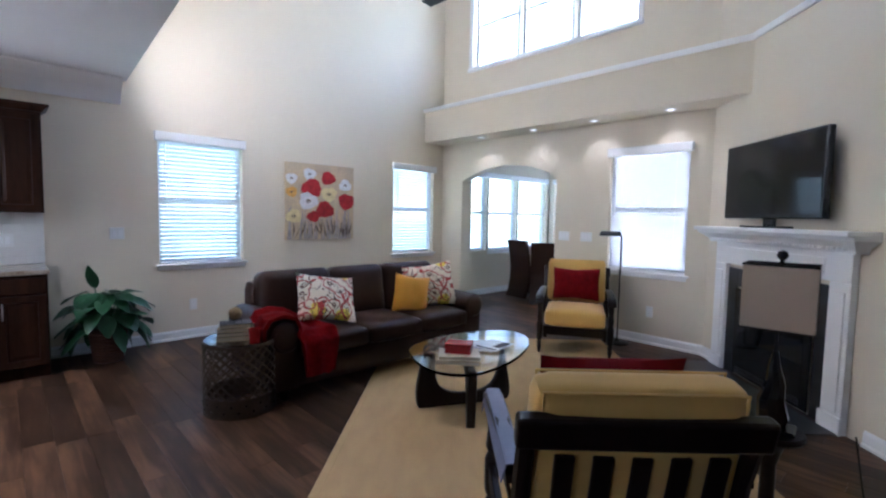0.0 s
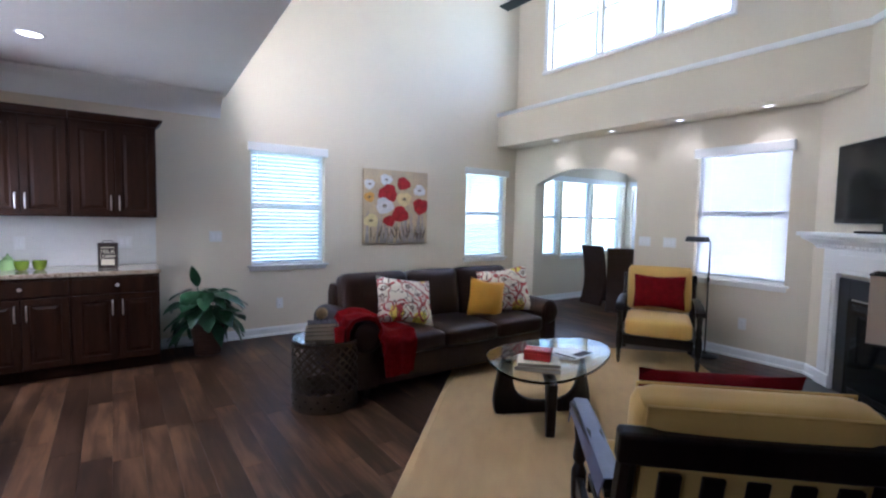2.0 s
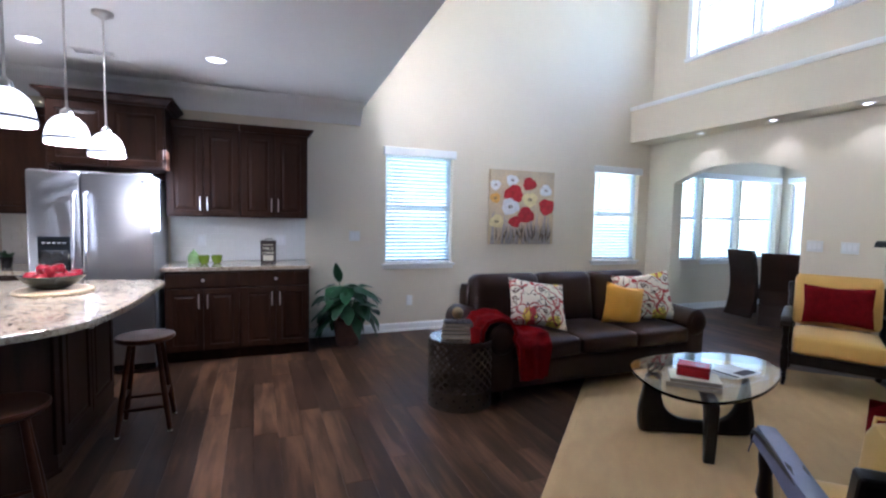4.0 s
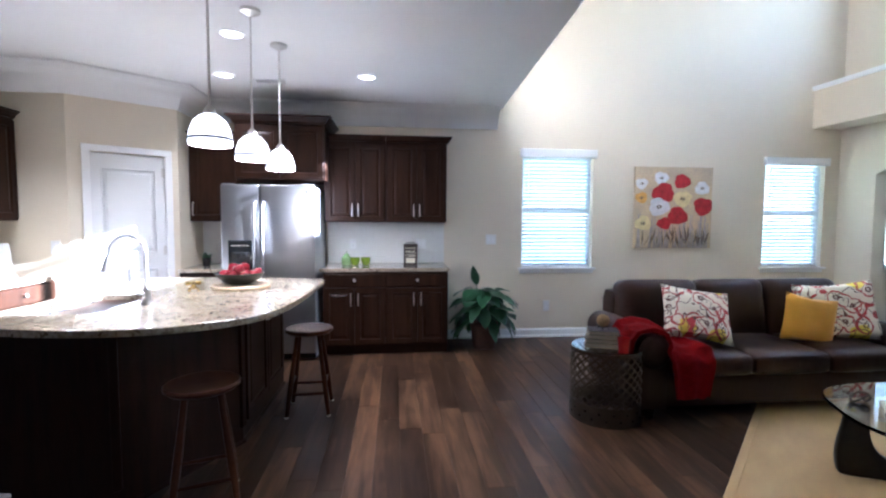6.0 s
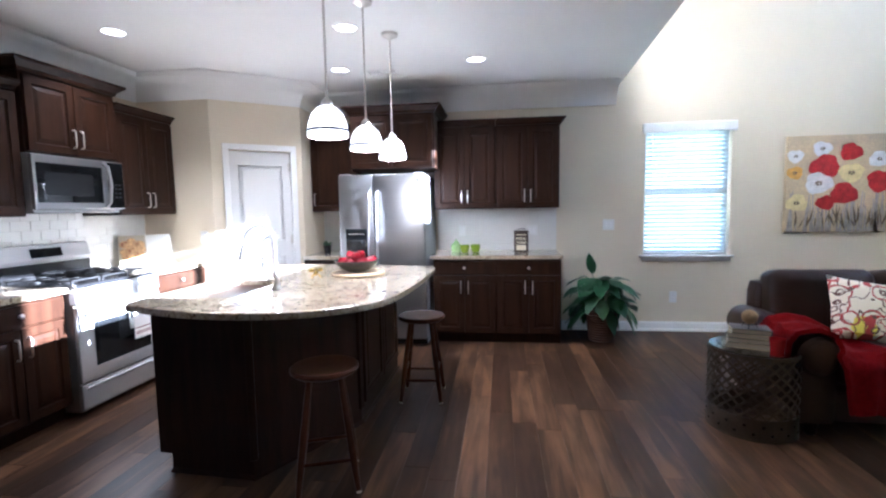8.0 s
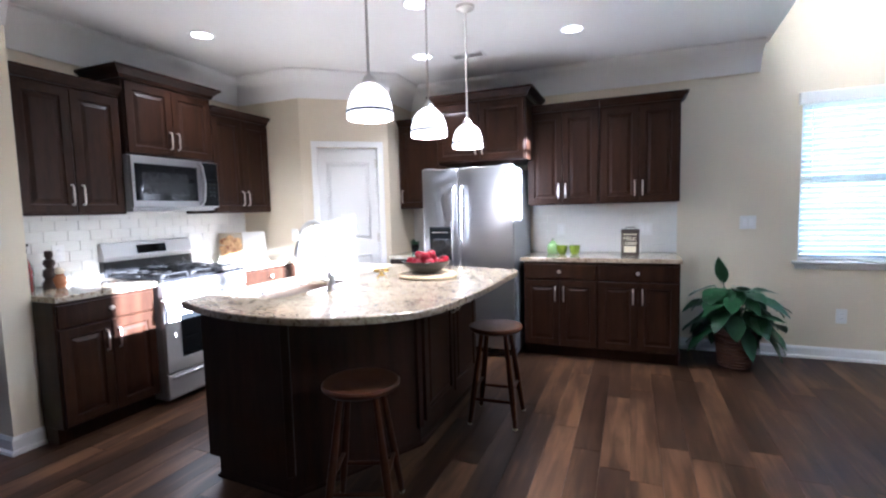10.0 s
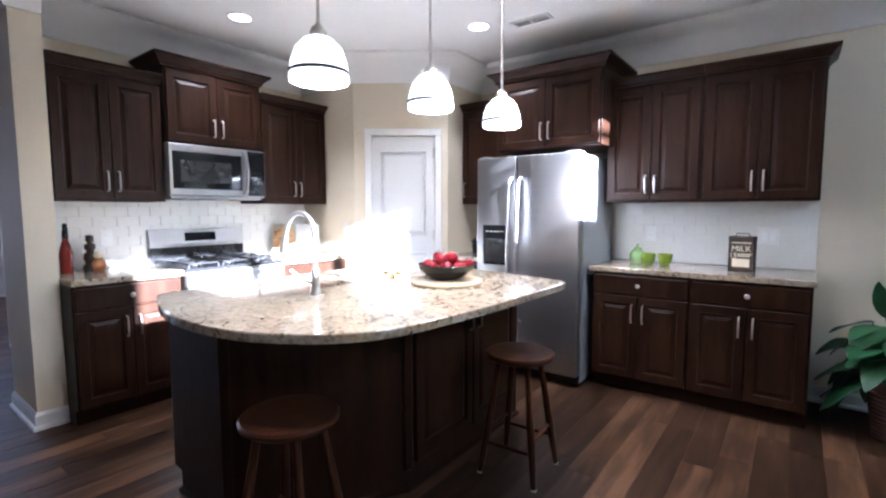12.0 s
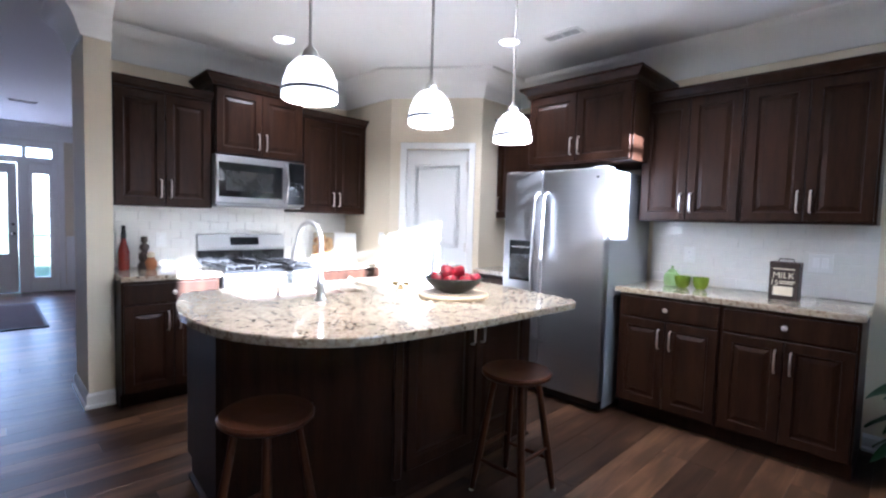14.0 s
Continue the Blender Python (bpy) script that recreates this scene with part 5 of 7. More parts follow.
oil = thing("oil_bottle", "tall red oil bottle with a black pump top", "bottle", pose(-3.70, 2.70, 0.908))
b = B()
lathe(b, [(0.001, 0), (0.036, 0), (0.038, 0.02), (0.038, 0.13), (0.030, 0.17), (0.018, 0.21), (0.015, 0.235)], 22)
part("body", b, M_BOTTLE, oil, "", True)
b = B()
lathe(b, [(0.017, 0.232), (0.018, 0.27), (0.012, 0.29), (0.015, 0.325), (0.001, 0.33)], 16)
box(b, (0.0, -0.008, 0.285), (0.05, 0.008, 0.30), 0.004)
part("pump", b, M_BLACK, oil, "", True)
chef = thing("chef_figurine", "dark glazed stacked kitchen figurine with a clay pot", "figurine", pose(-3.69, 2.83, 0.908))
b = B()
lathe(b, [(0.001, 0), (0.042, 0), (0.046, 0.03), (0.030, 0.06), (0.040, 0.085), (0.036, 0.12), (0.020, 0.135), (0.034, 0.16), (0.030, 0.185), (0.014, 0.195), (0.024, 0.21), (0.022, 0.245), (0.001, 0.25)], 20)
part("body", b, M_FIG, chef, "", True)
b = B()
lathe(b, [(0.001, 0), (0.030, 0), (0.042, 0.025), (0.040, 0.06), (0.026, 0.08), (0.028, 0.09)], 18, (0.03, 0.035, 0))
part("pot", b, M_TERRA, chef, "orange clay pot", True)
b = B()
lathe(b, [(0.001, 0.09), (0.024, 0.092), (0.030, 0.11), (0.018, 0.13), (0.001, 0.135)], 16, (0.03, 0.035, 0))
part("cap", b, M_CREAM, chef, "", True)
herb = thing("potted_herb", "small dark pot with a leafy herb", "plant", pose(-2.30, 5.50, 0.908))
b = B()
lathe(b, [(0.001, 0), (0.034, 0), (0.046, 0.09), (0.042, 0.09), (0.032, 0.02), (0.001, 0.02)], 18)
part("pot", b, M_BLACK, herb, "", True)
b = B()
for k in range(26):
    a, e = random.uniform(0, 6.28), random.uniform(0.1, 0.8)
    p = Vector((0.022 * math.cos(a), 0.022 * math.sin(a), 0.075))
    q = p + Vector((0.06 * math.cos(a) * e, 0.06 * math.sin(a) * e, 0.075 * (1.1 - e * 0.6)))
    s = (q - p).cross(Vector((0, 0, 1))).normalized() * 0.011
    mid_ = p.lerp(q, 0.6)
    vs = [b.verts.new(v) for v in (p, mid_ + s, q, mid_ - s)]
    b.faces.new(vs)
part("foliage", b, M_LEAF, herb)


def plate(name, label, m, w, h, toggles=0, outlet=False):
    o = thing(name, label, "switch" if toggles else "outlet", m)
    q = B()
    box(q, (-w / 2, -0.007, -h / 2), (w / 2, -0.0005, h / 2), 0.003, segments=2)
    part("cover", q, M_WHITE, o)
    for i in range(toggles):
        x = (i - (toggles - 1) / 2) * 0.046
        q = B()
        box(q, (x - 0.016, -0.011, -0.033), (x + 0.016, -0.0065, 0.033), 0.002)
        part("rocker", q, M_TRIM, o)
    if outlet:
        for z in (-0.02, 0.02):
            q = B()
            box(q, (-0.016, -0.009, z - 0.014), (0.016, -0.0065, z + 0.014), 0.004)
            s = part("socket", q, M_TRIM, o)
            q = B()
            for x in (-0.006, 0.006):
                box(q, (x - 0.001, -0.0095, z - 0.004), (x + 0.001, -0.0088, z + 0.005))
            part("slot", q, M_BLACK, s)
    return o


plate("light_switch", "white double rocker switch on the beige wall", pose(0.81, YB, 1.18), 0.125, 0.118, 2)
plate("power_outlet", "white wall outlet above the baseboard", pose(1.50, YB, 0.38), 0.078, 0.125, 0, True)
plate("light_switch", "white triple rocker switch beside the arch", pose(XR, 3.46, 1.19, 0, 0, -90), 0.16, 0.118, 3)
plate("light_switch", "white triple rocker switch beside the window", pose(XR, 3.14, 1.19, 0, 0, -90), 0.16, 0.118, 3)
plate("power_outlet", "white wall outlet below the window", pose(XR, 2.31, 0.37, 0, 0, -90), 0.078, 0.125, 0, True)
plate("power_outlet", "white outlet on the tiled backsplash", pose(-0.02, YB - 0.0135, 1.13), 0.125, 0.118, 2, False)
plate("power_outlet", "white outlet on the tiled backsplash", pose(-0.80, YB - 0.0135, 1.13), 0.078, 0.118, 0, True)
plate("power_outlet", "white outlet on the range backsplash", pose(XL + 0.0135, 2.98, 1.12, 0, 0, 90), 0.078, 0.118, 0, True)
plate("light_switch", "white switch beside the pantry door", pose(-3.24, PAN0[1], 1.15), 0.078, 0.118, 1)

# ---- potted plant ----
plant = thing("potted_plant", "leafy green house plant in a brown wicker basket", "plant", pose(0.66, 5.40, 0))
b = B()
for i in range(11):
    z = 0.012 + i * 0.026
    r = 0.115 + 0.035 * (i / 10)
    lathe(b, [(r - 0.012, z - 0.012), (r + 0.004, z - 0.008), (r + 0.009, z), (r + 0.004, z + 0.008), (r - 0.012, z + 0.012)], 28)
part("basket", b, M_BASKET, plant, "woven brown wicker basket", True)
b = B()
lathe(b, [(0.001, 0.26), (0.14, 0.26), (0.14, 0.255), (0.001, 0.255)], 24)
part("soil", b, M_SOIL, plant)
rng = random.Random(7)


def leaf(bm, base, tip, width, droop):
    """A pointed, folded leaf blade with a midrib bend."""
    base, tip = Vector(base), Vector(tip)
    d = tip - base
    side = d.cross(Vector((0, 0, 1)))
    side = side.normalized() if side.length > 1e-4 else Vector((1, 0, 0))
    n = side.cross(d).normalized()
    rows = []
    for k in range(7):
        t = k / 6
        w = width * (math.sin(math.pi * (0.06 + 0.94 * t) ** 0.85)) ** 0.75 if t < 1 else 0.003
        wav = 0.006 * math.sin(7 * t + width * 90)
        c = base + d * t + Vector((0, 0, -droop * t * t))
        rows.append((bm.verts.new(c + side * w / 2 + n * (w * 0.10 + wav)), bm.verts.new(c), bm.verts.new(c - side * w / 2 + n * (w * 0.10 - wav))))
    for a, c in zip(rows, rows[1:]):
        bm.faces.new((a[0], a[1], c[1], c[0]))
        bm.faces.new((a[1], a[2], c[2], c[1]))


# drooping crown, fuller towards one side
for k in range(56):
    a = k * 2.39996 + rng.uniform(-0.3, 0.3)
    up = rng.uniform(0.0, 1.0)
    reach = (0.06 + 0.21 * math.sqrt(1 - 0.85 * up) * rng.uniform(0.45, 1.0)) * (1.12 if math.cos(a) < 0 else 0.92)
    hgt = 0.30 + 0.36 * up
    p = Vector((0.04 * math.cos(a), 0.04 * math.sin(a), 0.26))
    q = Vector((reach * math.cos(a), min(0.22, reach * math.sin(a)), hgt))
    b = B()
    tube(b, [p, p.lerp(q, 0.5) + Vector((0, 0, 0.07)), q], [0.005, 0.004, 0.003], 6)
    part("stem", b, M_LEAF, plant)
    turn = a + rng.uniform(-0.7, 0.7)
    pitch = rng.uniform(-1.25, -0.15) + 0.55 * up
    d = Vector((math.cos(turn) * math.cos(pitch), math.sin(turn) * math.cos(pitch) * 0.9, math.sin(pitch)))
    tip = q + d * rng.uniform(0.18, 0.26)
    tip.y = min(tip.y, 0.34)
    tip.z = max(tip.z, 0.10)
    tip.x = max(tip.x, -0.40)
    b = B()
    leaf(b, q - d * 0.01, tip, rng.uniform(0.125, 0.185), rng.uniform(0.02, 0.09))
    part("leaf", b, M_LEAF, plant, "", True)
b = B()
tube(b, [(0, 0, 0.26), (-0.06, -0.03, 0.55), (-0.10, -0.03, 0.72)], [0.006, 0.005, 0.004], 6)
part("stem", b, M_LEAF, plant)
b = B()
leaf(b, (-0.095, -0.02, 0.70), (-0.15, -0.13, 0.91), 0.10, -0.01)
part("leaf", b, M_LEAF, plant, "", True)

# ---- painting ----
art = thing("canvas_painting", "square canvas painting of red and white poppies", "painting", pose(3.067, YB - 0.040, 1.570))
b = B()
box(b, (-0.50, 0.0, -0.495), (0.50, 0.038, 0.495), 0.004)
part("canvas", b, M_CANVAS, art)
P_RED = material("paint_red", (0.42, 0.018, 0.022), 0.6, vary=0.45, scale=16, fine=60, bump=0.08)
P_WHITE = material("paint_white", (0.70, 0.70, 0.72), 0.6, vary=0.2, scale=16, fine=60, bump=0.08)
P_CREAM = material("paint_cream", (0.70, 0.60, 0.30), 0.6, vary=0.2, scale=16, fine=60, bump=0.08)
P_ORANGE = material("paint_orange", (0.66, 0.36, 0.08), 0.6, vary=0.25, scale=16, fine=60, bump=0.08)
P_STEM = material("paint_stem", (0.16, 0.12, 0.08), 0.7, vary=0.35, scale=16, fine=60, bump=0.08)
P_PALE = material("paint_pale_grass", (0.40, 0.355, 0.33), 0.7, vary=0.35, scale=16, fine=60, bump=0.08)
b = B()
pr = random.Random(3)
for k in range(64):
    x = pr.uniform(-0.47, 0.47)
    h = pr.uniform(-0.30, -0.05)
    lean = pr.uniform(-0.05, 0.05)
    w = pr.uniform(0.004, 0.014)
    vs = [b.verts.new(p) for p in ((x - w, -0.0008, -0.49), (x + w, -0.0008, -0.49), (x + lean + w * 0.4, -0.0008, h), (x + lean - w * 0.4, -0.0008, h))]
    b.faces.new(vs)
tagged(part("pale_brushwork", b, P_PALE, art), kind="stuff")
for k in range(34):
    b = B()
    x = pr.uniform(-0.46, 0.46)
    h = pr.uniform(-0.36, -0.18)
    lean = pr.uniform(-0.09, 0.09)
    w = pr.uniform(0.008, 0.018)
    z0 = pr.uniform(-0.48, -0.40)
    vs = [b.verts.new(p) for p in ((x, -0.0014, z0), (x + lean * 0.5 + w, -0.0014, (z0 + h) / 2), (x + lean, -0.0014, h), (x + lean * 0.5 - w * 0.3, -0.0014, (z0 + h) / 2))]
    b.faces.new(vs)
    part("leaf_stroke", b, P_STEM, art)
flowers = ((-0.42, 0.29, 0.075, P_WHITE), (-0.17, 0.36, 0.085, P_WHITE), (0.10, 0.32, 0.100, P_RED), (0.36, 0.24, 0.090, P_WHITE), (-0.14, 0.18, 0.135, P_RED), (-0.42, 0.12, 0.075, P_ORANGE), (0.11, 0.11, 0.11, P_CREAM), (0.385, 0.02, 0.125, P_RED), (-0.19, 0.01, 0.125, P_WHITE), (0.05, -0.10, 0.125, P_RED), (-0.39, -0.19, 0.10, P_CREAM), (-0.12, -0.19, 0.085, P_RED))
for k, (x, z, r, mt) in enumerate(flowers):
    b = B()
    n = 26
    c = b.verts.new((x, -0.006, z))
    ring = []
    for i in range(n):
        a = 2 * math.pi * i / n
        rr = r * (1 + 0.10 * math.sin(3 * a + k) + 0.05 * math.sin(7 * a + 2 * k))
        ring.append(b.verts.new((max(-0.497, min(0.497, x + rr * 1.05 * math.cos(a))), -0.0022 - 0.0003 * k, z + rr * 0.86 * math.sin(a))))
    for i in range(n):
        b.faces.new((c, ring[i], ring[(i + 1) % n]))
    fl = part("flower", b, mt, art, "", True)
    b = B()
    for i in range(5):
        a = i * 1.3 + k
        lathe(b, [(r * 0.10, 0), (0.001, 0.002)], 8, m=Matrix.Translation((x + 0.2 * r * math.cos(a), -0.0068, z + 0.12 * r * math.sin(a))) @ Matrix.Rotation(radians(90), 4, "X"))
    part("centre", b, P_STEM if mt is not P_RED else P_RED, fl)

# ---- sofa ----
sofa = thing("sofa", "brown leather three-seat sofa with rolled arms", "sofa", pose(1.33, 3.33, 0))
b = B()
cushion(b, (0.12, 0.06, 0.09), (2.21, 0.95, 0.33), 0.03, 0.0, 5)
part("base", b, M_LEATHER, sofa, "", True)
for k in range(3):
    b = B()
    x0 = 0.27 + k * 0.597
    cushion(b, (x0, 0.0, 0.315), (x0 + 0.595, 0.66, 0.475), 0.05, 0.022, 9)
    part("seat_cushion", b, M_LEATHER, sofa, "", True)
    b = B()
    cushion(b, (x0 - (0.08 if k == 0 else 0), -0.12, -0.26), (x0 + 0.595 + (0.08 if k == 2 else 0), 0.11, 0.25), 0.075, 0.035, 10, 1, m=pose(0, 0.72, 0.665, -10))
    part("back_cushion", b, M_LEATHER, sofa, "", True)
b = B()
cushion(b, (0.16, 0.74, 0.09), (2.17, 0.97, 0.83), 0.07, 0.0, 7)
part("back_frame", b, M_LEATHER, sofa, "", True)
for x, s in ((0.145, -1), (2.185, 1)):
    b = B()
    tube(b, [(x, 0.03, 0.495), (x, 0.05, 0.495), (x, 0.4, 0.50), (x, 0.75, 0.505), (x, 0.93, 0.505)], [0.100, 0.122, 0.126, 0.128, 0.115], 22)
    cushion(b, (x - 0.11, 0.05, 0.08), (x + 0.11, 0.92, 0.47), 0.03, 0.0, 5)
    arm = part("arm", b, M_LEATHER, sofa, "", True)
    b = B()
    lathe(b, [(0.090, 0), (0.096, 0.006), (0.086, 0.014), (0.05, 0.018), (0.001, 0.019)], 24, m=Matrix.Translation((x, 0.032, 0.495)) @ Matrix.Rotation(radians(90), 4, "X"))
    part("arm_front", b, M_LEATHER, arm, "", True)
for x in (0.15, 2.18):
    for y in (0.11, 0.88):
        b = B()
        lathe(b, [(0.022, 0), (0.034, 0.018), (0.030, 0.04), (0.040, 0.06), (0.036, 0.10)], 18, (x, y, 0))
        part("foot", b, M_DARKWOOD, sofa, "turned wooden bun foot", True)


def scatter(name, label, m, w, h, d, mt, cat="pillow", group=""):
    p = thing(name, label, cat, m, group)
    q = B()
    pillow(q, w, h, d)
    part("cover", q, mt, p, "", True)
    return p


scatter("scatter_pillow", "cream pillow with brown and red scroll print", pose(1.958, 3.655, 0.70, -32, 8.3, -9.7), 0.51, 0.43, 0.15, M_PRINT, group="printed pillows")
scatter("scatter_pillow", "cream pillow with brown and red scroll print", pose(3.199, 3.73, 0.69, -14.3, -8.5, -32.7), 0.52, 0.47, 0.15, M_PRINT, group="printed pillows")
scatter("scatter_pillow", "plain golden yellow pillow on the sofa", pose(2.884, 3.64, 0.645, -6, 10.4, -5.4), 0.42, 0.37, 0.13, M_GOLD)

throw = thing("throw_blanket", "red knitted throw draped over the sofa arm", "blanket", pose(0, 0, 0))
b = B()
grid = {}
NU, NV = 44, 18
cl = [(1.325, 3.60, 0.46), (1.328, 3.60, 0.56), (1.37, 3.59, 0.622), (1.47, 3.57, 0.645), (1.57, 3.54, 0.628), (1.64, 3.50, 0.560), (1.68, 3.44, 0.522), (1.70, 3.39, 0.514), (1.71, 3.34, 0.505), (1.712, 3.296, 0.45), (1.71, 3.283, 0.36), (1.70, 3.275, 0.20)]
for i in range(NU + 1):
    t = i / NU * (len(cl) - 1)
    k = min(int(t), len(cl) - 2)
    c = Vector(cl[k]).lerp(Vector(cl[k + 1]), t - k)
    u = i / NU
    turn = min(1.0, max(0.0, (u - 0.35) / 0.4))
    side = Vector((0.1, 1.0, 0)).lerp(Vector((1.0, 0.12, 0)), turn).normalized()
    half = 0.21 - 0.05 * u - 0.03 * max(0.0, (u - 0.75) / 0.25)
    for j in range(NV + 1):
        v = j / NV * 2 - 1
        q = c + side * (v * half)
        fold = 0.007 * math.sin(5 * v + 6 * u) + 0.034 * noise.noise((u * 5, v * 1.7, 1.0))
        if u > 0.74:
            q.y += fold * 0.8 - 0.010
            q.z += 0.025 * noise.noise((v * 3, 2.0, 5.0))
        else:
            q.z += fold + 0.010
        grid[i, j] = b.verts.new((q.x + 0.008 * math.sin(7 * v + 3 * u), q.y, q.z))
for i in range(NU):
    for j in range(NV):
        b.faces.new((grid[i, j], grid[i + 1, j], grid[i + 1, j + 1], grid[i, j + 1]))
bmesh.ops.recalc_face_normals(b, faces=b.faces[:])
bmesh.ops.solidify(b, geom=b.faces[:], thickness=0.026)
part("cloth", b, M_THROW, throw, "", True)

# ---- drum side table ----
drum = thing("drum_table", "round bronze lattice drum table with a glass top", "side table", pose(1.192, 3.535, 0))
R = 0.245
for z0, z1 in ((0.0, 0.012), (0.125, 0.137), (0.485, 0.506)):
    b = B()
    lathe(b, [(R - 0.006, z0), (R + 0.003, z0), (R + 0.003, z1), (R - 0.006, z1), (R - 0.006, z0)], 40)
    part("hoop", b, M_BRONZE, drum, "", True)
b = B()
lathe(b, [(R - 0.0015, 0.012), (R + 0.001, 0.012), (R + 0.001, 0.125), (R - 0.0015, 0.125), (R - 0.0015, 0.012)], 40)
skirt = part("skirt", b, M_BRONZE, drum, "pierced bronze skirt", True)
for way in (1, -1):
    q = B()
    rings = []
    for k in range(15):
        t = k / 14
        a = way * t * 1.55
        z = 0.137 + t * 0.348
        tang = 0.009
        rings.append([q.verts.new(((R + dr) * math.cos(a + da), (R + dr) * math.sin(a + da), z)) for dr, da in ((-0.002, -tang / R), (0.002, -tang / R), (0.002, tang / R), (-0.002, tang / R))])
    for r0, r1 in zip(rings, rings[1:]):
        for i in range(4):
            q.faces.new((r0[i], r0[(i + 1) % 4], r1[(i + 1) % 4], r1[i]))
    bmesh.ops.recalc_face_normals(q, faces=q.faces[:])
    first = part("lattice_strip", q, M_BRONZE, drum, "", True)
    for k in range(1, 22):
        s = new("lattice_strip", first.data)
        s.parent = drum
        s.matrix_basis = Matrix.Rotation(2 * math.pi * k / 22, 4, "Z")
# black discs paint the dark of the skirt's openings on solid metal
for k in range(16):
    a = 2 * math.pi * k / 16
    for z in (0.045, 0.09):
        b = B()
        lathe(b, [(0.009, 0), (0.007, 0.003), (0.001, 0.004)], 8, m=Matrix.Rotation(a + (0.2 if z > 0.05 else 0), 4, "Z") @ Matrix.Translation((R + 0.001, 0, z)) @ Matrix.Rotation(radians(90), 4, "Y"))
        part("dark_opening_disc", b, M_BLACK, skirt)
b = B()
lathe(b, [(0.001, 0.502), (R - 0.008, 0.502), (R - 0.008, 0.510), (0.001, 0.510)], 40)
part("glass_top", b, M_GLASS, drum, "round clear glass top")


def book_at(m, w, d, h, cover, label, group="", cat="book"):
    o = thing("book", label, cat, m, group)
    q = B()
    box(q, (-w / 2 + 0.004, -d / 2 + 0.004, 0.004), (w / 2 - 0.001, d / 2 - 0.004, h - 0.004))
    part("page_block", q, M_PAPER, o, "cream page block")
    q = B()
    box(q, (-w / 2, -d / 2, 0), (w / 2, d / 2, 0.0035), 0.0012)
    box(q, (-w / 2, -d / 2, h - 0.0035), (w / 2, d / 2, h), 0.0012)
    box(q, (-w / 2 - 0.003, -d / 2, 0), (-w / 2 + 0.003, d / 2, h), 0.0015)
    part("cover", q, cover, o)
    return o


z = 0.511
for k, (w, d, h, mt, rot, lab) in enumerate(((0.24, 0.165, 0.032, M_BOOKTAN, 156, "tan cloth book lying on the drum table"), (0.235, 0.16, 0.030, M_BOOKDARK, 160, "dark cloth book in a stack"), (0.225, 0.155, 0.026, M_BOOKTAN, 153, "tan cloth book in a stack"), (0.205, 0.15, 0.030, M_BOOKDARK, 164, "dark cloth book on top of a stack"))):
    book_at(pose(1.160, 3.525, z, 0, 0, rot), w, d, h, mt, lab, "books on the drum table")
    z += h + 0.0006
orb = thing("twine_ball", "dried twine ball on a small dark metal stand", "ornament", pose(1.155, 3.515, z))
b = B()
for a in (0, 120, 240):
    tube(b, [(0.045 * math.cos(radians(a)), 0.045 * math.sin(radians(a)), 0), (0.04 * math.cos(radians(a)), 0.04 * math.sin(radians(a)), 0.018), (0.028 * math.cos(radians(a)), 0.028 * math.sin(radians(a)), 0.030)], 0.003, 6)
tube(b, [(0.036 * math.cos(radians(a)), 0.036 * math.sin(radians(a)), 0.024) for a in range(0, 361, 30)], 0.0028, 6)
part("stand", b, M_BLACK, orb)
b = B()
bmesh.ops.create_icosphere(b, subdivisions=3, radius=0.045, matrix=Matrix.Translation((0, 0, 0.066)))
for v in b.verts:
    c = Vector((0, 0, 0.066))
    v.co = c + (v.co - c) * (1 + 0.05 * noise.noise(v.co * 60))
part("ball", b, M_TWINE, orb, "", True)
votive = thing("red_votive", "red glass votive holder on the drum table", "candle", pose(1.225, 3.345, 0.511))
b = B()
lathe(b, [(0.001, 0), (0.036, 0), (0.034, 0.02), (0.042, 0.10), (0.039, 0.10), (0.031, 0.02), (0.001, 0.015)], 20)
part("cup", b, M_REDGLOSS, votive, "", True)

# ---- rug ----
rug = thing("area_rug", "woven tan sisal rug lying diagonally on the floor", "rug", pose(2.98, 1.86, 0, 0, 0, 45))
b = B()
box(b, (-2.15, -0.80, 0.0005), (2.0, 1.60, 0.011), 0.004)
part("weave", b, M_RUG, rug)
b = B()
for lo, hi in (((-2.16, -0.81, 0.0005), (-2.11, 1.61, 0.013)), ((1.96, -0.81, 0.0005), (2.01, 1.61, 0.013)), ((-2.11, -0.81, 0.0005), (1.96, -0.76, 0.013)), ((-2.11, 1.56, 0.0005), (1.96, 1.61, 0.013))):
    box(b, lo, hi, 0.004)
part("binding", b, M_RUG, rug)

# ---- glass coffee table ----
table = thing("coffee_table", "rounded triangular glass coffee table on a dark sculpted base", "coffee table", pose(0, 0, 0.012))
top = rounded([(2.22, 2.84), (2.03, 2.55), (1.99, 2.30), (2.10, 2.13), (2.32, 2.09), (2.62, 2.14), (3.00, 2.30), (3.21, 2.50), (3.22, 2.70), (3.02, 2.85), (2.60, 2.93)], 5)
b = B()
prism(b, top, 0.378, 0.396, bevel=0.004)
part("glass_top", b, M_GLASS, table, "thick clear glass top")


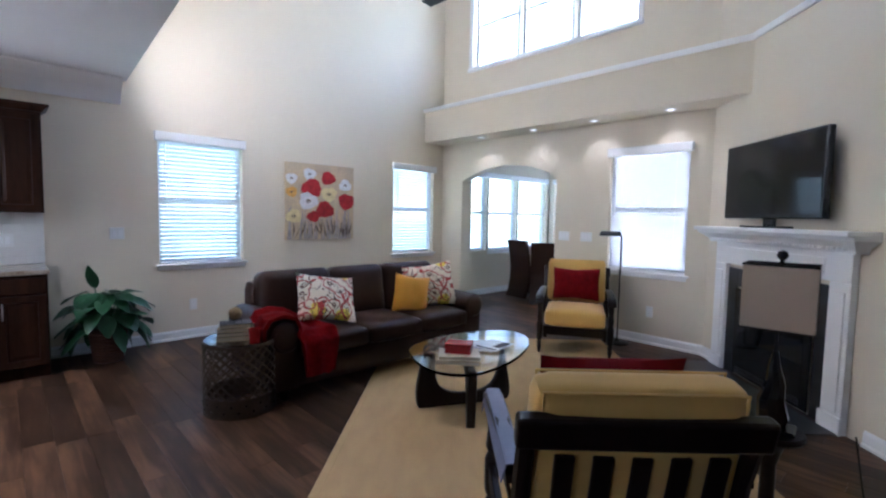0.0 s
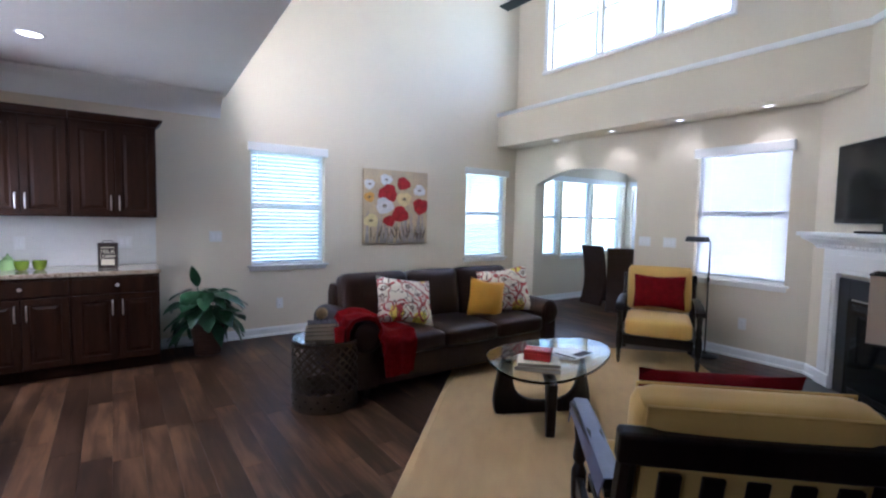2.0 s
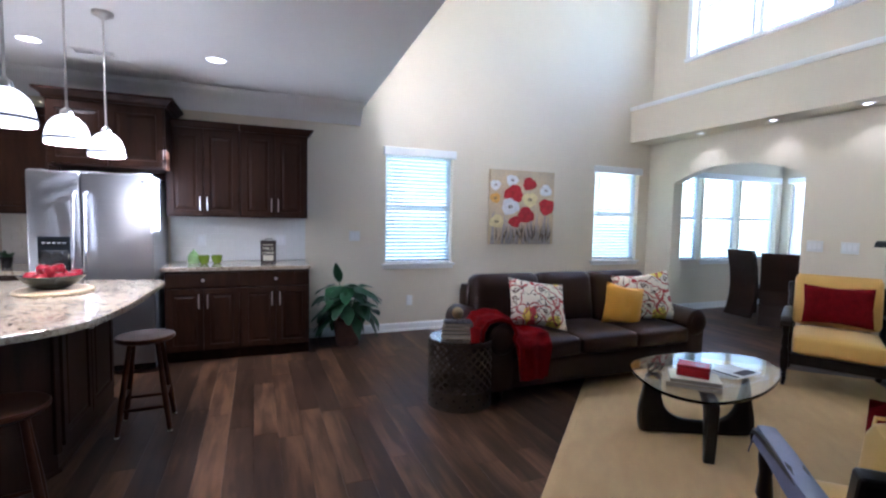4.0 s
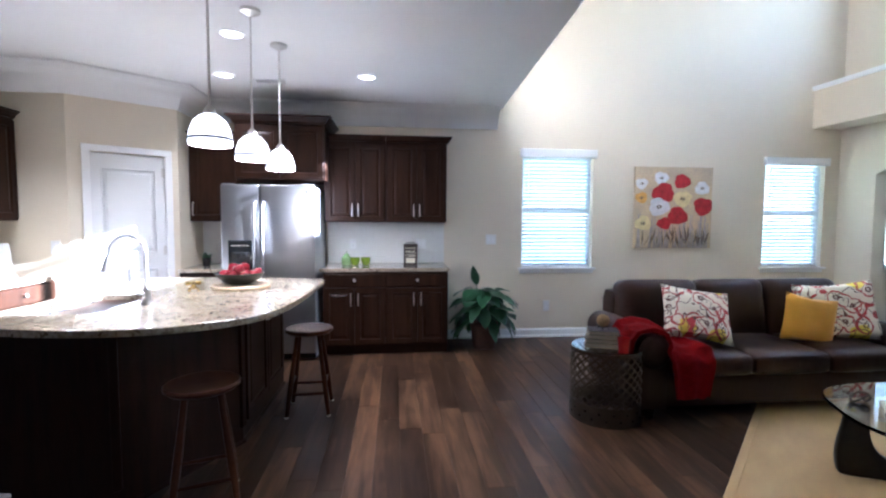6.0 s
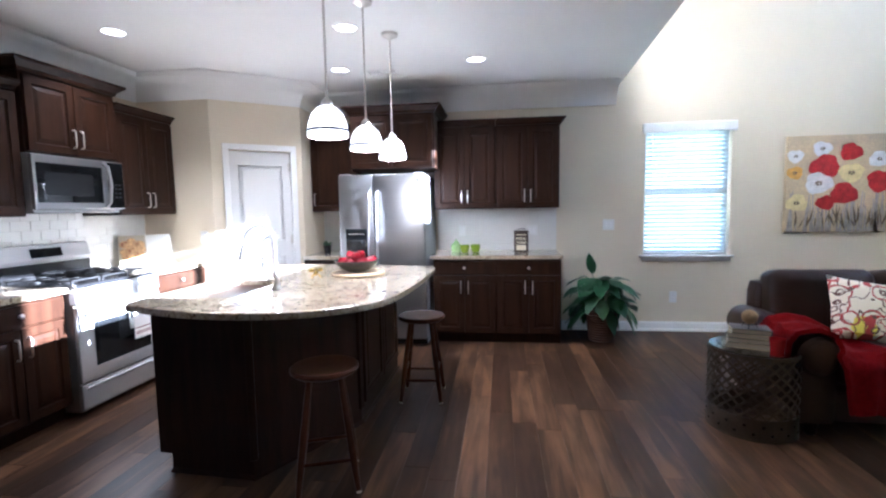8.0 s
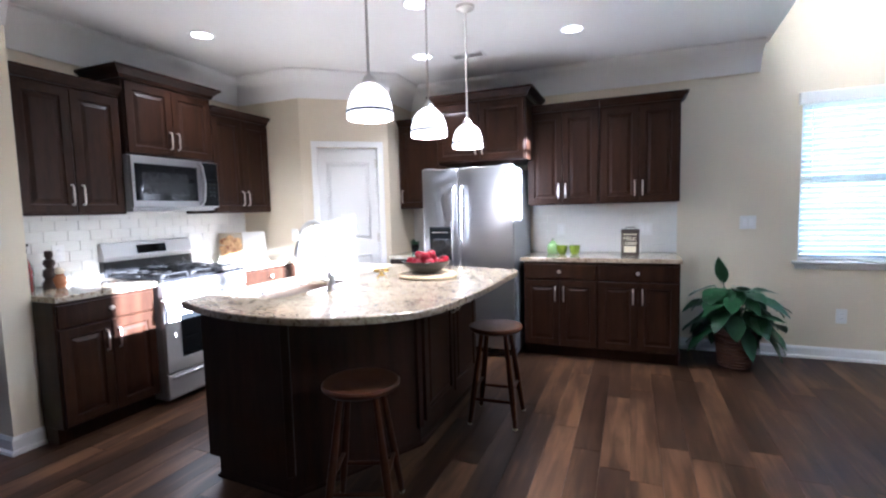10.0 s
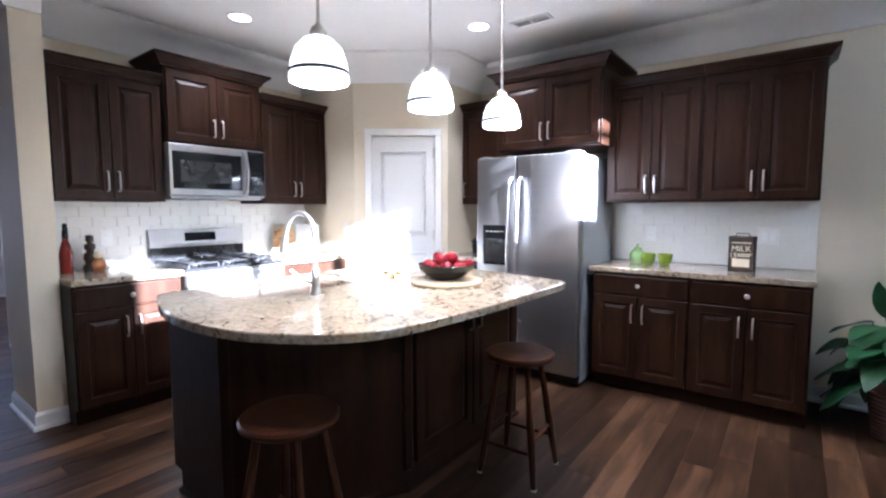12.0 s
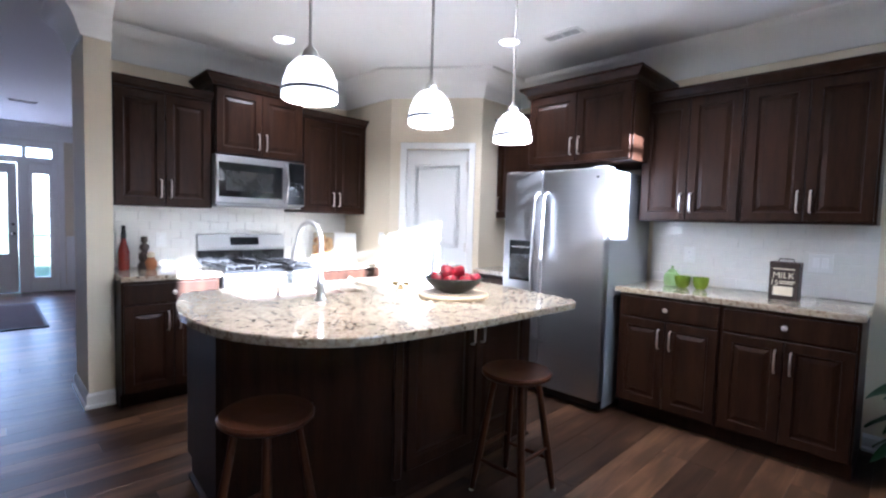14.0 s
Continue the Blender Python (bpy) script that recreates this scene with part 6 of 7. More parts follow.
def fin(poly, thick, m):
    """A flat sculpted piece cut from an outline in x and z."""
    q = B()
    f = [q.verts.new((x, -thick / 2, z)) for x, z in poly]
    k = [q.verts.new((x, thick / 2, z)) for x, z in poly]
    q.faces.new(f)
    q.faces.new(list(reversed(k)))
    n = len(poly)
    for i in range(n):
        q.faces.new((f[i], k[i], k[(i + 1) % n], f[(i + 1) % n]))
    bmesh.ops.recalc_face_normals(q, faces=q.faces[:])
    bmesh.ops.bevel(q, geom=[e for e in q.edges if abs(e.verts[0].co.y - e.verts[1].co.y) < 1e-6], offset=0.012, segments=2, affect="EDGES", profile=0.5)
    bmesh.ops.transform(q, matrix=m, verts=q.verts[:])
    return q


lying = rounded([(-0.06, 0.02), (-0.03, 0.0), (0.12, 0.0), (0.40, 0.0), (0.60, 0.005), (0.66, 0.03), (0.665, 0.12), (0.64, 0.26), (0.618, 0.374), (0.602, 0.374), (0.575, 0.25), (0.52, 0.13), (0.40, 0.085), (0.22, 0.09), (0.11, 0.15), (0.07, 0.25), (0.06, 0.374), (-0.02, 0.374), (-0.05, 0.25), (-0.07, 0.12)], 3)
part("lower_base", fin(lying, 0.065, pose(2.19, 2.63, 0, 0, 0, -27)), M_DARKWOOD, table, "", True)
upright = rounded([(-0.020, 0.0), (0.020, 0.0), (0.055, 0.20), (0.085, 0.29), (0.20, 0.33), (0.40, 0.34), (0.46, 0.374), (0.20, 0.376), (-0.04, 0.376), (-0.06, 0.30), (-0.045, 0.15)], 3)
part("upper_leg", fin(upright, 0.06, pose(2.20, 2.18, 0, 0, 0, 52)), M_DARKWOOD, table, "", True)
ZT = 0.409
for k, (w, d, h, mt, lab) in enumerate(((0.30, 0.22, 0.03, M_BOOKTAN, "large pale book on the glass table"), (0.28, 0.21, 0.028, M_CREAM, "cream book in a stack on the glass table"))):
    book_at(pose(2.26, 2.36, ZT + k * 0.0305, 0, 0, 130 + 6 * k), w, d, h, mt, lab, "books on the coffee table")
rb = thing("red_box", "small glossy red box on a stack of books", "box", pose(2.27, 2.37, ZT + 0.0592, 0, 0, 125))
b = B()
box(b, (-0.09, -0.065, 0), (0.09, 0.065, 0.05), 0.004)
part("body", b, M_REDGLOSS, rb)
b = B()
box(b, (-0.093, -0.068, 0.0505), (0.093, 0.068, 0.072), 0.005)
part("lid", b, M_REDGLOSS, rb)
for k, (x, y, r) in enumerate(((2.58, 2.58, 40), (2.62, 2.52, 28), (2.66, 2.46, 18), (2.70, 2.42, 8))):
    mg = thing("magazine", "glossy magazine fanned out on the glass table", "magazine", pose(x, y, ZT + k * 0.0052, 0, 0, r + 90), "magazines on the coffee table")
    b = B()
    cushion(b, (-0.105, -0.14, 0), (0.105, 0.14, 0.0048), 0.002, 0.0, 3)
    part("page_block", b, M_MAG, mg, "")
    b = B()
    box(b, (-0.09, 0.09, 0.0049), (0.09, 0.125, 0.0052))
    box(b, (-0.09, -0.12, 0.0049), (-0.02, 0.05, 0.0052))
    part("cover_print", b, (M_RED, M_BOOKDARK, M_STEELSIDE, M_BOOKDARK)[k], mg)
knot = thing("metal_knot", "small tarnished metal knot sculpture on the table", "ornament", pose(2.25, 2.66, ZT))
b = B()
tube(b, [(0.045 * math.cos(t) + 0.02 * math.cos(2.6 * t), 0.04 * math.sin(t), 0.024 + 0.018 * math.sin(3 * t)) for t in [i * 0.25 for i in range(26)]], 0.006, 8)
part("wire", b, M_BRONZE, knot, "", True)


# ---- armchairs: local forward +y ----
def armchair(m):
    c = thing("armchair", "dark wood armchair with slatted back and gold cushions", "armchair", m, "pair of armchairs")
    for sx in (-1, 1):
        q = B()
        lathe(q, [(0.012, 0), (0.018, 0.03), (0.026, 0.07), (0.018, 0.085), (0.028, 0.105), (0.018, 0.125), (0.030, 0.15), (0.033, 0.20), (0.033, 0.30), (0.020, 0.335), (0.030, 0.36), (0.022, 0.44), (0.028, 0.50), (0.024, 0.565)], 18, (sx * 0.352, 0.33, 0))
        part("front_leg", q, M_ARMCHAIR, c, "turned front leg", True)
        q = B()
        tube(q, [(sx * 0.335, -0.36, 0), (sx * 0.335, -0.31, 0.18), (sx * 0.335, -0.30, 0.36), (sx * 0.335, -0.35, 0.60), (sx * 0.335, -0.42, 0.80)], [0.026, 0.032, 0.032, 0.030, 0.028], 8)
        part("back_post", q, M_ARMCHAIR, c, "", True)
        q = B()
        prof = [(-0.345, 0.595), (-0.20, 0.615), (0.0, 0.620), (0.20, 0.612), (0.32, 0.600), (0.385, 0.585), (0.405, 0.56), (0.39, 0.545)]
        rings = []
        for y, zz in prof:
            w = 0.030 + 0.012 * max(0, (y + 0.3) / 0.7)
            rings.append([q.verts.new((sx * 0.352 + a, y, zz + bz)) for a, bz in ((-w, -0.014), (w, -0.014), (w, 0.004), (w * 0.7, 0.012), (-w * 0.7, 0.012), (-w, 0.004))])
        for r0, r1 in zip(rings, rings[1:]):
            for i in range(6):
                q.faces.new((r0[i], r0[(i + 1) % 6], r1[(i + 1) % 6], r1[i]))
        q.faces.new(rings[0])
        q.faces.new(rings[-1])
        bmesh.ops.recalc_face_normals(q, faces=q.faces[:])
        part("arm", q, M_ARMCHAIR, c, "curved flat armrest", True)
        q = B()
        box(q, (sx * 0.352 - 0.016, -0.30, 0.20), (sx * 0.352 + 0.016, 0.31, 0.285), 0.005)
        part("side_rail", q, M_ARMCHAIR, c)
    q = B()
    box(q, (-0.31, 0.335, 0.195), (0.31, 0.348, 0.285), 0.006)
    part("front_rail", q, M_ARMCHAIR, c)
    q = B()
    box(q, (-0.30, -0.33, 0.195), (0.30, -0.295, 0.285), 0.006)
    box(q, (-0.31, -0.30, 0.26), (0.31, 0.335, 0.285))
    part("seat_deck", q, M_ARMCHAIR, c)
    q = B()
    box(q, (-0.372, -0.035, -0.075), (0.372, 0.020, 0.028), 0.012, m=pose(0, -0.425, 0.815, 14), segments=2)
    part("top_rail", q, M_ARMCHAIR, c)
    for k in range(5):
        x = -0.226 + k * 0.113
        q = B()
        box(q, (x - 0.030, -0.010, 0), (x + 0.030, 0.008, 0.46), 0.004, m=pose(0, -0.318, 0.27, 13.5))
        part("slat", q, M_ARMCHAIR, c)
    q = B()
    cushion(q, (-0.305, -0.27, 0.287), (0.305, 0.37, 0.455), 0.045, 0.02, 9)
    part("seat_cushion", q, M_YELLOW, c, "pale gold seat cushion with piping", True)
    q = B()
    cushion(q, (-0.318, -0.075, 0.0), (0.318, 0.075, 0.485), 0.05, 0.025, 9, 1, m=pose(0, -0.265, 0.455, 13))
    bc = part("back_cushion", q, M_YELLOW, c, "pale gold back cushion with piping", True)
    q = B()
    for yy in (-0.062, 0.062):
        pts = [(-0.293, yy, 0.02), (-0.293, yy, 0.475), (0.293, yy, 0.475), (0.293, yy, 0.02)]
        pts = [pose(0, -0.265, 0.455, 13) @ Vector(p) for p in pts]
        tube(q, pts, 0.006, 6)
    part("piping", q, M_YELLOW, bc, "", True)
    return c


NEAR, FAR = pose(1.59, 0.975, 0.012, 0, 0, -43.8), pose(4.49, 2.776, 0.012, 0, 0, 120.2)
chair = armchair(NEAR)
copy_thing(chair, FAR)
for mt, up in ((NEAR, 0.76), (FAR, 0.68)):
    scatter("lumbar_pillow", "deep red plush lumbar pillow on the armchair", mt @ pose(0, -0.12, up, 14), 0.50, 0.36, 0.15, M_RED, group="red pillows")
belt = thing("draped_shawl", "grey-blue shawl hanging over the armrest", "shawl", NEAR)
b = B()
g = {}
for i in range(15):
    t = i / 14
    y = -0.33 + 0.74 * t
    zt = 0.637 - 0.018 * t * t - (0.075 * max(0, t - 0.93) / 0.07)
    for j in range(7):
        s = (j - 3) / 3
        g[i, j] = b.verts.new((-0.352 + s * 0.046, y, zt - 0.012 * abs(s) ** 3 - (0.05 if abs(s) == 1 else 0) + 0.002 * math.sin(13 * t)))
for i in range(14):
    for j in range(6):
        b.faces.new((g[i, j], g[i + 1, j], g[i + 1, j + 1], g[i, j + 1]))
bmesh.ops.recalc_face_normals(b, faces=b.faces[:])
bmesh.ops.solidify(b, geom=b.faces[:], thickness=0.004)
M_SHAWL = material("grey_blue_cloth", (0.16, 0.17, 0.26), 0.45, vary=0.15, scale=9, fine=120, bump=0.03)
part("cloth", b, M_SHAWL, belt, "", True)

# ---- side table and lamp beside the chair ----
st = thing("end_table", "small round dark wood end table beside the armchair", "side table", pose(2.29, 0.55, 0.0, 0, 0, -45))
b = B()
lathe(b, [(0.001, 0.52), (0.115, 0.52), (0.122, 0.53), (0.122, 0.543), (0.115, 0.55), (0.001, 0.55)], 32)
part("top", b, M_DARKWOOD, st)
b = B()
lathe(b, [(0.12, 0), (0.12, 0.02), (0.05, 0.04), (0.03, 0.10), (0.028, 0.40), (0.05, 0.48), (0.09, 0.519)], 20)
part("pedestal", b, M_DARKWOOD, st, "", True)
tl = thing("table_lamp", "table lamp with black sculpted base and beige rectangular shade", "lamp", pose(2.29, 0.55, 0.551, 0, 0, -84))
b = B()
box(b, (-0.085, -0.06, 0.0), (0.085, 0.06, 0.018), 0.005)
part("plinth", b, M_BLACK, tl)
b = B()
tube(b, [(0.0, 0, 0.018), (0.004, 0, 0.05), (-0.006, 0.004, 0.12), (0.006, -0.004, 0.20), (-0.002, 0, 0.27), (0, 0, 0.33)], [0.050, 0.058, 0.050, 0.036, 0.022, 0.010], 9)
rod(b, (0, 0, 0.30), (0, 0, 0.70), 0.006, seg=10)
part("stem", b, M_BLACKGLASS, tl, "glossy black twisted stem", True)
sh = [(-0.124, -0.085), (0.124, -0.085), (0.124, 0.085), (-0.124, 0.085)]
b = B()
rings = []
for inset in (0.0, 0.002):
    for zz in (0.432, 0.695):
        rings.append([b.verts.new((x - math.copysign(inset, x), y - math.copysign(inset, y), zz)) for x, y in sh])
lo0, hi0, lo1, hi1 = rings
for k in range(4):
    n = (k + 1) % 4
    b.faces.new((lo0[k], lo0[n], hi0[n], hi0[k]))
    b.faces.new((lo1[n], lo1[k], hi1[k], hi1[n]))
    b.faces.new((hi0[k], hi0[n], hi1[n], hi1[k]))
    b.faces.new((lo0[n], lo0[k], lo1[k], lo1[n]))
shade2 = part("shade", b, M_SHADE, tl, "beige linen rectangular shade")
for zz in (0.430, 0.692):
    b = B()
    tube(b, [(*p, zz) for p in sh + sh[:1]], 0.0045, 6)
    part("edge_trim", b, M_BLACK, shade2)
b = B()
rod(b, (-0.124, 0, 0.692), (0.124, 0, 0.692), 0.003, seg=6)
part("cross_bar", b, M_BLACK, shade2)
b = B()
lathe(b, [(0.006, 0.69), (0.010, 0.702), (0.007, 0.710), (0.018, 0.720), (0.021, 0.732), (0.015, 0.746), (0.001, 0.751)], 16)
part("finial", b, M_BLACK, tl, "black ball finial", True)
cord = thing("extension_lead", "black lamp cord with a plug adapter on the floor", "cable", pose(0, 0, 0))
b = B()
tube(b, [(2.55, 0.30, 0.52), (2.58, 0.27, 0.30), (2.62, 0.22, 0.02), (2.85, 0.08, 0.006), (3.20, 0.05, 0.006), (3.40, 0.06, 0.006)], 0.004, 6)
part("cable", b, M_RUBBER, cord, "", True)
b = B()
tube(b, [(3.40, 0.06, 0.025), (3.47, 0.085, 0.025), (3.52, 0.105, 0.035), (3.57, 0.13, 0.06), (3.60, 0.12, 0.13)], [0.024, 0.026, 0.020, 0.008, 0.005], 10)
part("adapter", b, M_RUBBER, cord, "", True)

# ---- fireplace on the diagonal wall: local x along the wall, room towards -y ----
U = (Vector(DIAG0) - Vector(DIAG1)).normalized()
FPM = Matrix.Translation((4.545, 0.975, 0)) @ Matrix.Rotation(math.atan2(U.y, U.x) + math.pi, 4, "Z")
fp = thing("fireplace", "white painted wood mantel with black slate surround", "fireplace", FPM @ Matrix.Translation((-0.042, 0, 0)) @ Matrix.Diagonal((0.95, 1, 1, 1)))
for s in (-1, 1):
    b = B()
    x0, x1 = sorted((s * 0.645, s * 0.835))
    box(b, (x0, -0.05, 0.0), (x1, -0.001, 1.02), 0.004)
    box(b, (x0 + 0.035, -0.062, 0.14), (x1 - 0.035, -0.05, 0.96), 0.006)
    box(b, (x0 - 0.008, -0.066, 0.0), (x1 + 0.008, -0.05, 0.12), 0.004)
    part("pilaster", b, M_TRIM, fp)
b = B()
box(b, (-0.835, -0.05, 1.021), (0.835, -0.001, 1.22), 0.004)
box(b, (-0.60, -0.058, 1.06), (0.60, -0.05, 1.18), 0.005)
part("frieze", b, M_TRIM, fp)
b = B()
profile_run(b, [(0, 0), (0.055, 0), (0.06, 0.02), (0.075, 0.04), (0.11, 0.065), (0.14, 0.085), (0.145, 0.11), (0, 0.11)], [(-0.84, 0), (-0.84, -0.03), (0.84, -0.03), (0.84, 0)], 1.221, -1)
part("cornice", b, M_TRIM, fp)
for k in range(38):
    if k == 0:
        q = B()
        box(q, (-0.012, -0.11, 1.240), (0.012, -0.085, 1.268), 0.002)
        first = part("dentil", q, M_TRIM, fp, m=Matrix.Translation((-0.81, 0, 0)))
    else:
        o = new("dentil", first.data)
        o.parent = fp
        o.matrix_basis = Matrix.Translation((-0.81 + k * 0.0438, 0, 0))
b = B()
box(b, (-0.985, -0.215, 1.332), (0.985, -0.001, 1.368), 0.006, segments=2)
part("mantel_shelf", b, M_TRIM, fp)
b = B()
for lo, hi in (((-0.644, -0.02, 0.0), (-0.50, -0.001, 0.985)), ((0.50, -0.02, 0.0), (0.644, -0.001, 0.985)), ((-0.50, -0.02, 0.82), (0.50, -0.001, 0.985))):
    box(b, lo, hi, 0.002)
part("surround", b, M_SLATE, fp, "black slate surround")
b = B()
box(b, (-0.49, -0.035, 0.02), (0.49, -0.021, 0.81), 0.003)
fb = part("firebox_front", b, M_BLACK, fp, "black metal firebox face")
b = B()
box(b, (-0.42, -0.0375, 0.12), (0.42, -0.0352, 0.70), 0.002)
part("glass", b, M_BLACKGLASS, fb)
for z0 in (0.05, 0.74):
    for k in range(3):
        b = B()
        box(b, (-0.42, -0.045, z0 + k * 0.018), (0.42, -0.0352, z0 + k * 0.018 + 0.008), 0.002)
        part("louvre", b, M_IRON, fb)
b = B()
box(b, (-0.84, -0.50, 0.001), (0.84, -0.067, 0.012), 0.003)
part("hearth", b, M_SLATE, fp, "flush black slate hearth")

tv = thing("television", "black flat-screen television on a stand on the mantel", "television", FPM @ pose(-0.012, -0.10, 1.369, 0, 0, 0))
b = B()
box(b, (-0.588, -0.03, 0.075), (0.588, 0.02, 0.72), 0.010, segments=2)
part("housing", b, M_BLACK, tv)
b = B()
box(b, (-0.56, -0.0325, 0.112), (0.56, -0.0302, 0.69), 0.001)
part("screen", b, M_SCREEN, tv, "dark glossy screen")
b = B()
prism(b, [(-0.22, -0.10), (0.22, -0.10), (0.19, 0.06), (-0.19, 0.06)], 0.0, 0.018)
box(b, (-0.07, -0.01, 0.018), (0.07, 0.015, 0.09), 0.006)
part("stand", b, M_BLACK, tv)

# ---- floor lamp ----
fl = thing("floor_lamp", "black pharmacy floor lamp with a half-round shade", "lamp", pose(5.06, 2.56, 0, 0, 0, 0))
b = B()
lathe(b, [(0.001, 0), (0.125, 0), (0.128, 0.012), (0.11, 0.024), (0.03, 0.032), (0.012, 0.05)], 30)
part("base", b, M_IRON, fl, "", True)
b = B()
tube(b, [(0, 0, 0.04), (0, 0, 0.60), (0, 0, 1.10), (0, 0, 1.22), (0.0, 0.01, 1.245), (0, 0.06, 1.255)], 0.008, 10)
lathe(b, [(0.013, 0), (0.013, 0.05), (0.009, 0.06)], 12, (0, 0, 0.80))
part("pole", b, M_IRON, fl, "", True)
b = B()
n = 14
r0 = []
for y in (0.03, 0.24):
    ring = []
    for i in range(n + 1):
        a = math.pi * i / n
        ring.append((b.verts.new((0.058 * math.cos(a), y, 1.225 + 0.058 * math.sin(a))), b.verts.new((0.054 * math.cos(a), y, 1.225 + 0.054 * math.sin(a)))))
    r0.append(ring)
for i in range(n):
    b.faces.new((r0[0][i][0], r0[0][i + 1][0], r0[1][i + 1][0], r0[1][i][0]))
    b.faces.new((r0[0][i][1], r0[1][i][1], r0[1][i + 1][1], r0[0][i + 1][1]))
for ring in r0:
    b.faces.new([v[0] for v in ring])
bmesh.ops.recalc_face_normals(b, faces=b.faces[:])
part("shade", b, M_IRON, fl, "black half-round metal shade", True)

# ---- sunroom dining set ----
def dining_chair(m):
    c = thing("dining_chair", "tall dark brown leather dining chair", "chair", m, "dining chairs")
    q = B()
    cushion(q, (-0.23, -0.25, 0.30), (0.23, 0.25, 0.47), 0.03, 0.012, 6)
    part("seat", q, M_LEATHER, c, "", True)
    q = B()
    rings = []
    for z, y in ((0.02, -0.32), (0.15, -0.27), (0.30, -0.235), (0.50, -0.225), (0.75, -0.25), (0.95, -0.30), (1.02, -0.325)):
        rings.append([q.verts.new((x, y + d, z)) for x, d in ((-0.23, -0.03), (0.23, -0.03), (0.23, 0.03), (-0.23, 0.03))])
    for r, s in zip(rings, rings[1:]):
        for i in range(4):
            q.faces.new((r[i], r[(i + 1) % 4], s[(i + 1) % 4], s[i]))
    q.faces.new(rings[0])
    q.faces.new(rings[-1])
    bmesh.ops.recalc_face_normals(q, faces=q.faces[:])
    part("backrest", q, M_LEATHER, c, "curved full-height leather back")
    for sx in (-1, 1):
        q = B()
        box(q, (sx * 0.20 - 0.02, 0.19, 0.0), (sx * 0.20 + 0.02, 0.23, 0.30), 0.004)
        part("leg", q, M_DARKWOOD, c)
    return c


dc = dining_chair(pose(6.55, 4.55, 0, 0, 0, -60))
copy_thing(dc, pose(6.85, 5.10, 0, 0, 0, -100))
dt = thing("dining_table", "dark wood dining table in the sunroom", "table", pose(7.25, 4.45, 0))
b = B()
lathe(b, [(0.001, 0.715), (0.52, 0.715), (0.54, 0.73), (0.54, 0.745), (0.53, 0.755), (0.001, 0.755)], 40)
part("tabletop", b, M_DARKWOOD, dt, "", True)
b = B()
lathe(b, [(0.25, 0), (0.25, 0.03), (0.09, 0.07), (0.06, 0.20), (0.08, 0.45), (0.10, 0.70), (0.20, 0.714)], 24)
part("pedestal", b, M_DARKWOOD, dt, "", True)
fp2 = thing("table_plant", "small leafy plant in a red pot on the dining table", "plant", pose(7.05, 4.40, 0.756))
b = B()
lathe(b, [(0.001, 0), (0.05, 0), (0.07, 0.10), (0.06, 0.10), (0.001, 0.08)], 18)
part("pot", b, M_REDGLOSS, fp2, "", True)
b = B()
for k in range(18):
    a = k * 2.4
    leaf(b, (0.02 * math.cos(a), 0.02 * math.sin(a), 0.09), (0.13 * math.cos(a), 0.13 * math.sin(a), 0.16 + 0.10 * ((k * 7) % 5) / 5), 0.05, 0.02)
part("foliage", b, M_LEAF, fp2, "", True)

# ---- ceiling fan, seen only at its lowest tip ----
fan = thing("ceiling_fan", "dark ceiling fan hanging from the high ceiling", "fan", pose(2.78, 3.10, 0))
b = B()
rod(b, (0, 0, 3.660), (0, 0, TALL - 0.001), 0.012)
lathe(b, [(0.065, TALL - 0.06), (0.065, TALL - 0.001)], 20)
part("downrod", b, M_IRON, fan, "", True)
b = B()
lathe(b, [(0.03, 3.460), (0.07, 3.475), (0.10, 3.520), (0.11, 3.580), (0.09, 3.640), (0.03, 3.670)], 28)
part("motor", b, M_IRON, fan, "", True)
for k in range(5):
    b = B()
    box(b, (0.10, -0.065, 3.545), (0.66, 0.065, 3.553), 0.003, m=Matrix.Rotation(radians(72 * k + 20), 4, "Z") @ pose(0, 0, 0, 6))
    part("blade", b, M_DARKWOOD, fan)

# ---- front entrance ----
ent = thing("door_2", "white front door with glass lite, sidelight and transom", "door", pose(XF, 0, 0, 0, 0, 90), kind="structure")
b = B()
for lo, hi in (((1.05, 0.02, 0), (1.12, 0.11, 2.44)), ((1.38, 0.02, 0), (1.45, 0.11, 2.08)), ((2.36, 0.02, 0), (2.50, 0.11, 2.08)), ((2.79, 0.02, 0), (2.86, 0.11, 2.44)), ((1.12, 0.02, 2.08), (2.79, 0.11, 2.18)), ((1.12, 0.02, 2.33), (2.79, 0.11, 2.44)), ((2.42, 0.03, 2.18), (2.47, 0.10, 2.33)), ((2.50, 0.03, 0.0), (2.79, 0.10, 0.24)), ((2.50, 0.03, 1.92), (2.79, 0.10, 2.08)), ((1.12, 0.03, 0), (1.38, 0.10, 0.24)), ((2.50, 0.03, 0.24), (2.545, 0.10, 1.92)), ((2.745, 0.03, 0.24), (2.79, 0.10, 1.92))):
    box(b, lo, hi, 0.004)
part("frame", b, M_TRIM, ent)
b = B()
for lo, hi in (((1.455, 0.035, 0.01), (1.60, 0.08, 2.07)), ((2.24, 0.035, 0.01), (2.355, 0.08, 2.07)), ((1.60, 0.035, 0.01), (2.24, 0.08, 0.63)), ((1.60, 0.035, 1.90), (2.24, 0.08, 2.07))):
    box(b, lo, hi, 0.003)
part("leaf", b, M_DOOR, ent, "white panelled door leaf")
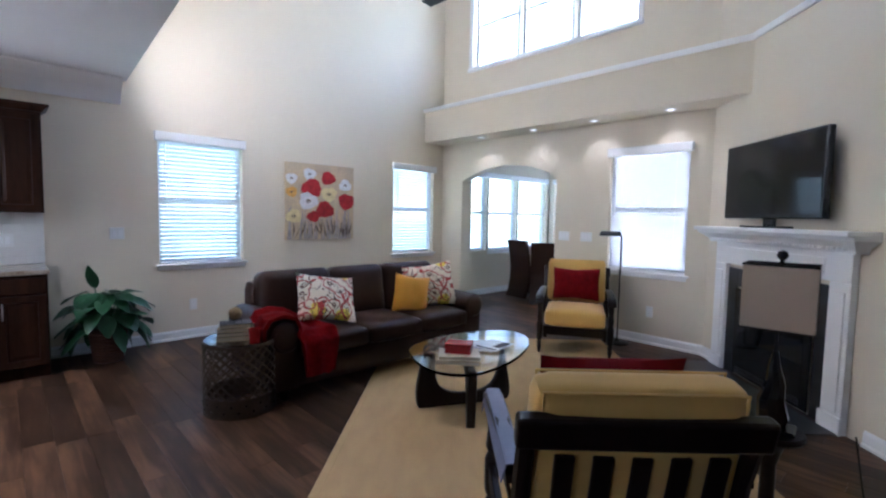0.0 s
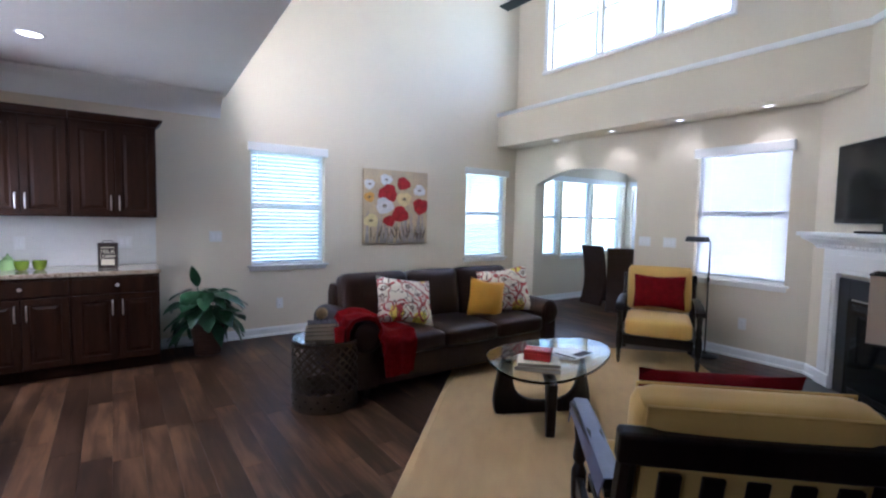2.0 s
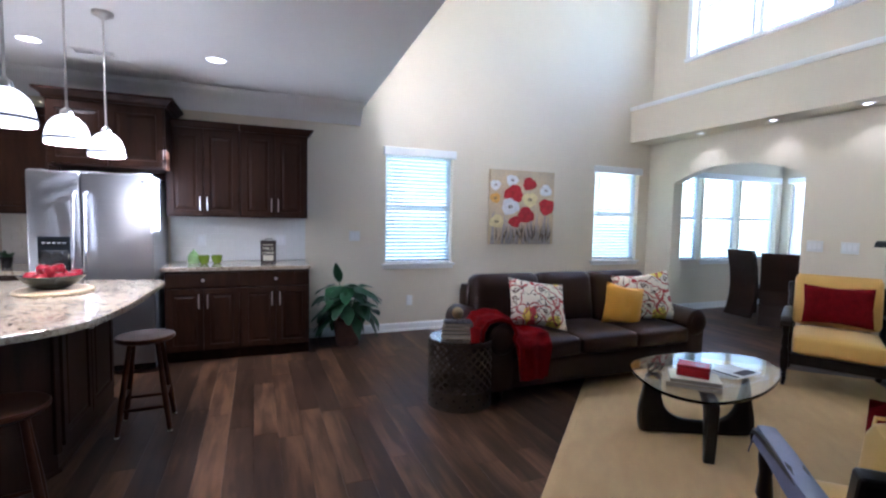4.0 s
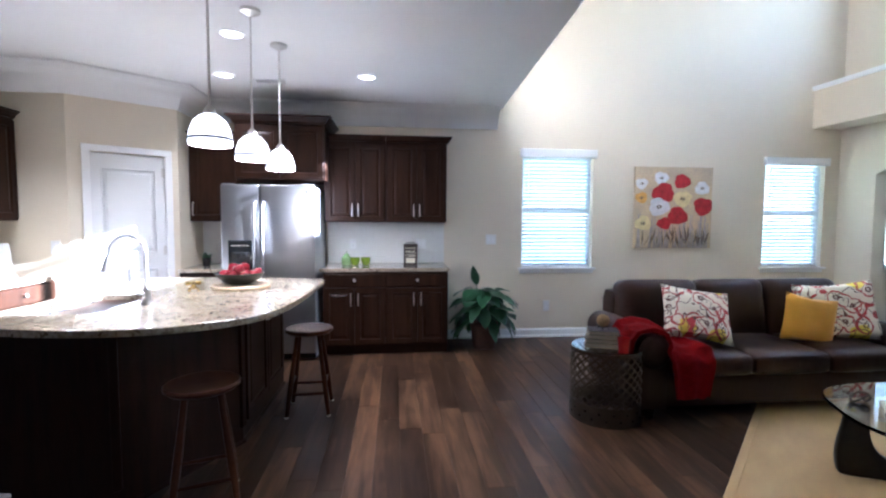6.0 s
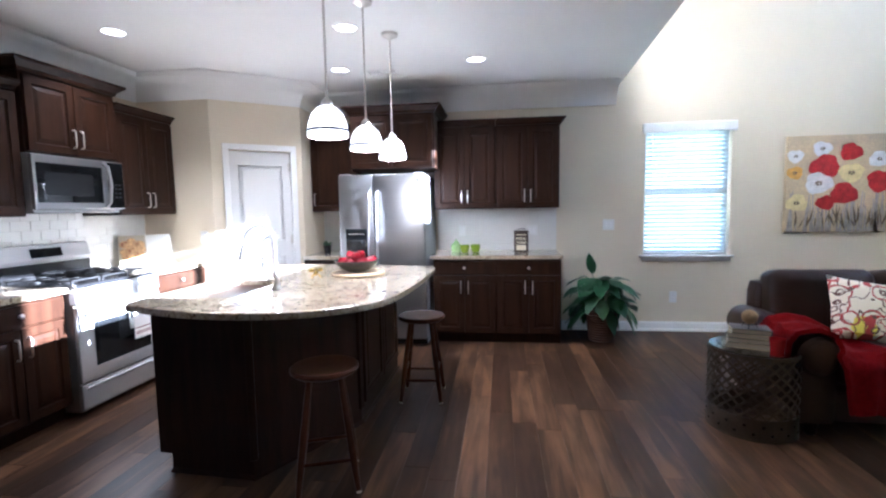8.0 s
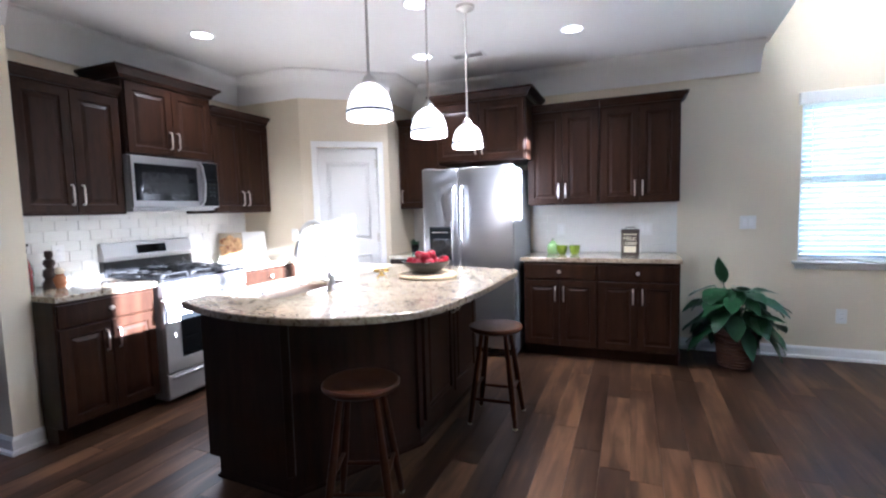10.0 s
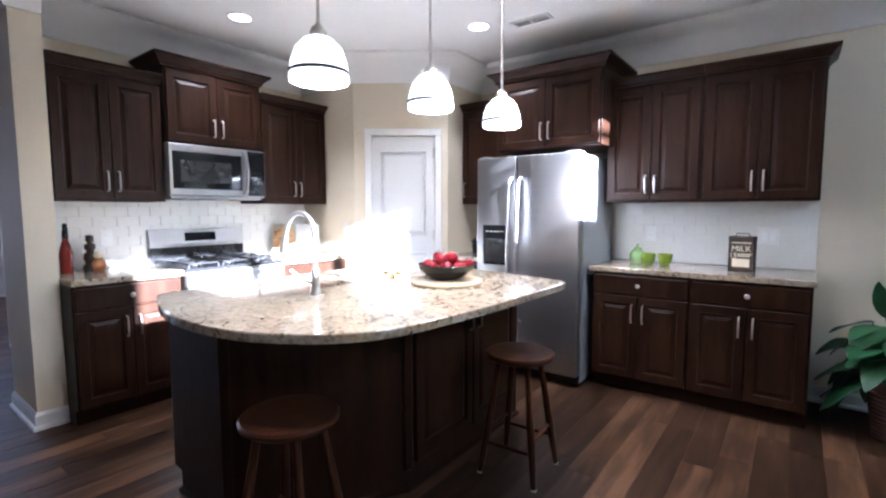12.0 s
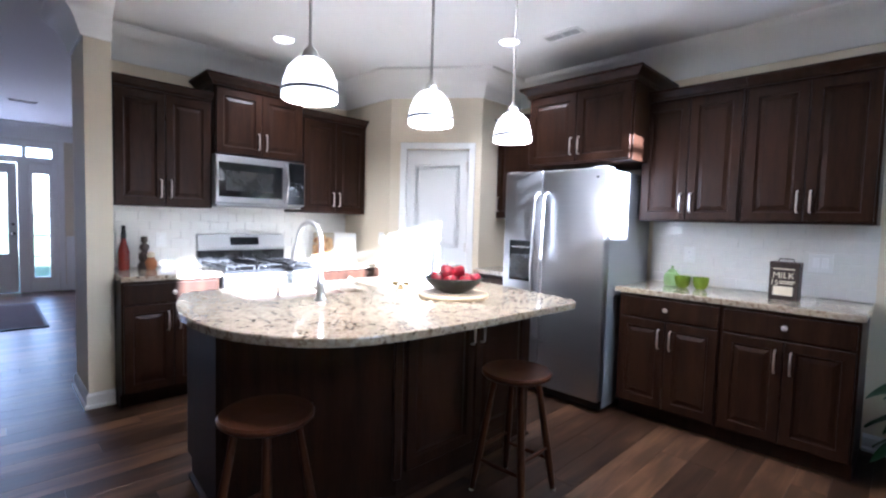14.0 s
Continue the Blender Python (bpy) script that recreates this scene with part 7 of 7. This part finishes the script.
for lo, hi in (((1.60, 0.055, 0.63), (2.24, 0.06, 1.90)), ((2.545, 0.06, 0.24), (2.745, 0.065, 1.92)), ((1.12, 0.06, 0.24), (1.38, 0.065, 2.08)), ((1.12, 0.06, 2.18), (2.42, 0.065, 2.33)), ((2.47, 0.06, 2.18), (2.79, 0.065, 2.33))):
    b = B()
    box(b, lo, hi)
    p = part("pane", b, M_PANE, ent)
    p.visible_shadow = False
b = B()
for z in (0.58, 0.92, 1.25, 1.58):
    box(b, (2.545, 0.05, z - 0.008), (2.745, 0.058, z + 0.008))
part("muntins", b, M_TRIM, ent)
b = B()
for lo, hi in (((0.97, -0.02, 0), (1.05, -0.001, 2.44)), ((2.86, -0.02, 0), (2.94, -0.001, 2.44)), ((0.97, -0.02, 2.44), (2.94, -0.001, 2.53))):
    box(b, lo, hi, 0.005)
part("casing", b, M_TRIM, ent)
for z, r in ((1.10, 0.022), (0.95, 0.028)):
    b = B()
    lathe(b, [(r, 0), (r, 0.006), (r * 0.4, 0.012), (r * 0.9, 0.035), (r * 0.6, 0.055), (0.001, 0.056)], 18, m=Matrix.Translation((2.30, 0.035, z)) @ Matrix.Rotation(radians(90), 4, "X"))
    part("knob", b, M_BRONZE, ent, "dark round knob", True)
b = B()
box(b, (2.95, -0.012, 0.10), (3.79, -0.001, 0.86))
box(b, (2.95, -0.028, 0.86), (3.79, -0.001, 0.91), 0.005)
part("wainscot", b, M_TRIM, ent)
mt_ = thing("door_mat", "dark red patterned runner mat in the foyer", "mat", pose(-7.42, 1.75, 0))
b = B()
box(b, (-0.92, -0.72, 0.0005), (0.90, 0.72, 0.012), 0.004)
part("mat_surface", b, M_MAT, mt_)
b = B()
for lo, hi in (((-0.93, -0.73, 0.0005), (-0.88, 0.73, 0.014)), ((0.87, -0.73, 0.0005), (0.91, 0.73, 0.014)), ((-0.88, -0.73, 0.0005), (0.87, -0.69, 0.014)), ((-0.88, 0.69, 0.0005), (0.87, 0.73, 0.014))):
    box(b, lo, hi)
part("border", b, M_RUBBER, mt_)
hv = copy_thing(vent, pose(-7.6, 2.35, CEIL, 0, 0, 90))

# ---- floor boards ----
PW, PL = 0.150, 1.22
cache = {}
fr_ = random.Random(11)
rest_v, rest_f = [], []
count = 0
col = 0
x = -9.59
while x < 8.29:
    y = YS + fr_.uniform(-1.0, 0.0)
    while y < YB:
        ln = PL * fr_.choice((0.8, 1.0, 1.0, 1.15))
        y0, y1 = max(y, YS), min(y + ln, YB)
        cx, cy = x + PW / 2, (y0 + y1) / 2
        outside = (cx > 3.45 and y1 < cx - 3.80) or (cx > 5.5 and y1 < 2.9)
        if y1 - y0 > 0.03 and not outside:
            near = -1.4 < cx < 2.6 and 1.3 < cy < 5.6
            g = 0.0004
            if near and count < 290:
                key = round(y1 - y0, 3)
                if key not in cache:
                    q = B()
                    box(q, (g, g, -0.006), (PW - g, key - g, 0.0), 0.0008)
                    cache[key] = mesh_of("plank", q, M_FLOOR)
                o = new("plank", cache[key])
                o.parent = floor
                o.location = (x, y0, 0)
                count += 1
            else:
                k = len(rest_v)
                e = 0.0008
                rest_v += [(x + g, y0 + g, -0.004), (x + PW - g, y0 + g, -0.004), (x + PW - g, y1 - g, -0.004), (x + g, y1 - g, -0.004), (x + g + e, y0 + g + e, 0), (x + PW - g - e, y0 + g + e, 0), (x + PW - g - e, y1 - g - e, 0), (x + g + e, y1 - g - e, 0)]
                rest_f += [(k + 4, k + 5, k + 6, k + 7), (k, k + 1, k + 5, k + 4), (k + 1, k + 2, k + 6, k + 5), (k + 2, k + 3, k + 7, k + 6), (k + 3, k, k + 4, k + 7)]
        y += ln
    x += PW
me = bpy.data.meshes.new("planks")
me.from_pydata(rest_v, [], rest_f)
me.materials.append(M_FLOOR_REST)
rest = new("planks", me)
rest.parent = floor
tagged(rest, "", "", "", "stuff")
